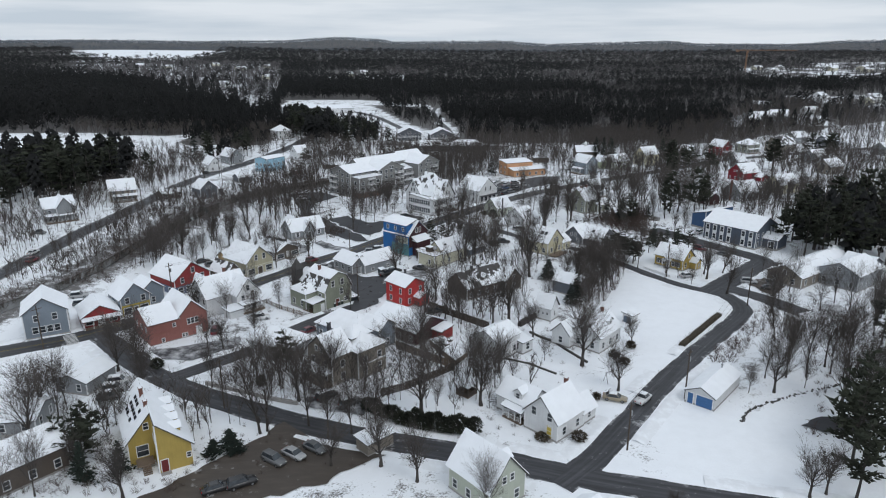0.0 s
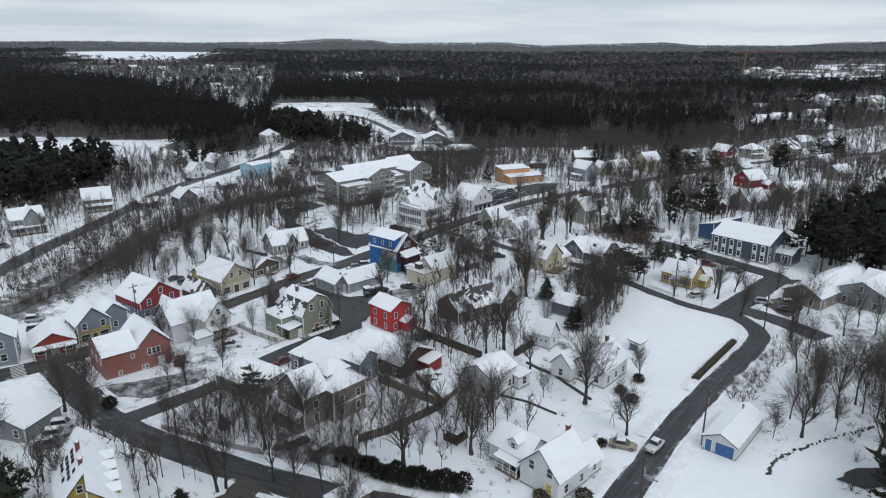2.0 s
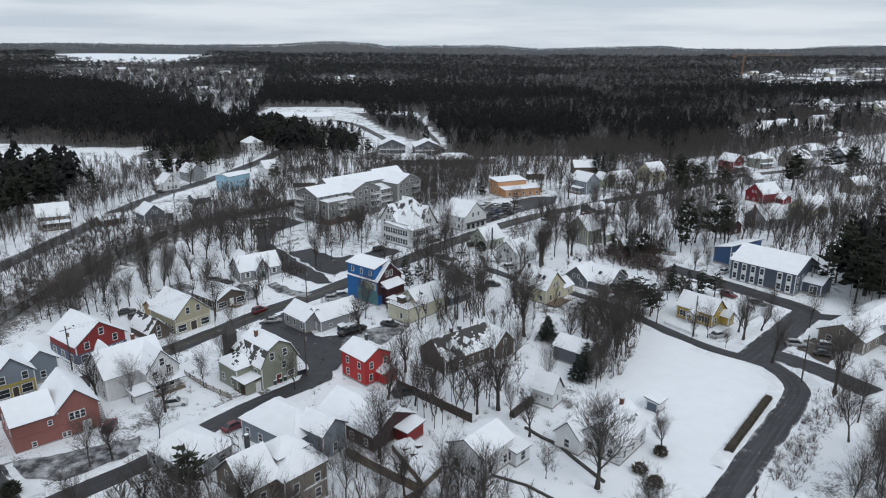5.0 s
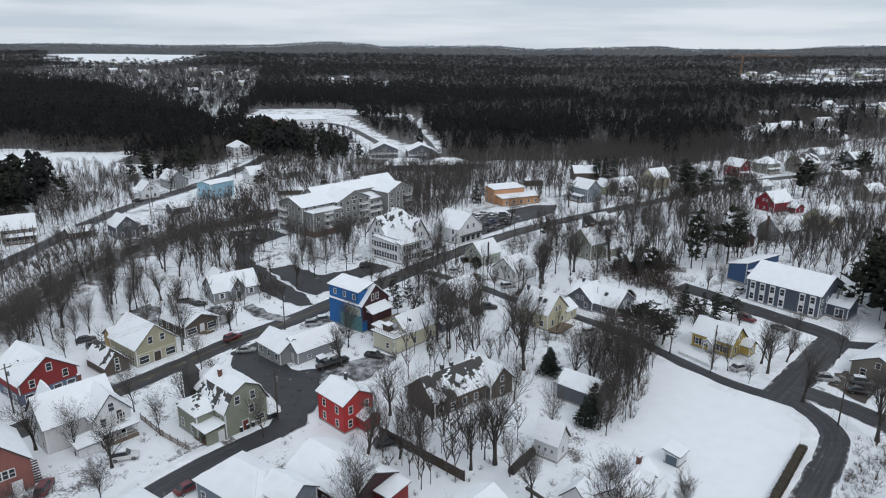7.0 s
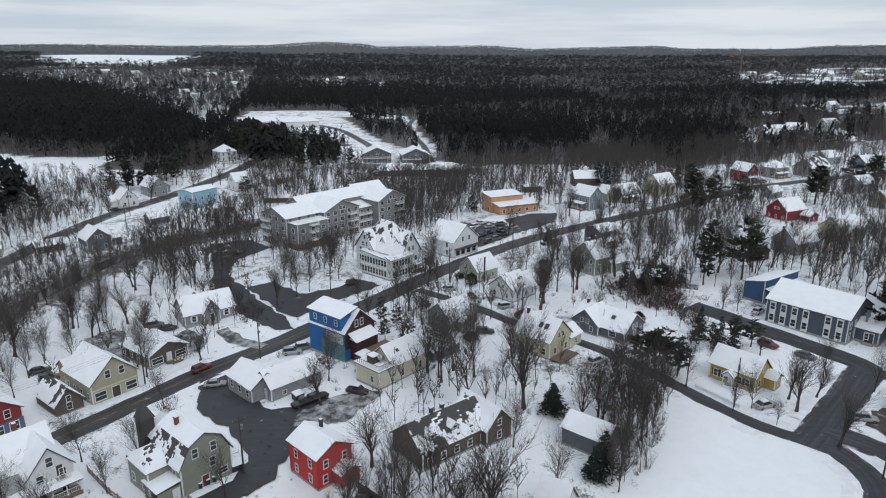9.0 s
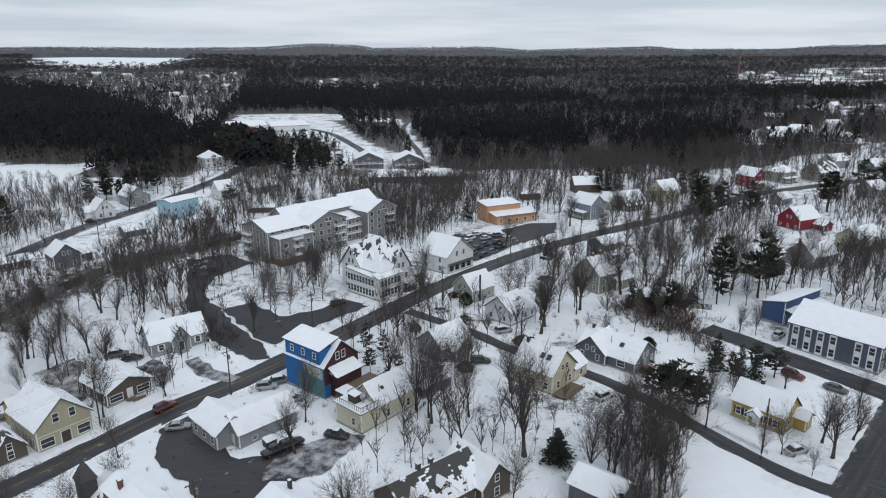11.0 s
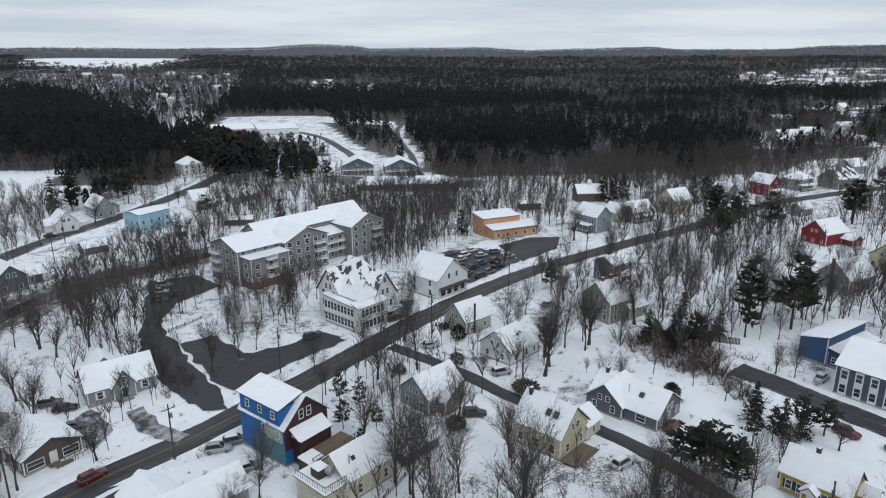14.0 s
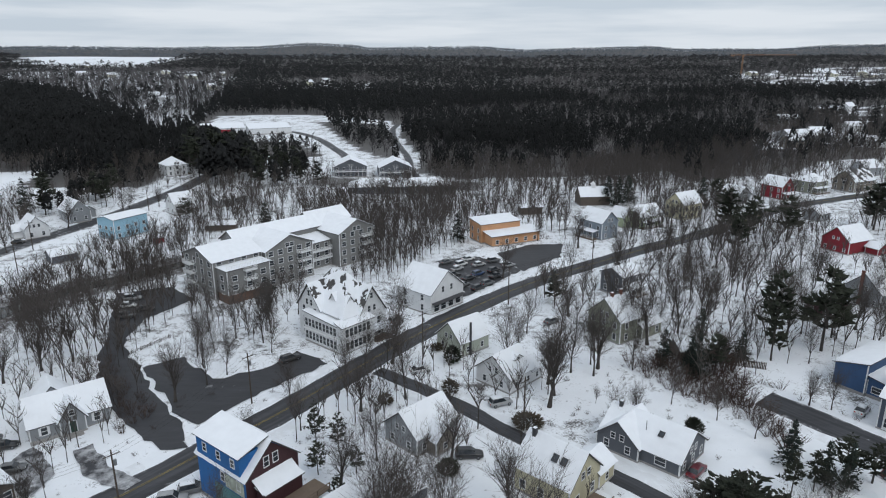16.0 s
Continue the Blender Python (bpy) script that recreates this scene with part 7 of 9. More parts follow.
# single trees: x, y, height, kind (0 to 3 broad, 4 to 7 slender)
SINGLE = [
    (31, 126.5, 13, 0), (36.5, 117, 10, 1), (-4, 108, 14, 2), (9, 111, 14, 3), (-1, 111, 7, 5), (-22, 119, 11, 1), (5, 124, 12, 4), (-26, 113, 12, 5),
    (-32, 100.5, 16, 4), (-68, 125, 13, 2), (-64.5, 126, 14, 6), (-41, 110, 9, 5), (-34, 119, 10, 3), (-28.5, 112, 8, 1), (-47, 152, 11, 2), (-51, 170, 13, 6),
    (18.5, 149, 15, 0), (12, 148, 13, 6), (-5, 152, 14, 2), (22, 130, 7, 5), (79, 186, 10, 3), (77, 168.5, 7, 7), (85, 159.5, 10, 1), (67, 184, 6, 5),
    (14, 186, 18, 4), (15.5, 187, 17, 7), (25.5, 185, 15, 3), (10, 196, 17, 5), (-2, 167, 12, 1), (-12, 198, 11, 5), (80, 186.5, 9, 0), (71, 178, 6, 7),
    (-81, 213, 11, 5), (-87, 207, 12, 6), (-43, 162, 10, 4), (-72, 251, 11, 1), (-67, 256, 12, 2), (-36, 261, 11, 4), (-31, 256, 12, 5), (-27, 252, 11, 6), (-64, 227, 10, 1),
    (-45, 212, 8, 3), (-77, 233, 10, 7), (7, 255, 13, 2), (7, 201, 17, 6), (17, 198, 18, 4), (27, 197, 14, 0), (37, 236, 17, 2), (48, 246, 12, 6), (9.5, 198, 16, 7), (12.5, 201, 15, 5),
    (82, 207, 8, 2), (48, 200, 7, 5), (68, 200, 9, 1), (46, 237, 4, 7), (-125, 342, 10, 1), (-121, 374, 12, 2), (-121, 385, 12, 0), (-71, 311, 11, 3), (-64, 334, 12, 2), (-61, 366, 12, 5), (-98, 404, 9, 1),
    (37, 310, 11, 0), (47, 297, 10, 4), (57, 309, 12, 6), (28, 349, 13, 5), (21, 349, 14, 6), (-2, 245, 12, 5), (6, 255, 12, 6), (-20, 262, 10, 4), (-23, 267, 11, 7), (1, 213, 12, 1),
    (101, 338, 12, 4), (93, 332, 11, 1), (106, 337, 12, 5), (111, 332, 11, 6), (126, 311, 14, 4), (97, 285, 14, 5), (103, 283, 15, 6), (114, 266, 11, 0), (108, 267, 10, 3), (85, 234, 8, 3), (57, 250, 12, 7),
    (-106, 388, 12, 5), (-105, 392, 12, 6), (43, 138, 8, 1), (84, 188, 9, 2), (66, 122, 12, 4), (73, 127, 13, 6), (81, 127, 14, 5), (82, 122, 13, 7), (65, 116, 11, 1),
    (55, 84, 10, 2), (58, 85, 9, 3), (72, 118, 8, 5), (60, 116, 7, 5), (33, 80, 5, 1), (-15, 206, 9, 5), (-54, 105, 9, 2), (-58, 112, 12, 4), (-70, 98, 13, 0), (-74, 108, 12, 3), (-62, 78, 12, 5), (-48, 84, 10, 1),
    (-24, 104, 15, 6), (-12, 104, 13, 7), (-10, 92, 11, 1), (-4, 88, 10, 3), (6, 80, 10, 5), (-18, 92, 9, 2), (2, 160, 13, 6), (4, 156, 12, 2), (8, 160, 12, 5), (-9, 124, 12, 6), (14, 120, 8, 5),
    (21, 142, 9, 1), (-38, 122, 11, 2), (-46, 118, 10, 5), (-44, 142, 9, 7), (-55, 156, 10, 5), (-63, 158, 11, 1), (-36, 174, 11, 2), (-40, 168, 12, 4), (30, 224, 8, 5), (18, 219, 12, 2), (6, 220, 11, 5), (40, 188, 9, 1), (26, 207, 11, 3),
    (-8, 230, 10, 6), (2, 236, 11, 1), (-16, 226, 8, 7), (8, 244, 8, 5), (56, 290, 12, 5), (50, 280, 13, 2), (62, 282, 13, 6), (70, 308, 11, 1), (82, 318, 12, 7), (44, 262, 14, 4), (38, 270, 12, 6), (34, 258, 11, 5), (64, 262, 14, 0),
    (88, 352, 11, 2), (110, 362, 11, 5), (128, 374, 12, 1), (140, 384, 12, 6), (66, 340, 12, 3), (54, 350, 10, 6), (48, 366, 12, 5), (-38, 276, 11, 5), (-44, 282, 10, 6), (-30, 270, 12, 7), (-24, 278, 12, 4), (-18, 284, 12, 5),
]
# tall trees that stand out over the roofs
TALL = [
    (16.3, 151.2, 20, 0), (12.2, 149.7, 14, 2), (29.6, 127.5, 17, 0), (34.6, 116.8, 12, 1), (7.2, 111, 16, 3), (76.6, 140, 17.5, 4), (70.5, 122.3, 18, 6), (74.7, 122.3, 19, 5), (85.6, 126.3, 20, 7), (84, 157, 16.5, 3),
    (78.2, 170.8, 13.5, 0), (77.2, 182.7, 15, 2), (65, 182.8, 9.7, 5), (40.6, 176.7, 16, 4), (46, 174.7, 15, 6), (38, 178.7, 14, 7), (-32, 101.5, 22, 4), (-31, 102.3, 20, 6), (-60.3, 119, 14, 5), (-72, 131.5, 13, 6), (-67.2, 131.5, 13, 7),
    (-27.6, 112.8, 16, 1), (-32.9, 119.8, 13, 2), (-20, 100.2, 17, 5), (-16, 101.5, 16, 7), (-3.9, 107, 21, 2), (-51.9, 171.6, 14, 6), (-52, 133.7, 12, 5), (-49.5, 136, 10, 1), (-87.3, 203.6, 19, 4), (-89, 198.2, 20, 6), (-80, 204.7, 13, 5), (-54.5, 205, 17, 7),
    (15, 185.2, 23, 6), (25.6, 185, 19, 3), (44.6, 192.4, 16, 4), (40.5, 188.3, 12, 1), (44.2, 179, 17, 5), (48.6, 179, 17, 7), (52, 186, 15, 6), (59.8, 192.8, 17, 4), (78.2, 187.5, 12, 0), (69.3, 184.2, 11, 6), (10.2, 240, 22, 4), (31, 252, 18, 6), (50, 251.2, 18, 0), (49, 253.2, 14, 5),
    (-32.9, 255.3, 14, 5), (-29.8, 247.8, 15, 6), (-70.7, 232.9, 14, 1), (-78.7, 238.3, 12, 4), (-82, 230.2, 13, 7), (-83, 227.6, 14, 5), (1.4, 253.2, 14, 6), (-13.6, 197.9, 15, 4), (-13.6, 187.6, 13, 2), (-34, 241.7, 14, 3), (111, 253.7, 17, 4), (139, 281.3, 18, 2), (96.8, 289.5, 15, 5), (83.5, 310.5, 12, 6),
    (73.9, 319, 16, 7), (-11.7, 239.7, 12, 5), (-79.7, 257.5, 14, 2), (44, 249.6, 19, 6), (48.3, 248, 19, 4), (38.4, 244.9, 15, 1), (38.7, 240.4, 16, 3), (-32.7, 262.4, 12, 4), (-36.9, 264, 12, 6), (-22.4, 272.5, 15, 5), (-23.7, 274, 14, 7), (-71.4, 265.6, 18, 4), (-69.7, 260.2, 18, 6), (-62.4, 259.9, 19, 5),
    (7.4, 261.9, 22, 4), (88, 232, 12, 4), (94, 250, 13, 6), (120, 250, 14, 5), (128, 258, 15, 7), (118, 262, 13, 4), (134, 266, 14, 6), (60, 236, 10, 5), (52, 232, 9, 1), (47, 228, 10, 7), (66, 230, 10, 4), (70, 224, 9, 6), (140, 256, 14, 5), (150, 270, 14, 7), (73, 267.6, 23, 6), (77, 264, 22, 5), (75.5, 277.8, 19, 7), (106.7, 261.3, 16, 6), (95.6, 262.2, 14, 3), (60, 268, 18, 2), (84, 288, 18, 4), (100, 272, 17, 6), (118, 290, 18, 5), (128, 280, 17, 7), (-45, 190, 12, 4), (-24, 160, 12, 6), (-4.9, 135.8, 13, 0), (-8.2, 130.4, 11, 5), (-4.2, 128.7, 12, 6), (-0.4, 126, 10, 1), (6.1, 118.8, 11, 4), (2.6, 118.2, 10, 7), (10.4, 118.1, 11, 5), (-2.7, 119.6, 12, 6), (-12.2, 126, 12, 4), (7.9, 122.4, 13, 7), (11.7, 124.5, 12, 2), (18.4, 147.8, 12, 4), (14.7, 152.5, 13, 6), (4.5, 150, 11, 5), (0.5, 153, 10, 3), (-15.5, 117.5, 12, 7), (-70.2, 106.5, 14, 5), (-71.5, 111.5, 15, 4), (-61.5, 84.5, 14, 6), (-57.5, 90, 9, 1), (-63.5, 99, 12, 7), (-60, 104, 11, 5), (-55.5, 101, 9, 3), (-24, 115.5, 12, 6), (33, 140, 12, 6), (27, 158, 14, 7), (22, 172, 13, 5),
    (-88, 214, 17, 7), (-92, 208, 16, 4), (-84, 192, 15, 6), (-78, 196, 13, 5), (-96, 216, 15, 7), (-74, 212, 12, 4), (-70, 222, 13, 6), (-60, 214, 12, 5), (-64, 204, 13, 7), (90, 196, 12, 5), (97, 190, 13, 6), (104, 184, 13, 4), (96, 172, 14, 6), (90, 166, 13, 7), (104, 164, 14, 5),
]
for x_, y_, h_, k_ in TALL:
    plant(k_, x_, y_, h_)
for x_, y_, h_, k_ in SINGLE:
    if all((x_ - q[0]) ** 2 + (y_ - q[1]) ** 2 > 9 for q in TALL):
        plant(k_, x_, y_, h_ * (1.22 if h_ >= 9 else 1.05))

# groves: outline, count, lowest and greatest height
GROVES = [
    ([(64, 100), (112, 92), (126, 150), (96, 164), (84, 152), (70, 128)], 44, 12, 18),
    ([(36, 158), (48, 178), (55, 194), (46, 200), (33, 180)], 20, 9, 15),
    ([(62, 238), (94, 250), (140, 268), (142, 318), (104, 326), (80, 300), (62, 286)], 16, 11, 17),
    ([(-100, 190), (-84, 200), (-74, 228), (-78, 258), (-98, 262)], 30, 10, 17),
]


def scatter(poly, n, rng, extra=0.8):
    xs, ys = [p[0] for p in poly], [p[1] for p in poly]
    out = []
    for _ in range(n * 30):
        x, y = rng.uniform(min(xs), max(xs)), rng.uniform(min(ys), max(ys))
        if inside(x, y, poly) and free_spot(x, y, extra) and all((x - a) ** 2 + (y - b) ** 2 > 3.0 for a, b in out):
            out.append((x, y))
            if len(out) == n:
                break
    return out


for poly_, n_, h0_, h1_ in GROVES:
    for x_, y_ in scatter(poly_, n_, rng_t):
        plant(rng_t.choice((4, 5, 6, 7, 7, 1)), x_, y_, rng_t.uniform(h0_, h1_))


# ---- evergreens ----
def tuft(mb, p, d, size, rng):
    """A small clump of needles: a ragged flat spray with depth."""
    d = Vector(d).normalized()
    s = d.cross(Vector((0, 0, 1))).normalized()
    u = s.cross(d)
    w = size * rng.uniform(0.6, 1.4)
    a = p - d * w * 0.4
    tip = p + d * w * rng.uniform(0.8, 1.2)
    l = p + s * w * rng.uniform(0.22, 0.5) + d * w * rng.uniform(-0.1, 0.3)
    r = p - s * w * rng.uniform(0.22, 0.5) + d * w * rng.uniform(-0.1, 0.3)
    t = p + u * w * rng.uniform(0.15, 0.4)
    mb.add([a, l, tip, r, t], [(0, 4, 1), (1, 4, 2), (2, 4, 3), (3, 4, 0)])


def pine_kind(seed, spruce, height=14.0, tufts=34, size=1.0):
    rng = random.Random(seed)
    trunk, crown = Mesher(), Mesher()
    p, d = Vector((0, 0, -0.3)), Vector((0, 0, 1))
    for i in range(6):
        q = p + Vector((rng.uniform(-0.1, 0.1), rng.uniform(-0.1, 0.1), (height + 0.3) / 6))
        trunk.rod(p, q, 0.24 * (1 - i / 6.4), 0.24 * (1 - (i + 1) / 6.4), 6)
        p = q
    whorls = 18 if spruce else 13
    for k in range(whorls):
        f = (k + rng.uniform(0, 0.7)) / whorls
        z = height * ((0.08 + 0.92 * f) if spruce else (0.27 + 0.71 * f))
        reach = (1 - f) * 0.22 * height + 0.35 if spruce else ((1 - f) ** 0.65 * (0.55 + 1.5 * min(f, 0.3)) * 0.25 * height + 0.5) * rng.uniform(0.6, 1.2)
        for b in range(6 if spruce else 5):
            if not spruce and rng.random() < 0.25:
                continue
            a = rng.uniform(0, 6.28)
            rr = reach * rng.uniform(0.5, 1.15)
            lift = -0.22 if spruce else rng.uniform(0.02, 0.34)
            e = Vector((math.cos(a) * rr, math.sin(a) * rr, z + lift * rr))
            base = Vector((0, 0, z))
            trunk.rod(base, e, 0.06, 0.02, 3)
            n = max(3, int(tufts * rr / (0.25 * height) * 0.34))
            for i in range(n):
                t = (i + 0.6) / n
                lo, flat = (0.25, 0.26) if spruce else (0.42, 0.24)
                q = base.lerp(e, lo + (1.06 - lo) * t) + Vector((rng.uniform(-1, 1), rng.uniform(-1, 1), rng.uniform(-0.9, 0.9) * (1.0 if spruce else 0.5))) * rr * flat
                dd = (e - base).normalized() + Vector((rng.uniform(-0.8, 0.8), rng.uniform(-0.8, 0.8), rng.uniform(-0.2, 0.9)))
                tuft(crown, q, dd, (0.68 if spruce else 0.80) * size, rng)
    tuft(crown, Vector((0, 0, height)), (0.1, 0, 1), 0.5, rng)
    return trunk, crown


PINES = []
for s in (0, 1, 2, 5, 6, 7):
    t_, c_ = pine_kind(51 + s, False, tufts=64, size=0.85) if s < 5 else pine_kind(51 + s, False, tufts=24, size=1.4)
    h_ = thing("pine_tree", "tall dark green pine with open layered boughs", "tree", Matrix.Translation((0, -900, -60)), "evergreens")
    part("trunk", t_, BARK, h_)
    part("crown", c_, PINE, h_)
    PINES.append(h_)
for s in range(2):
    t_, c_ = pine_kind(61 + s, True, tufts=48, size=0.9)
    h_ = thing("spruce_tree", "dark conical spruce standing in snow", "tree", Matrix.Translation((0, -900, -60)), "evergreens")
    part("trunk", t_, BARK, h_)
    part("crown", c_, SPRUCE, h_)
    PINES.append(h_)
FIRST_P = [True] * 8


def plant_pine(k, x, y, height, fat=1.0):
    s = height / 14.0
    m = Matrix.Translation((x, y, land(x, y))) @ Matrix.Rotation(rng_t.uniform(0, 6.28), 4, "Z") @ Matrix.Diagonal((s * fat, s * fat, s, 1))
    k = k + 3 if k > 2 or y > 225 else k
    src = PINES[k]
    if FIRST_P[k]:
        FIRST_P[k] = False
        src.matrix_basis = m
        return
    ob = src.copy()
    scene.collection.objects.link(ob)
    ob.matrix_basis = m
    for c in src.children:
        d = c.copy()
        scene.collection.objects.link(d)
        d.parent = ob


EVERGREENS = [
    (55.5, 199.5, 10, 0, 1.4), (58, 201.5, 9.5, 1, 1.4), (53, 202.5, 8.5, 2, 1.4), (59.5, 197, 9, 2, 1.3), (57, 204, 8, 0, 1.4), (61, 200, 8, 1, 1.3), (68, 209, 7.5, 1, 0.9), (72, 210, 7, 0, 0.9),
    (118, 206, 17, 0, 1.1), (124, 212, 18, 1, 1.1), (130, 208, 17, 2, 1.1), (122, 222, 17, 1, 1.1), (135, 218, 18, 0, 1.1), (140, 226, 17, 2, 1.1), (128, 230, 16, 0, 1.1), (146, 214, 17, 1, 1.1), (150, 232, 17, 2, 1.1), (136, 240, 16, 1, 1.0), (114, 214, 15, 2, 1.0), (144, 200, 17, 0, 1.1), (156, 222, 18, 1, 1.1),
    (66, 92, 15, 0, 1.2), (70, 97, 16, 1, 1.2), (74, 104, 15, 2, 1.2), (70, 88, 14, 1, 1.2), (78, 96, 15, 0, 1.2), (84, 108, 15, 2, 1.2), (62, 84, 13, 2, 1.2), (90, 118, 14, 1, 1.1), (96, 126, 15, 0, 1.1), (100, 138, 14, 2, 1.1),
    (-33, 126, 9, 1, 1.4), (-36, 97.5, 3.4, 3, 2.4), (-38, 95, 3.0, 3, 2.6), (-34.5, 95.5, 2.6, 4, 2.6), (-51, 90, 6, 3, 1.2), (-56, 88, 7, 4, 1.2), (-58, 92, 8, 0, 1.3), (-60, 97, 9, 2, 1.3), (-63, 94, 8, 1, 1.3),
    (31, 184.5, 5.5, 4, 1.7), (35.5, 164, 8, 3, 1.2), (33.5, 162.5, 6, 4, 1.3), (-3, 217, 6, 0, 1.0), (3, 217, 5, 2, 1.1), (1, 210, 5, 1, 1.0),
    (75, 260, 9, 3, 1.0), (112, 322, 15, 1, 1.1), (118, 336, 14, 2, 1.1), (126, 344, 14, 0, 1.1), (64, 252, 8, 3, 1.1), (48, 288, 8, 2, 1.2), (50, 300, 6, 4, 1.2), (60, 226, 3.2, 4, 1.6), (120, 350, 14, 1, 1.2), (132, 352, 14, 2, 1.2),
    (236, 404, 16, 1, 1.6), (242, 410, 15, 0, 1.6), (230, 412, 15, 2, 1.6), (98, 404, 13, 3, 1.2), (104, 410, 12, 4, 1.2), (132, 398, 13, 3, 1.3), (140, 402, 12, 0, 1.3), (196, 318, 9, 3, 1.6), (26, 352, 10, 3, 1.3),
    (-176, 262, 16, 0, 1.2), (-182, 272, 17, 1, 1.2), (-170, 280, 16, 2, 1.2), (-188, 290, 17, 0, 1.2), (-176, 298, 16, 1, 1.2), (-166, 306, 15, 2, 1.2), (-196, 276, 17, 2, 1.2), (-200, 300, 17, 1, 1.2), (-184, 316, 16, 0, 1.2), (-206, 320, 17, 2, 1.2), (-172, 330, 15, 1, 1.2), (-214, 340, 16, 0, 1.2), (-190, 345, 16, 2, 1.2), (-152, 338, 13, 0, 1.2),
    (-149, 396, 13, 3, 1.2), (-143, 402, 14, 0, 1.3), (-120, 404, 13, 1, 1.3), (-126, 424, 14, 2, 1.3), (-46, 372, 10, 3, 1.4), (-30, 300, 6, 4, 1.9), (-10, 292, 6, 3, 1.8), (-80, 384, 9, 2, 1.3), (-98, 262, 6, 3, 1.3),
]
EVERGREENS += [
    (30.7, 182.4, 6.2, 3, 1.7), (91.5, 259.7, 17, 1, 1.2), (99.8, 255.5, 19, 2, 1.2), (87, 252, 13, 0, 1.1), (106, 262, 15, 1, 1.1), (72.5, 246.5, 9, 1, 1.3), (68.4, 245.6, 10, 3, 1.0), (121, 349, 17, 0, 1.4), (137.9, 340.9, 16, 2, 1.4), (79, 213.5, 7.5, 1, 1.4), (82, 211.5, 7, 2, 1.4), (71.8, 216.4, 8, 3, 1.1), (74.2, 210.9, 8, 3, 1.0), (77.6, 210.7, 7.5, 4, 1.0), (178.6, 356.2, 18, 1, 1.5), (182, 362, 16, 0, 1.5),
     (94, 406.3, 12.5, 3, 1.3), (38.8, 378.3, 6, 4, 1.4), (-139.3, 392.8, 15.5, 0, 1.2), (-4.5, 224.9, 8.5, 1, 0.8), (-0.5, 223, 7.4, 2, 0.8), (68, 248, 8, 4, 1.2), (80.5, 252, 7, 3, 1.3),
    (-160.7, 284.9, 22, 0, 1.0), (-158.3, 312.6, 21, 1, 1.0), (-170.8, 290, 23, 2, 1.0), (-165, 282, 21, 1, 1.1), (-178, 306, 20, 0, 1.1), (-186, 300, 21, 2, 1.1), (-163, 300, 19, 2, 1.1), (-174, 318, 19, 1, 1.1), (-196, 330, 20, 0, 1.1), (-206, 352, 19, 1, 1.1), (-190, 366, 18, 2, 1.1), (-176, 350, 18, 0, 1.1),
    (125, 222.7, 17, 0, 1.2), (124.4, 211.8, 21, 1, 1.1), (135, 211.7, 21, 2, 1.1), (143, 234.5, 20, 0, 1.1), (157, 241, 22, 1, 1.1), (120, 200, 18, 2, 1.1), (128, 196, 18, 0, 1.1), (138, 196, 18, 1, 1.1), (160, 232, 20, 2, 1.1), (166, 246, 20, 0, 1.1),
    (-98, 458, 20, 1, 1.2), (-95, 476, 20, 2, 1.2), (-88, 462, 21, 0, 1.2), (-84, 478, 20, 1, 1.2), (-76, 466, 16, 2, 1.2), (-67, 448, 15, 0, 1.2), (-70, 482, 14, 1, 1.2), (-60, 462, 15, 2, 1.2), (-62, 432, 16, 0, 1.2), (-54, 450, 15, 1, 1.2), (-50, 474, 13, 2, 1.2), (-46, 440, 14, 0, 1.2), (-106, 470, 20, 1, 1.2), (-110, 488, 20, 2, 1.2), (-104, 500, 19, 0, 1.2),
    (-92, 492, 19, 1, 1.2), (-80, 496, 13, 2, 1.2), (-116, 508, 19, 0, 1.2), (-36, 438, 13, 1, 1.2), (-56, 484, 12, 0, 1.2), (-128, 412, 13, 2, 1.3),
]
for x_, y_, h_, k_, f_ in EVERGREENS:
    plant_pine(k_, x_, y_, h_ * (1.12 if x_ < -140 else 1.0), f_ * (0.9 if h_ >= 13 else 1.05))


# ---- woods beyond counting ----
def merged(name, templates, places, mat, label, category="woods"):
    """Many trees in one mesh: templates as (corners, triangles), places as (template, x, y, z, width, height, turn)."""
    vs, fs, off = [], [], 0
    by = {}
    for pl in places:
        by.setdefault(pl[0], []).append(pl[1:])
    for k, rows in by.items():
        tv, tf = np.array(templates[k][0], float), np.array(templates[k][1], int)
        a = np.array(rows, float)
        c, s = np.cos(a[:, 5]), np.sin(a[:, 5])
        x = tv[None, :, 0] * a[:, 3:4]
        y = tv[None, :, 1] * a[:, 3:4]
        z = tv[None, :, 2] * a[:, 4:5]
        out = np.stack([x * c[:, None] - y * s[:, None] + a[:, 0:1], x * s[:, None] + y * c[:, None] + a[:, 1:2], z + a[:, 2:3]], 2)
        vs.append(out.reshape(-1, 3))
        idx = tf[None] + (np.arange(len(a)) * len(tv))[:, None, None] + off
        fs.append(idx.reshape(-1, 3))
        off += len(a) * len(tv)
    v, f = np.concatenate(vs), np.concatenate(fs)
    me = bpy.data.meshes.new(name)
    me.vertices.add(len(v))
    me.vertices.foreach_set("co", v.ravel())
    me.loops.add(len(f) * 3)
    me.loops.foreach_set("vertex_index", f.ravel().astype(np.int32))
    me.polygons.add(len(f))
    me.polygons.foreach_set("loop_start", np.arange(0, len(f) * 3, 3, dtype=np.int32))
    me.update(calc_edges=True)
    me.materials.append(mat)
    return tagged(new(name, me), label, category, kind="stuff")


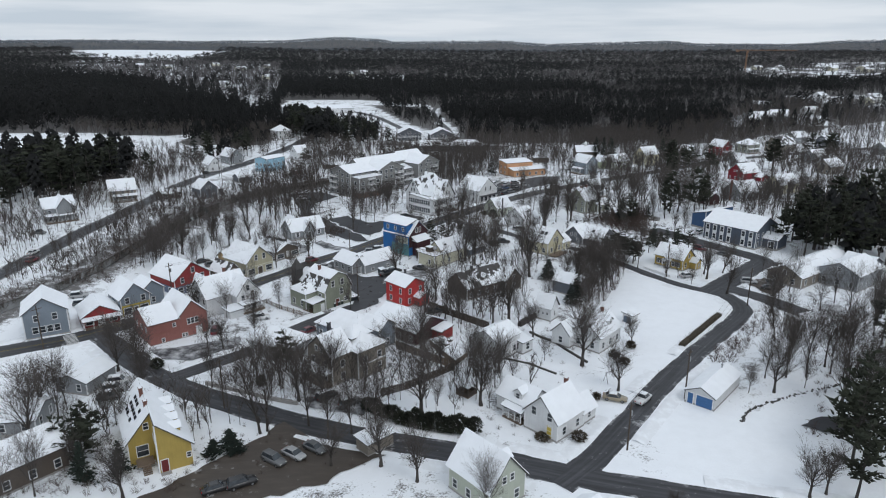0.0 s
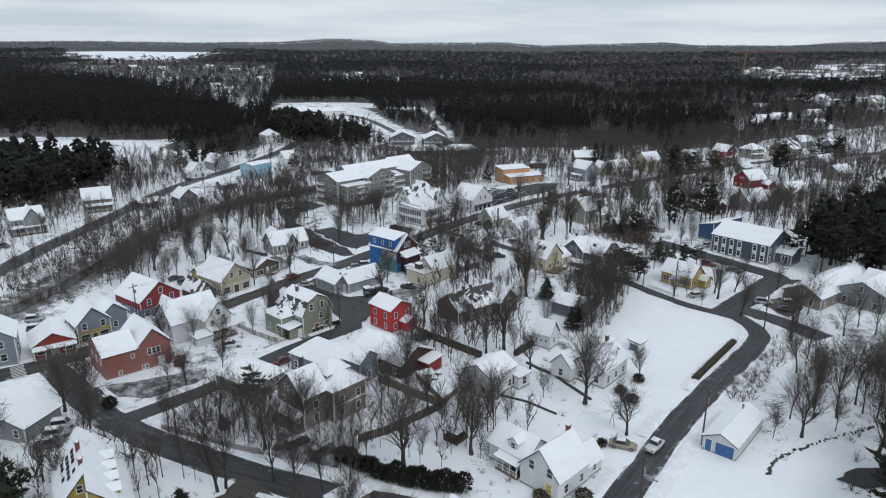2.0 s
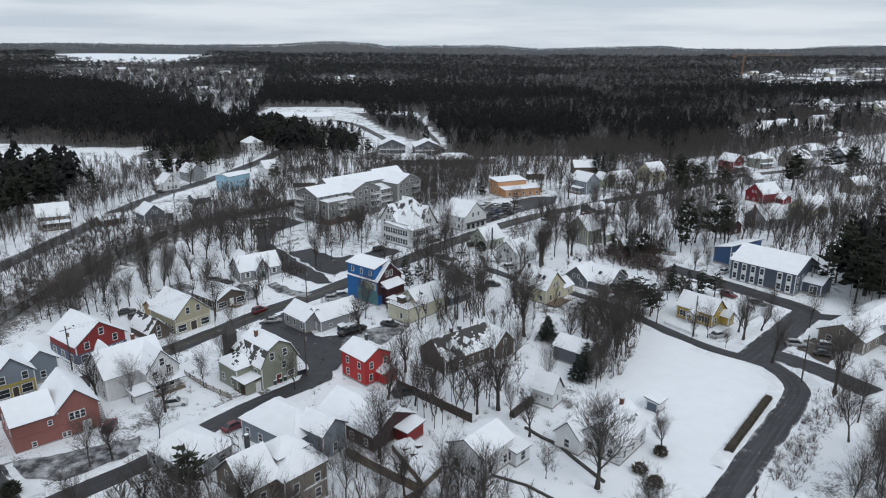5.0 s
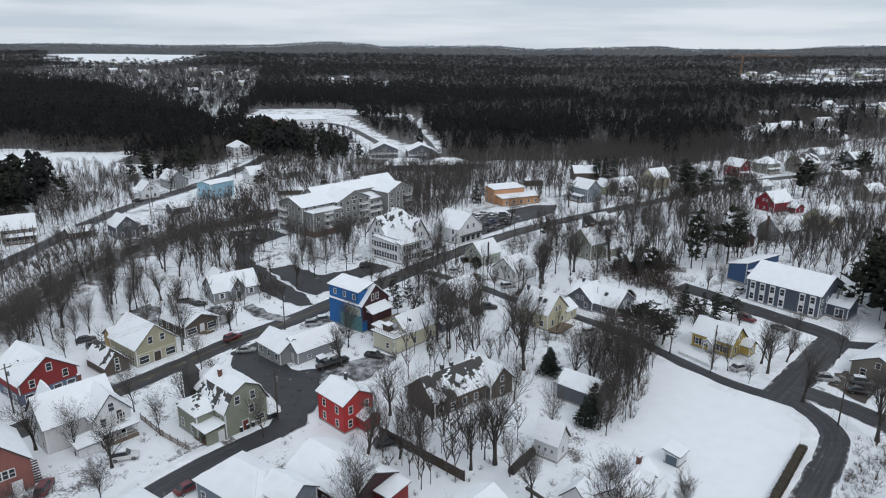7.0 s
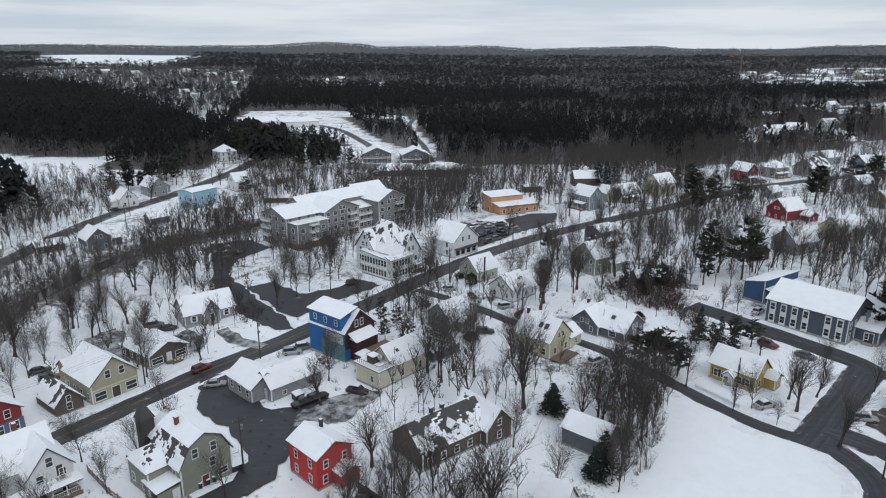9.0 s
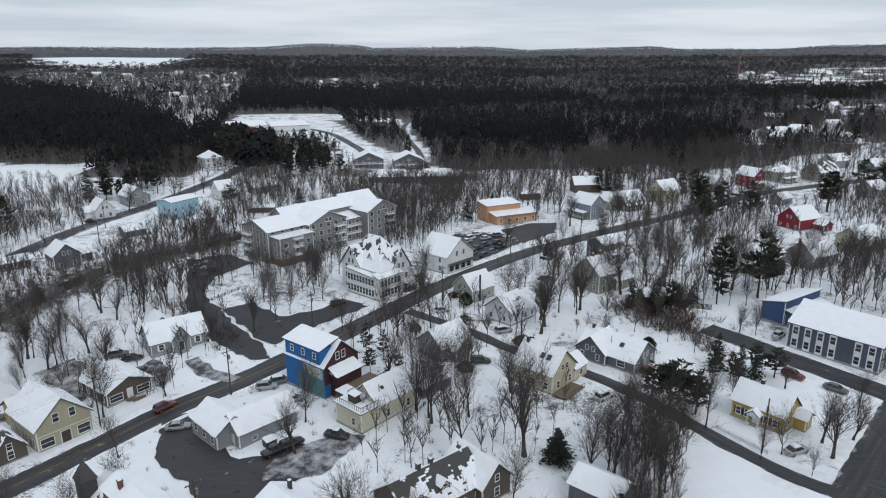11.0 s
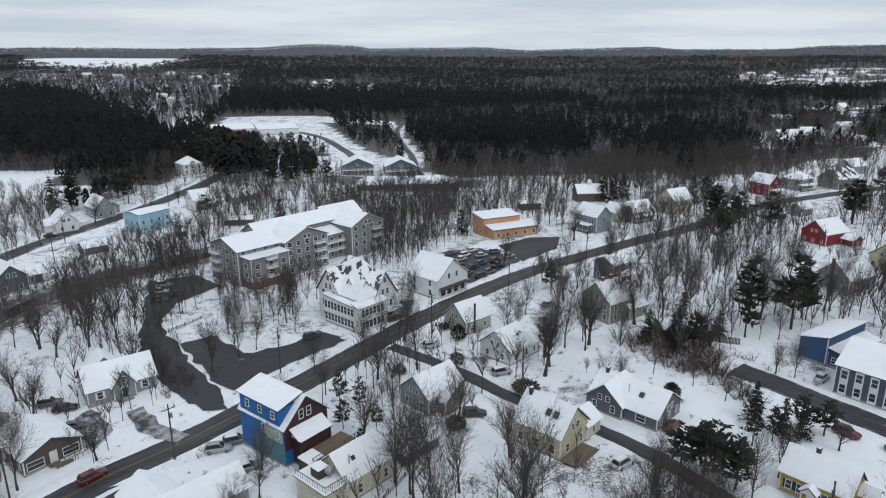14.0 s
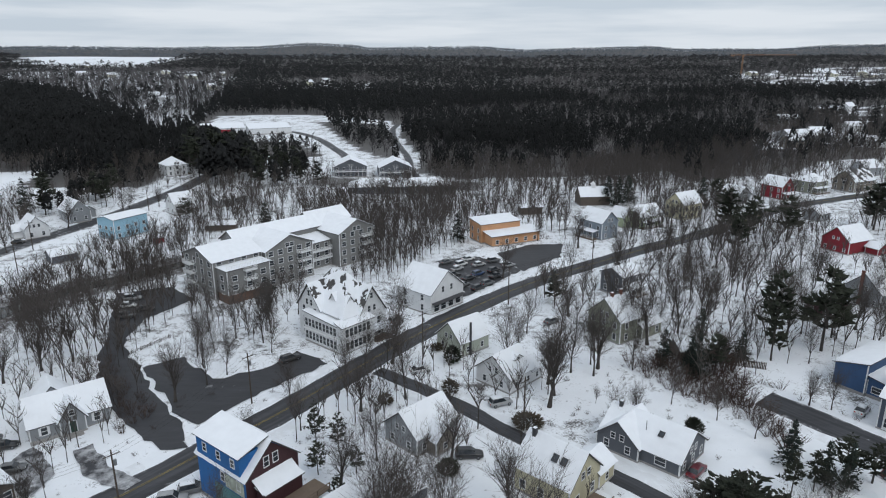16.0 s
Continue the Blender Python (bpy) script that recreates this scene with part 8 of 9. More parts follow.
def pine_template(seed, clumps, rim=5, low=0.34, small=1.0):
    """A unit pine of many crown clumps, each a ragged shallow cone, round a bare lower stem."""
    rng = random.Random(seed)
    v, f = [(0.05, 0, 0), (-0.05, 0.02, 0), (0, 0, 0.8)], [(0, 1, 2)]
    for k in range(clumps):
        t = (k + rng.uniform(0, 0.8)) / clumps
        z = low + (0.95 - low) * t
        r = math.sin(min(1.0, 0.34 + 0.62 * t) * 3.1) * rng.uniform(0.25, 0.75) + 0.05
        a = k * 2.4 + rng.uniform(-0.5, 0.5)
        cx, cy = math.cos(a) * r, math.sin(a) * r
        size = rng.uniform(0.30, 0.52) * (1.0 - 0.35 * t) * small
        o = len(v)
        v.append((cx, cy, z + rng.uniform(0.05, 0.10)))
        for i in range(rim):
            b = (i + rng.uniform(-0.3, 0.3)) / rim * 6.283
            q = size * rng.uniform(0.6, 1.25)
            v.append((cx + math.cos(b) * q, cy + math.sin(b) * q, z - rng.uniform(0.0, 0.07)))
        f.extend((o, o + 1 + i, o + 1 + (i + 1) % rim) for i in range(rim))
    return v, f


def bare_template(seed, n, thin=0.02, spread=1.0):
    """A unit leafless tree of slivers: a stem that forks into rising leaders with branches and sprays of twigs."""
    rng = random.Random(seed)
    v, f = [], []

    def sliver(a, b, w):
        s = (b - a).cross(Vector((rng.uniform(-1, 1), rng.uniform(-1, 1), 0.3))).normalized() * w
        o = len(v)
        v.extend([tuple(a - s), tuple(a + s), tuple(b)])
        f.append((o, o + 1, o + 2))

    fork = Vector((rng.uniform(-0.06, 0.06), rng.uniform(-0.06, 0.06), rng.uniform(0.28, 0.45)))
    for a in (0.0, 1.57):
        sd = Vector((math.cos(a), math.sin(a), 0)) * thin * 2.6
        o = len(v)
        v.extend([tuple(-sd), tuple(sd), tuple(fork + sd * 0.6), tuple(fork - sd * 0.6)])
        f.extend([(o, o + 1, o + 2), (o, o + 2, o + 3)])
    leaders = []
    for k in range(max(3, n // 4)):
        a = rng.uniform(0, 6.28)
        r = rng.uniform(0.06, 0.60) * spread
        top = Vector((math.cos(a) * r, math.sin(a) * r, rng.uniform(0.80, 1.0) - 0.16 * r))
        base = fork * rng.uniform(0.8, 1.0)
        leaders.append((base, top))
        sliver(base, top, thin * 1.7)
    for i in range(n):
        base, top = leaders[i % len(leaders)]
        p = base.lerp(top, rng.uniform(0.08, 0.85))
        a = rng.uniform(0, 6.28)
        r = rng.uniform(0.12, 0.36) * spread
        e = p + Vector((math.cos(a) * r, math.sin(a) * r, rng.uniform(0.10, 0.26)))
        sliver(p, e, thin)
        for _ in range(3):
            q = p.lerp(e, rng.uniform(0.3, 1.0))
            sliver(q, q + Vector(((e.x - p.x) * 0.3 + rng.uniform(-0.2, 0.2), (e.y - p.y) * 0.3 + rng.uniform(-0.2, 0.2), rng.uniform(0.04, 0.15))), thin * 0.6)
    return v, f


def brush_template(seed, stems, thin):
    """A unit bush: thin stems fanning up from the ground, with twigs."""
    rng = random.Random(seed)
    mb = Mesher()
    for _ in range(stems):
        a, r = rng.uniform(0, 6.28), rng.uniform(0.1, 1.0)
        p = Vector((math.cos(a) * r * 0.25, math.sin(a) * r * 0.25, 0))
        q = Vector((math.cos(a) * r, math.sin(a) * r, rng.uniform(0.55, 1.0) - 0.25 * r))
        twig(mb, rng, p, q, thin * 1.5)
        for _ in range(3):
            b = p.lerp(q, rng.uniform(0.35, 0.95))
            twig(mb, rng, b, b + Vector((rng.uniform(-0.35, 0.35), rng.uniform(-0.35, 0.35), rng.uniform(0.02, 0.25))), thin)
    return mb.v, mb.f


CONIFER_EDGE = [pine_template(s + 80, 34, 4, 0.26, 0.62) for s in range(6)]
CONIFER_NEAR = [pine_template(s, 14, 4) for s in range(6)]
CONIFER_MID = [pine_template(s + 20, 5, 5, 0.5) for s in range(4)]
CONIFER_FAR = [pine_template(s + 40, 2, 5, 0.6) for s in range(3)]
BARE_NEAR = [bare_template(s, 13, 0.022, 1.6) for s in range(5)]
BARE_MID = [bare_template(s + 9, 5, 0.05, 1.6) for s in range(3)]


def forest():
    rng = random.Random(5)
    border, near, mid, far, bare_n, bare_m = [], [], [], [], [], []
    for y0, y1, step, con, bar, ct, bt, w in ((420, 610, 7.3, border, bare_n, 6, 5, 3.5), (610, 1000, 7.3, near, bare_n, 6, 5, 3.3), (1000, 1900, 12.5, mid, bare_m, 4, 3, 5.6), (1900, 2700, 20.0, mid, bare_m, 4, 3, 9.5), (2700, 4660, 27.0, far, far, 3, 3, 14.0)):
        y = y0
        while y < y1:
            lim = 0.74 * y + 60
            x = -lim
            while x < lim:
                px, py = x + rng.uniform(-0.5, 0.5) * step, y + rng.uniform(-0.5, 0.5) * step
                x += step
                k = wooded(px, py)
                if not k or (py >= 760 and on_road(px, py, 2.5)) or (py < 760 and not free_spot(px, py, 2.5)):
                    continue
                z = land(px, py) - 0.4
                if k == 2 and rng.random() < 0.86:
                    h = rng.uniform(9, 14.5)
                    bar.append((rng.randrange(bt), px, py, z, w * rng.uniform(0.9, 1.5), h, rng.uniform(0, 6.28)))
                else:
                    h = rng.gauss(15.0, 2.6) if rng.random() < 0.85 else rng.uniform(7, 12)
                    if inside(px, py, PINE_HILL):
                        h += 1.5
                    h = max(7.0, min(22.0, h))
                    if inside(px, py, LOW_PINES):
                        h = rng.uniform(6, 10)
                    elif -178 < px < -30 and 590 > py and px > -135:
                        h *= 0.55
                    con.append((rng.randrange(ct), px, py, z, w * rng.uniform(0.8, 1.3) * (h / 15) ** 0.5, h, rng.uniform(0, 6.28)))
            y += step
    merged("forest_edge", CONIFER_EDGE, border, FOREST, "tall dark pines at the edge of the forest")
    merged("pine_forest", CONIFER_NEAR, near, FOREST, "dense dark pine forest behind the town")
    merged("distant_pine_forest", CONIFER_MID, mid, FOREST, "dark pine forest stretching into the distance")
    # the farthest trees carry the haze tint in their material
    merged("hill_forest", CONIFER_FAR, far, HILL_WOODS_HAZED, "dark wooded hills on the horizon")
    merged("bare_woods", BARE_NEAR, bare_n, TWIG_GREY, "leafless grey woods among the pines")
    merged("distant_bare_woods", BARE_MID, bare_m, TWIG_GREY, "leafless grey woods far off")


forest()


def pine_stands():
    rng = random.Random(21)
    rows = []
    for poly, n, h0, h1 in (([(-250, 300), (-168, 268), (-156, 300), (-160, 340), (-185, 385), (-250, 400)], 110, 14, 21),
                            ([(116, 194), (150, 190), (178, 240), (150, 248), (122, 228)], 36, 12, 19),
                            ([(-98, 440), (-80, 432), (-80, 500), (-118, 530), (-124, 486), (-98, 472)], 60, 15, 20),
                            ([(-80, 432), (-44, 432), (-44, 486), (-80, 500)], 36, 9, 14),
                            ([(-142, 390), (-130, 396), (-126, 420), (-142, 420)], 10, 8, 13)):
        for x, y in scatter(poly, n, rng, 2.0):
            h = rng.uniform(h0, h1)
            rows.append((rng.randrange(4), x, y, land(x, y) - 0.3, h * rng.uniform(0.20, 0.30), h, rng.uniform(0, 6.28)))
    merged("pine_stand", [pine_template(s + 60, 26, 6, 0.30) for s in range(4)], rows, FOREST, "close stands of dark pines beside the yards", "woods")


pine_stands()


def town_woods():
    """Thickets and bare woods too thick to count, between and behind the houses."""
    rng = random.Random(9)
    rows, brush = [], []
    areas = [
        ([(36, 160), (43, 164), (50, 180), (60, 196), (54, 201), (44, 188), (36, 174)], 22, 8, 13),
        ([(-2, 106), (16, 112), (20, 126), (8, 132), (-8, 126), (-12, 116)], 22, 7, 12),
        ([(-60, 96), (-30, 100), (-26, 116), (-50, 116), (-64, 106)], 30, 7, 12),
        ([(-48, 110), (-12, 102), (-8, 116), (-30, 132), (-44, 128)], 26, 7, 12),
        ([(-14, 146), (8, 144), (24, 160), (10, 164), (-4, 158)], 24, 8, 13),
        ([(-8, 178), (32, 188), (40, 210), (6, 206)], 24, 8, 14),
        ([(-10, 226), (20, 218), (40, 240), (20, 258), (0, 246)], 30, 8, 14),
        ([(-94, 295), (-90, 336), (-60, 312), (-49, 287), (-50, 256), (-52, 246), (-74, 257)], 130, 9, 15),
        ([(-190, 385), (-159, 390), (-138, 385), (-131, 355), (-118, 321), (-127, 296), (-150, 315), (-180, 350)], 130, 8, 12),
        ([(-98, 430), (-38, 447), (-16, 402), (-17, 362), (-66, 354)], 150, 8, 14),
        ([(-8, 369), (23, 431), (93, 483), (203, 498), (111, 428), (78, 407), (63, 346), (46, 372), (21, 368), (11, 324), (-3, 310)], 360, 10, 16),
        ([(-60, 400), (23, 431), (93, 483), (60, 505), (20, 520), (16, 480), (-10, 430)], 200, 9, 15),
        ([(34, 279), (61, 329), (87, 342), (119, 339), (123, 314), (97, 255), (72, 242), (65, 267), (52, 259)], 50, 10, 16),
        ([(86, 404), (150, 398), (160, 440), (215, 505), (110, 500)], 300, 9, 15),
        ([(150, 392), (210, 425), (330, 470), (420, 700), (360, 760), (240, 600), (160, 505)], 900, 9, 16),
        ([(210, 250), (330, 300), (420, 560), (330, 470), (210, 425), (190, 380), (195, 300)], 420, 9, 16),
        ([(150, 240), (200, 240), (250, 300), (250, 400), (210, 390), (160, 350), (150, 300)], 240, 9, 16),
        ([(100, 90), (190, 90), (230, 240), (150, 240), (134, 196), (124, 150)], 150, 11, 16),
        ([(-112, 195), (-96, 200), (-92, 262), (-74, 300), (-50, 326), (-60, 345), (-98, 322), (-112, 285), (-126, 240)], 130, 6, 13),
        ([(-128, 180), (-112, 180), (-108, 240), (-112, 300), (-124, 300), (-128, 240)], 90, 6, 13),
        ([(-185, 300), (-138, 306), (-134, 340), (-142, 400), (-190, 400)], 110, 7, 11),
        ([(-270, 190), (-160, 200), (-160, 240), (-200, 260), (-280, 420)], 320, 9, 16),
        ([(-98, 330), (-66, 330), (-50, 400), (-74, 430), (-86, 420), (-80, 370)], 110, 8, 14),
        ([(-270, 468), (-100, 462), (-100, 496), (-270, 498)], 240, 9, 14),
        ([(-120, 430), (-30, 432), (-34, 500), (-110, 515)], 120, 7, 11),
        ([(62, 236), (96, 250), (142, 268), (146, 322), (106, 330), (82, 304), (62, 290)], 70, 9, 16),
        ([(80, 330), (150, 330), (170, 390), (120, 400), (90, 372)], 150, 9, 15),
        ([(-72, 196), (-44, 205), (-40, 250), (-64, 250)], 26, 8, 13),
        ([(-37, 396), (-32, 405), (-4, 428), (27, 432), (34, 373), (16, 357), (4, 343), (-6, 324), (-14, 337), (-28, 359)], 300, 9, 14),
        ([(-52, 300), (-37, 309), (-22, 319), (-18, 283), (-22, 269), (-25, 263), (-33, 273), (-45, 284)], 40, 7, 12),
        ([(-200, 384), (-150, 388), (-118, 398), (-112, 424), (-150, 424), (-205, 420)], 90, 8, 12),
        ([(-152, 426), (-108, 426), (-118, 450), (-122, 490), (-152, 490)], 110, 8, 13),
        ([(112, 240), (150, 232), (185, 255), (190, 290), (165, 300), (125, 275)], 150, 9, 15),
        ([(-168, 200), (-138, 200), (-138, 330), (-168, 290)], 130, 8, 13),
        ([(-12, 300), (-4, 324), (10, 346), (30, 348), (18, 334), (4, 308)], 60, 8, 13),
        ([(89, 463), (143, 480), (203, 498), (233, 566), (165, 545), (97, 503)], 260, 10, 15),
        ([(-240, 300), (-165, 270), (-150, 320), (-165, 360), (-190, 400), (-240, 410)], 130, 9, 14),
    ]
    for poly, n, h0, h1 in areas:
        for x, y in scatter(poly, int(n * 1.5), rng, 1.2):
            h = rng.uniform(h0, h1) * 0.88
            rows.append((rng.randrange(6), x, y, land(x, y) - 0.2, h * rng.uniform(0.18, 0.29), h, rng.uniform(0, 6.28)))
    merged("bare_thicket", [bare_template(s + 70, 20, 0.0150, 1.5) for s in range(6)], rows, TWIG, "leafless trees crowding between the yards", "woods")
    for poly, n in (([(-112, 180), (-98, 182), (-92, 262), (-76, 300), (-52, 326), (-58, 340), (-96, 318), (-112, 285)], 420),
                    ([(-130, 150), (-116, 150), (-112, 240), (-116, 300), (-128, 300)], 260),
                    ([(66, 150), (72, 142), (88, 150), (82, 158)], 40), ([(57, 131), (66, 141), (72, 140), (60, 126)], 40),
                    ([(-16, 342), (60, 352), (60, 400), (-30, 420)], 160), ([(66, 238), (72, 234), (92, 226), (84, 240), (60, 262)], 90),
                    ([(64, 100), (112, 92), (126, 150), (96, 164)], 160)):
        for x, y in scatter(poly, n, rng, 0.8):
            h = rng.uniform(1.2, 3.2)
            brush.append((rng.randrange(4), x, y, land(x, y) - 0.2, h * rng.uniform(0.45, 0.8), h, rng.uniform(0, 6.28)))
    for x, y in scatter([(56, 254), (61, 241), (67, 235), (72, 227), (74, 220), (76, 225), (76, 234), (77, 247), (82, 263), (72, 253)], 380, rng, 0.3):
        h = rng.uniform(2.2, 5.6)
        brush.append((4 + rng.randrange(2), x, y, land(x, y) - 0.1, h * rng.uniform(0.5, 0.8), h, rng.uniform(0, 6.28)))
    for x, y in scatter([(-66, 84), (-40, 85), (-37, 97), (-44, 88), (-54, 92), (-57, 100), (-64, 98)], 110, rng, 0.6):
        h = rng.uniform(0.9, 2.6)
        brush.append((4 + rng.randrange(2), x, y, land(x, y) - 0.1, h * rng.uniform(0.5, 0.8), h, rng.uniform(0, 6.28)))
    for x, y in scatter([(-56, 262), (-44, 246), (-36, 238), (-40, 232), (-52, 244), (-62, 258)], 60, rng, 0.3):
        h = rng.uniform(1.5, 4.0)
        brush.append((4 + rng.randrange(2), x, y, land(x, y) - 0.1, h * rng.uniform(0.4, 0.6), h, rng.uniform(0, 6.28)))
    yard = [(-64, 90), (-30, 84), (20, 100), (36, 118), (30, 150), (56, 195), (70, 250), (10, 260), (-40, 240), (-46, 196), (-60, 160)]
    for x, y in scatter([(35, 160), (43, 163), (50, 178), (61, 196), (58, 203), (50, 200), (42, 186), (36, 174)], 55, rng, 0.2):
        h = rng.uniform(2.0, 6.0)
        brush.append((4 + rng.randrange(2), x, y, land(x, y) - 0.1, h * rng.uniform(0.25, 0.42), h, rng.uniform(0, 6.28)))
    for x, y in scatter([(57, 130), (66, 141), (74, 152), (78, 150), (66, 132)], 40, rng, 0.4):
        h = rng.uniform(0.8, 2.4)
        brush.append((4 + rng.randrange(2), x, y, land(x, y) - 0.1, h * rng.uniform(0.4, 0.7), h, rng.uniform(0, 6.28)))
    for x, y in scatter(yard, 760, rng, 0.8):
        if litter(x, y) > 0.01:
            h = rng.uniform(0.3, 1.5)
            brush.append((rng.randrange(6), x, y, land(x, y) - 0.1, h * rng.uniform(0.5, 0.9), h, rng.uniform(0, 6.28)))
    merged("brush", [brush_template(s + 90, 16, 0.016) for s in range(4)] + [brush_template(s + 95, 24, 0.012) for s in range(2)], brush, TWIG_RED, "reddish brown leafless brush along the brook and in gardens", "brush")


town_woods()


# ---- cars ----
def loft(mb, rings, close=True):
    n = len(rings[0])
    fs = []
    for k in range(len(rings) - 1):
        for i in range(n):
            fs.append((k * n + i, k * n + (i + 1) % n, (k + 1) * n + (i + 1) % n, (k + 1) * n + i))
    if close:
        fs += [tuple(range(n))[::-1], tuple(range((len(rings) - 1) * n, len(rings) * n))]
    mb.add([p for r in rings for p in r], fs)


def car_paint(name, c):
    key = "car_paint_" + name
    if key not in MATS:
        m, t, b = shader(key, 0.32, 0.0, 0.5)
        b.inputs["Coat Weight"].default_value = 0.6
        t.links.new(ramp(t, add_noise(t, 0.9, 4), [(0.35, vary(c, 0.85)), (0.7, vary(c, 1.1))]), b.inputs["Base Color"])
        MATS[key] = m
    return MATS[key]


PAINTS = {"white": (0.62, 0.63, 0.64), "silver": (0.34, 0.35, 0.36), "black": (0.018, 0.018, 0.02), "grey": (0.11, 0.115, 0.12), "red": (0.13, 0.010, 0.02), "tan": (0.28, 0.24, 0.17), "blue": (0.03, 0.06, 0.14), "green": (0.03, 0.06, 0.045)}
LAMP_W = plain("headlight_glass", (0.6, 0.6, 0.58), 0.15)
LAMP_R = plain("taillight_glass", (0.35, 0.01, 0.01), 0.2)


def car(x, y, rot, colour, kind="sedan", snow=False):
    words = {"sedan": "sedan", "suv": "estate car", "pickup": "pickup truck", "van": "van"}[kind]
    h = thing("car", "%s %s parked on %s" % (colour, words, "snowy ground" + (" with snow on its roof" if snow else "")), "car", Matrix.Translation((x, y, land(x, y) + 0.09)) @ Matrix.Rotation(radians(rot), 4, "Z"), "cars of the town")
    paint_ = car_paint(colour, PAINTS[colour])
    key = (kind, colour)
    if key not in CACHE:
        hi = {"sedan": 0.92, "suv": 1.02, "pickup": 1.05, "van": 1.05}[kind]
        b = Mesher()
        rings = []
        for px, z0, z1, w in ((-2.3, 0.42, hi * 0.82, 0.70), (-2.18, 0.26, hi * 0.97, 0.84), (-1.3, 0.20, hi, 0.90), (0.9, 0.20, hi, 0.90), (1.75, 0.24, hi * 0.9, 0.86), (2.2, 0.30, hi * 0.76, 0.76), (2.32, 0.40, hi * 0.62, 0.62)):
            rings.append([(px, -w * 0.92, z0), (px, -w, z0 + 0.2), (px, -w, z1 - 0.12), (px, -w * 0.86, z1), (px, w * 0.86, z1), (px, w, z1 - 0.12), (px, w, z0 + 0.2), (px, w * 0.92, z0)])
        loft(b, rings)
        g = Mesher()
        x0, x1, x2, x3, top = {"sedan": (-1.75, -1.1, 0.35, 1.05, 1.42), "suv": (-2.15, -1.85, 0.3, 1.0, 1.66), "pickup": (-0.75, -0.6, 0.55, 1.15, 1.72), "van": (-2.15, -2.0, 0.7, 1.3, 1.85)}[kind]
        lo, up = [(x0, -0.80, hi - 0.02), (x3, -0.78, hi - 0.02), (x3, 0.78, hi - 0.02), (x0, 0.80, hi - 0.02)], [(x1, -0.64, top), (x2, -0.62, top), (x2, 0.62, top), (x1, 0.64, top)]
        g.add(lo + up, [(0, 1, 5, 4), (1, 2, 6, 5), (2, 3, 7, 6), (3, 0, 4, 7), (4, 5, 6, 7)])
        r = Mesher()
        r.add([(x1 - 0.05, -0.66, top - 0.02), (x2 + 0.05, -0.64, top - 0.02), (x2 + 0.05, 0.64, top - 0.02), (x1 - 0.05, 0.66, top - 0.02), (x1 + 0.1, -0.5, top + 0.07), (x2 - 0.1, -0.48, top + 0.07), (x2 - 0.1, 0.48, top + 0.07), (x1 + 0.1, 0.5, top + 0.07)], [(0, 1, 5, 4), (1, 2, 6, 5), (2, 3, 7, 6), (3, 0, 4, 7), (4, 5, 6, 7), (3, 2, 1, 0)])
        for (ax, ay), k in (((x1 - 0.05, -0.66), 0), ((x2 + 0.05, -0.64), 1), ((x2 + 0.05, 0.64), 2), ((x1 - 0.05, 0.66), 3)):
            bx, by = (x0 - 0.03 if k in (0, 3) else x3 + 0.03), (0.83 if ay > 0 else -0.83)
            o, sx = len(r.v), (0.10 if k in (0, 3) else -0.10)
            r.v.extend([(ax + sx, ay, top - 0.02), (bx, by, hi - 0.02), (bx + sx, by, hi - 0.02)])
            r.f.append((k, o + 1, o + 2, o))
        sn = Mesher()
        sn.sheet((x1, -0.6, top + 0.07), (x2, -0.6, top + 0.07), (x2, 0.6, top + 0.07), (x1, 0.6, top + 0.07), 0.14, 2.2, step=0.4)
        CACHE[key] = (b.mesh("body", paint_, True), g.mesh("glass", GLASS), r.mesh("roof", paint_), sn.mesh("snow_cover", SNOW, True), top)
    b, g, r, sn, top = CACHE[key]
    part("body", b, None, h)
    part("glass", g, None, h)
    ro = part("roof", r, None, h)
    if snow:
        part("snow_cover", sn, None, ro, "fresh snow")
    if "wheel" not in CACHE:
        t, m, l = Mesher(), Mesher(), Mesher()
        t.rod((0, -0.11, 0), (0, 0.11, 0), 0.33, 0.33, 14, True)
        m.rod((0, -0.118, 0), (0, 0.118, 0), 0.2, 0.2, 8, True)
        l.box(0, 0, -0.07, 0.06, 0.34, 0.14)
        CACHE["wheel"] = (t.mesh("tyre", RUBBER), m.mesh("rim", METAL), l.mesh("headlight", LAMP_W))
        l2 = Mesher()
        l2.box(0, 0, -0.08, 0.06, 0.26, 0.2)
        CACHE["tail"] = l2.mesh("taillight", LAMP_R)
    t, m, l = CACHE["wheel"]
    for px in (-1.42, 1.42):
        for s in (-1, 1):
            w = part("wheel", t, None, h, m=Matrix.Translation((px, s * 0.80, 0.33)))
            part("rim", m, None, w)
    for s in (-1, 1):
        part("headlight", l, None, h, m=Matrix.Translation((2.24, s * 0.52, 0.66)))
        part("taillight", CACHE["tail"], None, h, m=Matrix.Translation((-2.28, s * 0.55, 0.74)))


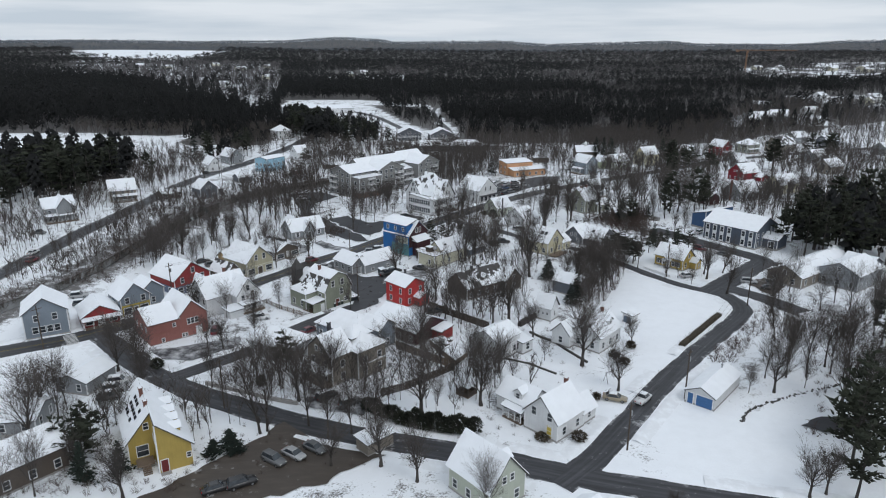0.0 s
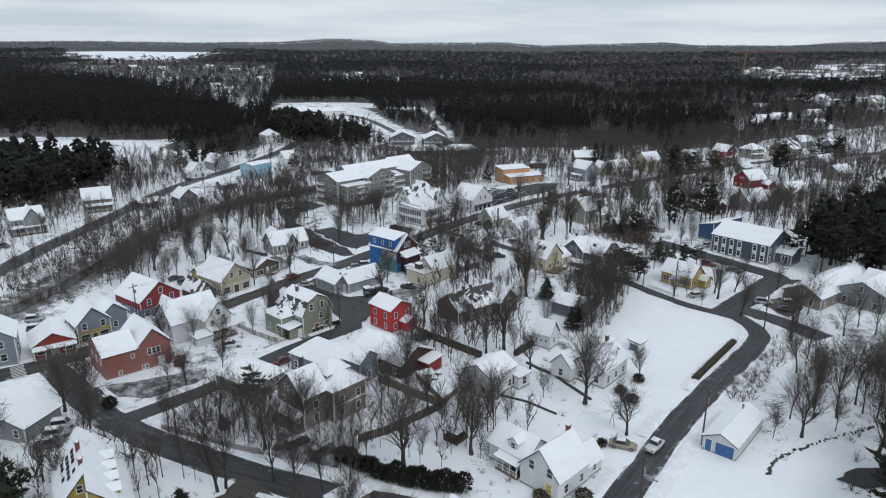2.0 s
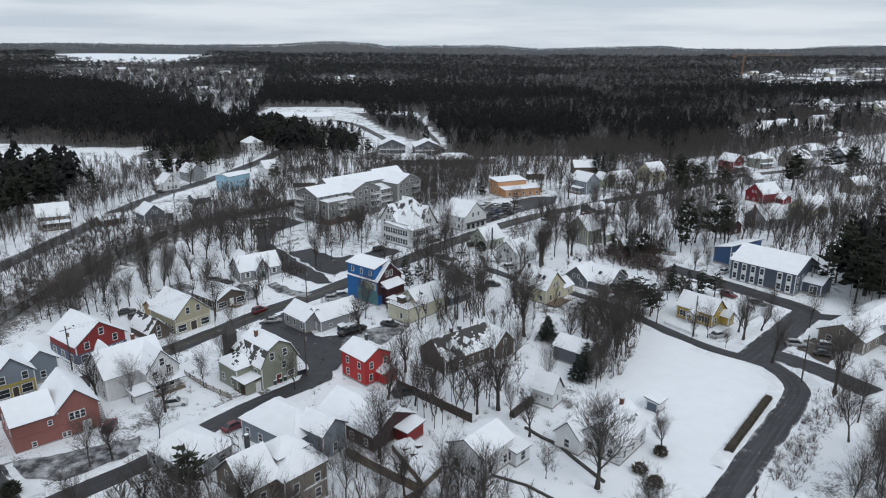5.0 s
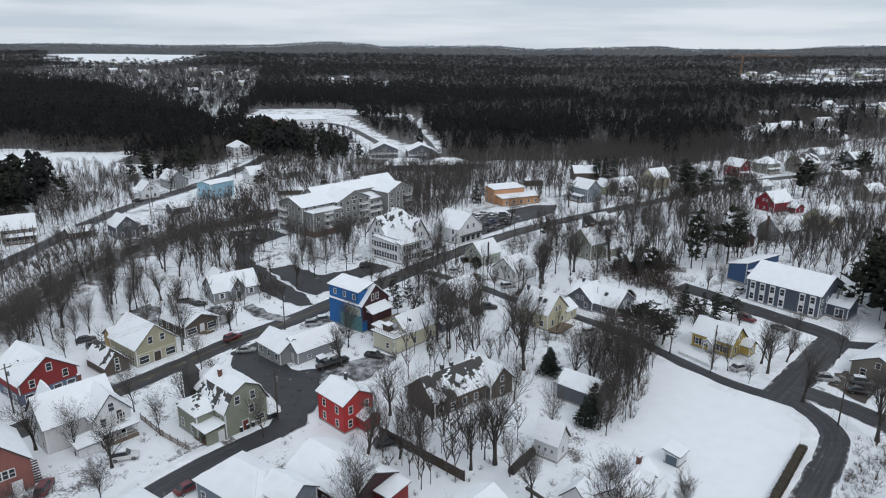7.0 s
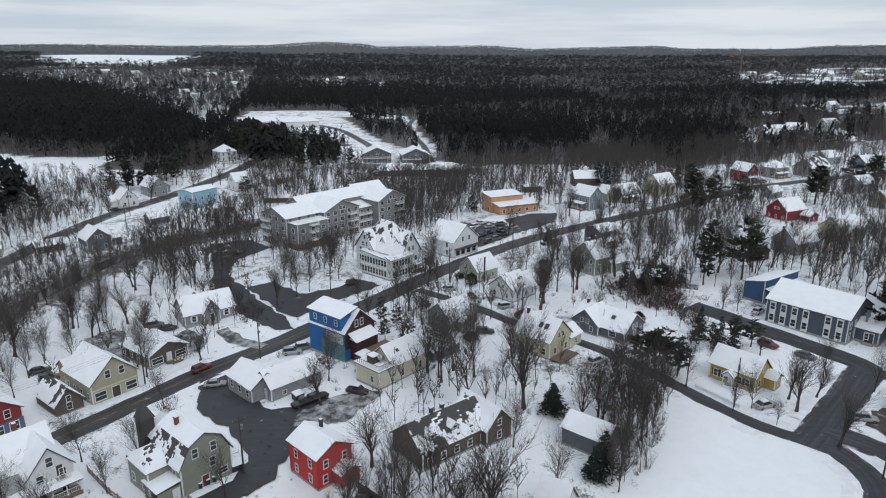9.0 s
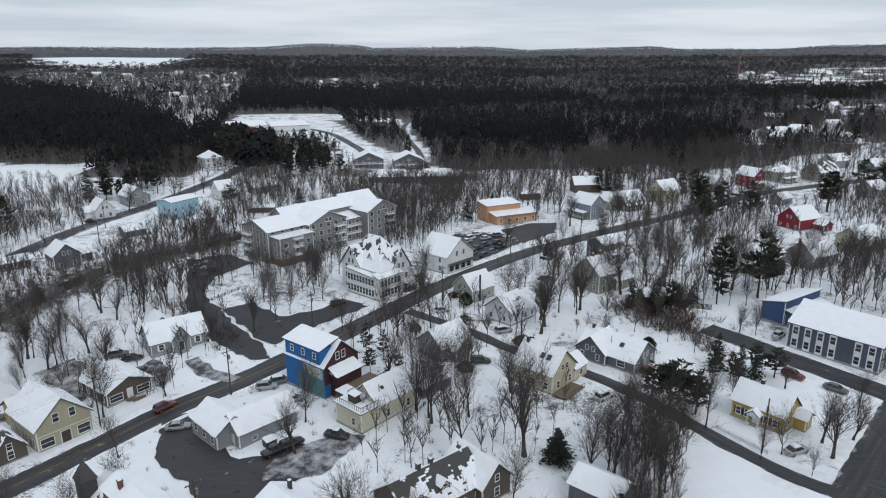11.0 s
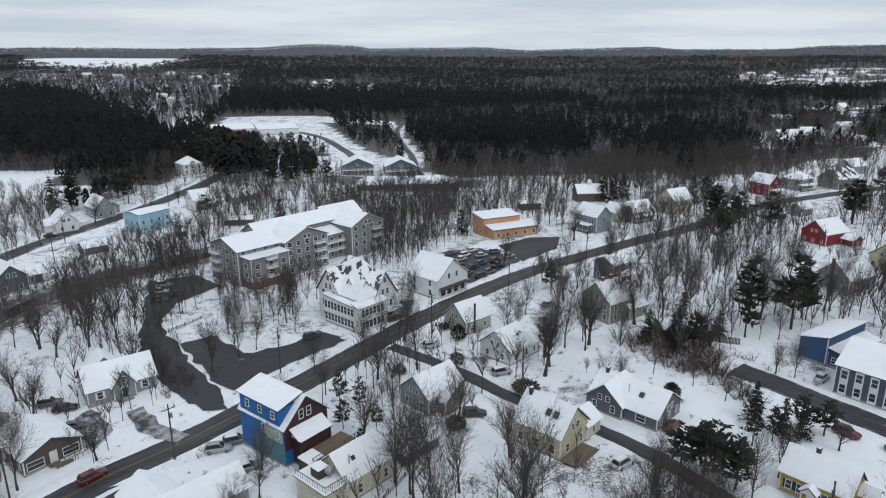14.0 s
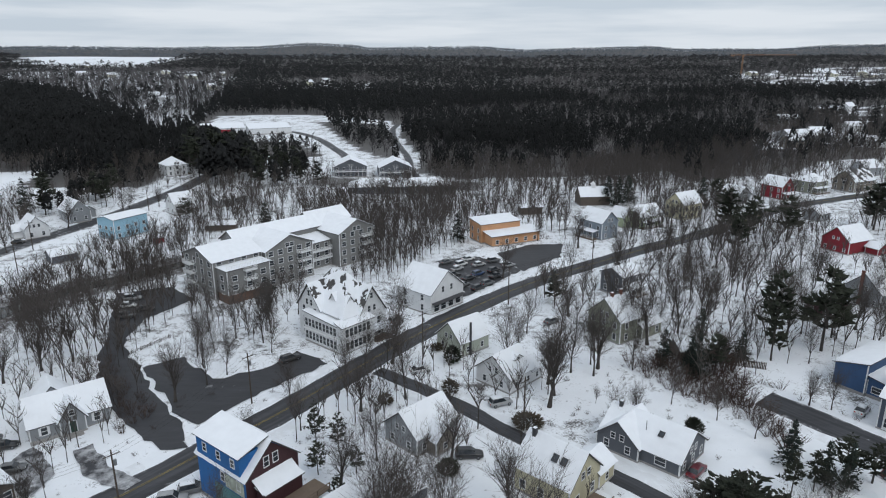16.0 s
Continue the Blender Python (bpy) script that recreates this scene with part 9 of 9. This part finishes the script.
for c_ in (
        (33, 113, -20, "tan", "sedan", True), (38.3, 112.6, 48, "white", "pickup", True), (-46, 154.5, 18, "white", "suv", True), (-43, 206.5, 52, "red", "suv"), (-37.5, 198.5, 10, "silver", "sedan"),
        (-75, 204, 35, "grey", "suv"), (-79, 207, 35, "black", "sedan"), (-54.6, 146, 100, "red", "suv"), (-32, 145.4, 50, "red", "sedan"), (-24, 212, 12, "silver", "suv"), (-21.5, 214.2, 20, "grey", "suv", True),
        (-17.5, 206, 30, "silver", "sedan", True), (-54, 222.6, 15, "grey", "sedan"), (-59, 229, 20, "black", "sedan"), (-63, 231, 20, "grey", "suv", True), (13, 251, 20, "white", "sedan", True), (28, 237, 20, "silver", "suv", True),
        (21, 220.5, 0, "black", "suv"), (45, 276, 40, "grey", "sedan", True), (56.2, 214.8, 44, "red", "sedan"), (44.2, 204, 35, "white", "suv", True), (86, 211.5, -50, "red", "suv"), (93, 231, 40, "white", "sedan", True),
        (7, 278, 48, "silver", "suv"), (21, 325, 40, "grey", "sedan"), (22.5, 312, 20, "black", "suv"), (35, 310.5, 42, "black", "pickup"), (31, 322, 30, "silver", "sedan", True), (28, 328, 30, "white", "sedan", True), (25, 303, 50, "grey", "suv"), (23, 296, 50, "white", "van"), (36, 326, 30, "grey", "suv", True), (40, 321, 30, "silver", "sedan"), (29, 300.5, 42, "black", "suv"), (32, 304.5, 42, "grey", "suv"), (27, 309, 42, "black", "sedan"), (30, 313, 42, "blue", "suv"), (24, 318, 42, "silver", "sedan", True), (35, 316, 42, "black", "suv"), (25.5, 322.5, 42, "white", "suv", True),
        (-128, 354, 20, "black", "sedan"), (-64.5, 296, 10, "silver", "suv", True), (-63.5, 290.5, 10, "white", "sedan", True), (-61, 283.5, 10, "grey", "suv"), (-58, 288, 10, "black", "sedan"),
        (88, 179.2, -15, "silver", "suv"), (91.5, 174, -20, "black", "sedan"), (72, 184.5, 20, "silver", "sedan", True), (91.5, 205.5, -50, "grey", "sedan"), (94.5, 177.6, -20, "grey", "suv", True),
        (-130.5, 200, 80, "red", "suv"), (-135, 208, 88, "white", "sedan"), (-147, 232, 0, "grey", "pickup"), (-65.3, 119.8, 15, "white", "suv", True), (-64.8, 116.7, 15, "silver", "suv", True), (-64.2, 113.4, 15, "grey", "pickup", True),
        (-27.5, 93, -35, "grey", "suv"), (-24.6, 94.6, -35, "silver", "sedan"), (-21.5, 96.4, -35, "grey", "sedan"), (-31, 87, 30, "black", "suv"), (-34.5, 85.8, 30, "black", "sedan"),
        (-22.4, 113.6, 42, "black", "suv", True), (-17.6, 111.2, 42, "grey", "suv", True), (-17.2, 188, 42, "black", "pickup"), (-14.6, 190, 42, "black", "suv"), (-2, 157, 25, "black", "suv"), (-7, 192, -20, "black", "pickup", True), (-15, 257.4, 40, "black", "suv"), (-150, 160, 70, "grey", "suv"), (-91, 167, 20, "silver", "sedan", True), (-96, 164, 20, "grey", "suv", True), (-100, 170, 20, "silver", "suv", True)):
    car(*c_)


# ---- poles, fences, hedges and garden things ----
def utility_pole(x, y, rot, height=10.5, lamp=False):
    h = thing("utility_pole", "grey wooden utility pole" + (" with a street lamp arm" if lamp else " with crossarm"), "pole", Matrix.Translation((x, y, land(x, y))) @ Matrix.Rotation(radians(rot), 4, "Z"), "utility poles")
    p = Mesher()
    p.rod((0, 0, -0.5), (0, 0, height), 0.16, 0.11, 8, True)
    part("pole", p, WOOD_DARK, h)
    c = Mesher()
    c.box(0, 0, height - 0.9, 2.4, 0.12, 0.12)
    arm = part("crossarm", c, WOOD_DARK, h)
    for k in (-1.05, 0.0, 1.05):
        i = Mesher()
        i.rod((k, 0, height - 0.78), (k, 0, height - 0.55), 0.05, 0.04, 6, True)
        part("insulator", i, METAL, arm)
    t = Mesher()
    t.rod((0.35, 0, height - 2.6), (0.35, 0, height - 1.7), 0.22, 0.22, 10, True)
    part("transformer", t, METAL, h)
    if lamp:
        a = Mesher()
        a.rod((0, 0, height - 3.2), (0, -1.8, height - 2.7), 0.04, 0.04, 6)
        a.box(0, -2.0, height - 2.78, 0.22, 0.6, 0.14)
        part("lamp_arm", a, METAL, h)


POLES = [(-75, 171.5, 55), (-53.5, 201.5, 52), (-31, 210.5, 45), (-19, 240, 48), (13.5, 258.8, 48), (36, 289, 45), (64, 313, 40), (95, 334.5, 36), (-22.8, 166.2, 40), (46.6, 113.6, 48), (31, 96.6, 48), (80, 162, 50), (31, 228, 45), (52, 259, 45), (7.2, 200, 45), (-63, 303, 45), (-108, 319, 20), (-41, 110, 65), (-90, 136, 60), (66, 184.5, 60), (-126, 270, 0), (-118, 345, 20), (-100, 398, 20)]
for i_, (x_, y_, r_) in enumerate(POLES):
    utility_pole(x_, y_, r_, 10.5 if i_ != 10 else 9.0, i_ % 3 == 1)


def power_line(a, b):
    za, zb = land(a[0], a[1]) + 9.95, land(b[0], b[1]) + 9.95
    mb = Mesher()
    for off in (-1.0, 0.0, 1.0):
        d = Vector((b[0] - a[0], b[1] - a[1], 0)).normalized()
        s = Vector((-d.y, d.x, 0)) * off
        prev = None
        for k in range(9):
            t = k / 8
            p = Vector((a[0], a[1], za)).lerp(Vector((b[0], b[1], zb)), t) + s - Vector((0, 0, 1)) * 1.1 * 4 * t * (1 - t)
            if prev is not None:
                mb.rod(prev, p, 0.014, 0.014, 3)
            prev = p
    tagged(new("power_line", mb.mesh("power_line", RUBBER)), "thin sagging black power lines between poles", "cable", "power lines")


for a_, b_ in zip(POLES[:7], POLES[1:8]):
    power_line(a_, b_)
power_line(POLES[10], POLES[9])
power_line(POLES[9], POLES[11])


def board_fence(pts, height, mat, label, gap=0.16, wide=0.14):
    h = thing("fence", label, "fence", Matrix.Translation((0, 0, 0)))
    key = ("board", height, wide, mat.name)
    if key not in CACHE:
        b = Mesher()
        b.box(0, 0, -0.3, wide, 0.03, height + 0.3)
        q = Mesher()
        q.box(0, 0, -0.4, 0.12, 0.12, height + 0.5)
        CACHE[key] = (b.mesh("board", mat), q.mesh("post", mat))
    b, q = CACHE[key]
    for (x0, y0), (x1, y1) in zip(pts, pts[1:]):
        ln = math.hypot(x1 - x0, y1 - y0)
        a = math.atan2(y1 - y0, x1 - x0)
        n = int(ln / gap)
        for k in range(n):
            t = (k + 0.5) / n
            x, y = x0 + (x1 - x0) * t, y0 + (y1 - y0) * t
            part("board", b, None, h, m=Matrix.Translation((x, y, land(x, y) + 0.02 * math.sin(k * 1.7))) @ Matrix.Rotation(a, 4, "Z"))
        for k in range(int(ln / 2.4) + 1):
            t = min(1.0, k * 2.4 / ln)
            x, y = x0 + (x1 - x0) * t - math.sin(a) * 0.09, y0 + (y1 - y0) * t + math.cos(a) * 0.09
            part("post", q, None, h, m=Matrix.Translation((x, y, land(x, y))) @ Matrix.Rotation(a, 4, "Z"))
        r = Mesher()
        for z in (0.35, height - 0.25):
            r.rod((x0, y0, land(x0, y0) + z), (x1, y1, land(x1, y1) + z), 0.04, 0.04, 4)
        part("rail", r, mat, h)


board_fence([(-10.6, 136.4), (-3.4, 130.4), (2.4, 126.0)], 1.8, WOOD, "tall weathered board fence round a back yard", 0.4, 0.37)
board_fence([(-12, 114.5), (-7.2, 117.2), (2.2, 125.6)], 1.7, WOOD_DARK, "dark board fence along a snowy garden", 0.4, 0.37)
board_fence([(-49.4, 168.5), (-42.4, 161.5), (-35.6, 156.2)], 1.2, WOOD, "grey picket fence beside the sage house", 0.3, 0.12)
board_fence([(61.5, 192.2), (66.8, 183.9)], 0.9, WHITE, "low white picket fence in front of the yellow cape", 0.2, 0.09)
board_fence([(-51.0, 262.8), (-45.3, 271.3)], 0.9, WOOD_DARK, "low post fence along the apartment drive", 0.6, 0.1)
board_fence([(5, 196), (9, 203)], 0.9, WOOD_DARK, "short dark garden fence in the snow", 0.5, 0.1)
board_fence([(72, 253), (84, 248)], 1.6, WOOD_DARK, "dark board fence below the olive house", 0.3, 0.2)


def low_wall(pts, w, t, mat, label, name="garden_wall"):
    mb = Mesher()
    sm = Mesher()
    for (x0, y0), (x1, y1) in zip(pts, pts[1:]):
        a = math.atan2(y1 - y0, x1 - x0)
        ln = math.hypot(x1 - x0, y1 - y0)
        mb.box((x0 + x1) / 2, (y0 + y1) / 2, land((x0 + x1) / 2, (y0 + y1) / 2) - 0.3, ln, w, t + 0.3, a)
    tagged(new(name, mb.mesh(name, mat)), label, "wall")


low_wall([(-47.7, 119.4), (-36.3, 114.3), (-27.5, 111.2)], 0.5, 0.7, CONCRETE, "low dark stone wall beside the side street")


def stub_hedge(name, pts, w, t, mat, label, n, category="hedge"):
    """A clipped hedge: a dense mass of short twigs over a rough core."""
    h = thing(name, label, category, Matrix.Translation((pts[0][0], pts[0][1], land(*pts[0]))))
    rng = random.Random(len(pts) * 7 + n)
    core, twigs = Mesher(), Mesher()
    ox, oy, oz = h.matrix_basis.translation
    for (x0, y0), (x1, y1) in zip(pts, pts[1:]):
        ln = math.hypot(x1 - x0, y1 - y0)
        a = math.atan2(y1 - y0, x1 - x0)
        d, s = Vector((math.cos(a), math.sin(a), 0)), Vector((-math.sin(a), math.cos(a), 0))
        rings = []
        m = max(3, int(ln / 0.8))
        for k in range(m + 1):
            c = Vector((x0, y0, 0)) + d * ln * k / m
            z = land(c.x, c.y)
            hh, ww = t * rng.uniform(0.82, 1.0), w * rng.uniform(0.85, 1.05)
            rings.append([tuple(c + s * o * ww + Vector((-ox, -oy, z - oz + zz * hh))) for o, zz in ((-0.5, -0.1), (-0.52, 0.5), (-0.36, 0.95), (0.36, 0.95), (0.52, 0.5), (0.5, -0.1))])
        loft(core, rings)
        for _ in range(n):
            c = Vector((x0, y0, 0)) + d * rng.uniform(0, ln) + s * rng.uniform(-0.5, 0.5) * w
            z = land(c.x, c.y) + rng.uniform(0.3, 1.0) * t
            p = Vector((c.x - ox, c.y - oy, z - oz))
            q = p + Vector((rng.uniform(-1, 1), rng.uniform(-1, 1), rng.uniform(0.0, 1.2))) * 0.24
            twigs.rod(p, q, 0.03, 0.012, 3)
    part("core", core, mat, h)
    part("twig_mass", twigs, mat, h)


stub_hedge("hedge", [(18.6, 148.4), (23.6, 154.6)], 1.1, 1.5, BARK, "grey leafless clipped hedge beside the tall shed", 500)
low_wall([(20.6, 144.7), (23.0, 141.6), (25.7, 139.0), (27.5, 135.2), (31.0, 128.8)], 0.45, 0.4, plain("dark_stone", (0.06, 0.058, 0.055), 0.9), "low dark stone edging of a terraced garden")
low_wall([(13.0, 131.0), (18.5, 128.2), (23.5, 123.6)], 0.35, 0.3, plain("dark_stone", (0.06, 0.058, 0.055), 0.9), "low dark stone edging across a snowy lawn")


def swing_frame(x, y, rot):
    h = thing("swing_frame", "thin dark metal swing frame standing in the snow", "swing", Matrix.Translation((x, y, land(x, y))) @ Matrix.Rotation(radians(rot), 4, "Z"))
    for sx in (-1.4, 1.4):
        for sy in (-0.7, 0.7):
            m = Mesher()
            m.rod((sx, sy, -0.2), (sx, 0, 2.2), 0.05, 0.05, 6, True)
            part("leg", m, DARK_TRIM, h)
    m = Mesher()
    m.rod((-1.5, 0, 2.2), (1.5, 0, 2.2), 0.05, 0.05, 6, True)
    part("crossbar", m, DARK_TRIM, h)


swing_frame(34.1, 120.8, 30)
stub_hedge("hedge", [(69.7, 154.9), (54.1, 136.9)], 1.5, 1.1, HEDGE, "long clipped brown hedge at the edge of the snowy field", 1500)


def round_bush(x, y, r, hgt, mat, label, name="shrub", n=260):
    h = thing(name, label, "shrub", Matrix.Translation((x, y, land(x, y))), "garden shrubs")
    rng = random.Random(int(x * 13 + y * 7))
    tw, lf = Mesher(), Mesher()
    for _ in range(26):
        a, b = rng.uniform(0, 6.28), rng.uniform(0.2, 1.0)
        tw.rod((0, 0, -0.1), (math.cos(a) * r * b * 0.8, math.sin(a) * r * b * 0.8, hgt * rng.uniform(0.6, 1.0)), 0.05, 0.015, 3)
    for _ in range(n):
        a, u = rng.uniform(0, 6.28), rng.uniform(-0.7, 1.0)
        q = math.sqrt(max(0.0, 1 - u * u)) * rng.uniform(0.55, 1.02)
        p = Vector((math.cos(a) * r * q, math.sin(a) * r * q, hgt * (0.5 + 0.48 * u)))
        tuft(lf, p, (p.x, p.y, (p.z - hgt * 0.4) + rng.uniform(-0.3, 0.5)), 0.34 * (r / 1.2) ** 0.5, rng)
    part("branchwork", tw, BARK, h)
    part("foliage", lf, mat, h)


for x_, y_, r_, h_ in ((42.3, 136.2, 1.2, 1.5), (37.4, 131.6, 1.2, 1.4), (38.7, 128.0, 1.2, 1.5), (14.5, 106.5, 1.1, 1.3), (23.5, 99.5, 1.3, 1.5), (17.2, 99.8, 1.3, 1.0), (18.8, 242.1, 1.7, 2.4), (16.6, 261.5, 1.3, 1.6), (6.4, 238.4, 1.5, 1.8), (29.5, 113.5, 0.9, 1.2)):
    round_bush(x_, y_, r_, h_, HEDGE, "leafless clipped garden shrub")
for x_, y_, r_, h_ in ((19.9, 255.5, 1.9, 3.4), (-60.6, 126.8, 1.4, 1.9), (-36.3, 118.6, 1.1, 2.2), (17.4, 216.5, 1.8, 2.0), (60.0, 225.6, 1.6, 3.0)):
    round_bush(x_, y_, r_, h_, CEDAR, "dark round evergreen shrub", n=420)
for k_ in range(16):
    t_ = k_ / 15
    x_, y_ = -14 + 19.5 * t_, 109.5 - 8.0 * t_ - 2.0 * math.sin(t_ * 3.1)
    round_bush(x_, y_, 1.4, (2.3 if k_ < 7 else 3.2) + 0.5 * math.sin(k_ * 2.1), CEDAR, "dense dark cedar of an unclipped hedge", "cedar", 330)
round_bush(32.0, 229.6, 2.6, 1.9, HEDGE, "wide snow-topped brown hedge clump", "shrub", 420)


def wheelie_bin(x, y, rot, mat):
    h = thing("waste_bin", "dark plastic wheeled waste bin with a snowy lid", "bin", Matrix.Translation((x, y, land(x, y) + 0.06)) @ Matrix.Rotation(radians(rot), 4, "Z"), "waste bins")
    b, l, s = Mesher(), Mesher(), Mesher()
    b.add([(-0.24, -0.24, 0), (0.24, -0.24, 0), (0.24, 0.24, 0), (-0.24, 0.24, 0), (-0.31, -0.33, 1.0), (0.31, -0.33, 1.0), (0.31, 0.33, 1.0), (-0.31, 0.33, 1.0)], [(3, 2, 1, 0), (0, 1, 5, 4), (1, 2, 6, 5), (2, 3, 7, 6), (3, 0, 4, 7)])
    l.box(0, 0, 1.0, 0.68, 0.74, 0.07)
    s.box(0, 0, 1.07, 0.6, 0.66, 0.1)
    part("body", b, mat, h)
    lid = part("lid", l, mat, h)
    part("snow_cap", s, SNOW, lid)


for x_, y_, r_ in ((-28.5, 162.3, 20), (-27.6, 163.2, 30), (-26.8, 164.0, 10)):
    wheelie_bin(x_, y_, r_, plain("bin_green", (0.02, 0.035, 0.03), 0.5))


def dumpster(x, y, rot):
    h = thing("dumpster", "dark steel dumpster heaped with snow", "dumpster", Matrix.Translation((x, y, land(x, y) + 0.06)) @ Matrix.Rotation(radians(rot), 4, "Z"))
    b, s = Mesher(), Mesher()
    b.add([(-1.0, -0.6, 0.1), (1.0, -0.6, 0.1), (1.0, 0.7, 0.1), (-1.0, 0.7, 0.1), (-1.0, -0.8, 1.2), (1.0, -0.8, 1.2), (1.0, 0.8, 1.5), (-1.0, 0.8, 1.5)], [(3, 2, 1, 0), (0, 1, 5, 4), (1, 2, 6, 5), (2, 3, 7, 6), (3, 0, 4, 7), (4, 5, 6, 7)])
    for k in (-0.6, 0, 0.6):
        b.box(k, -0.74, 0.2, 0.08, 0.08, 0.9)
    part("body", b, plain("dumpster_paint", (0.03, 0.04, 0.05), 0.6), h)
    s.sheet((-1.0, -0.8, 1.2), (1.0, -0.8, 1.2), (1.0, 0.8, 1.5), (-1.0, 0.8, 1.5), 0.16, 4.4, step=0.4)
    part("snow_cover", s, SNOW, h)


dumpster(-24.2, 167.2, 40)
dumpster(-18.6, 190.6, 44)


def crane():
    h = thing("tower_crane", "orange lattice tower crane above the far building site", "crane", Matrix.Translation((640, 1450, land(640, 1450))) @ Matrix.Rotation(radians(6), 4, "Z"))
    org = plain("crane_orange", (0.30, 0.17, 0.10), 0.6)
    m = Mesher()
    for sx in (-1, 1):
        for sy in (-1, 1):
            m.rod((sx, sy, 0), (sx, sy, 44), 0.28, 0.28, 4)
    for k in range(14):
        z = k * 3.1
        m.rod((-1, -1, z), (1, -1, z + 3.1), 0.16, 0.16, 3)
        m.rod((1, 1, z), (-1, 1, z + 3.1), 0.16, 0.16, 3)
        m.rod((-1, 1, z), (-1, -1, z + 3.1), 0.16, 0.16, 3)
    part("mast", m, org, h)
    j = Mesher()
    for y, z in ((-0.8, 44), (0.8, 44), (0, 46)):
        j.rod((-26, y, z), (112, y, z - (1.0 if z > 45 else 0)), 0.3, 0.26, 4)
    for k in range(44):
        j.rod((-26 + k * 3.1, -0.8, 44), (-24.5 + k * 3.1, 0, 46), 0.14, 0.14, 3)
        j.rod((-24.5 + k * 3.1, 0, 46), (-23 + k * 3.1, 0.8, 44), 0.14, 0.14, 3)
    part("jib", j, org, h)
    c = Mesher()
    c.box(1.6, 0, 41, 2.0, 2.0, 2.6)
    c.box(-22, 0, 42, 6, 2.0, 2.4)
    part("cab", c, org, h)


crane()


board_fence([(-3.5, 160.3), (4.0, 153.2), (11.0, 146.6)], 1.9, WOOD_DARK, "long dark board fence running down the slope", 0.4, 0.37)


def stones_and_pond():
    rng = random.Random(3)
    mb = Mesher()
    line = smooth_line([(54.2, 105.5), (57, 109), (61, 111.5), (69.6, 115.4), (79.5, 119.2)], 14)
    for p in line:
        for _ in range(2):
            x, y, s = p.x + rng.uniform(-0.3, 0.3), p.y + rng.uniform(-0.3, 0.3), rng.uniform(0.12, 0.34)
            n = 6
            ring0 = [(x + math.cos(i) * s * rng.uniform(0.8, 1.2), y + math.sin(i) * s * rng.uniform(0.8, 1.2), land(x, y) - 0.1) for i in np.linspace(0, 5.4, n)]
            ring1 = [(a * 0.5 + x * 0.5, b * 0.5 + y * 0.5, c + 0.15 + s * 0.5) for a, b, c in ring0]
            mb.add(ring0 + ring1, [(i, (i + 1) % n, n + (i + 1) % n, n + i) for i in range(n)] + [tuple(range(n, 2 * n))])
    tagged(new("stone_row", mb.mesh("stone_row", plain("dark_stone", (0.06, 0.058, 0.055), 0.9))), "row of dark stones across the snow", "stones", kind="stuff")
    LIFT[0] += 0.005
    lot("pond", [(64, 104), (68, 106.5), (76, 107), (80, 104), (74, 101.5), (67, 102)], ASPHALT, "half-frozen dark pond edge", "pond")


stones_and_pond()
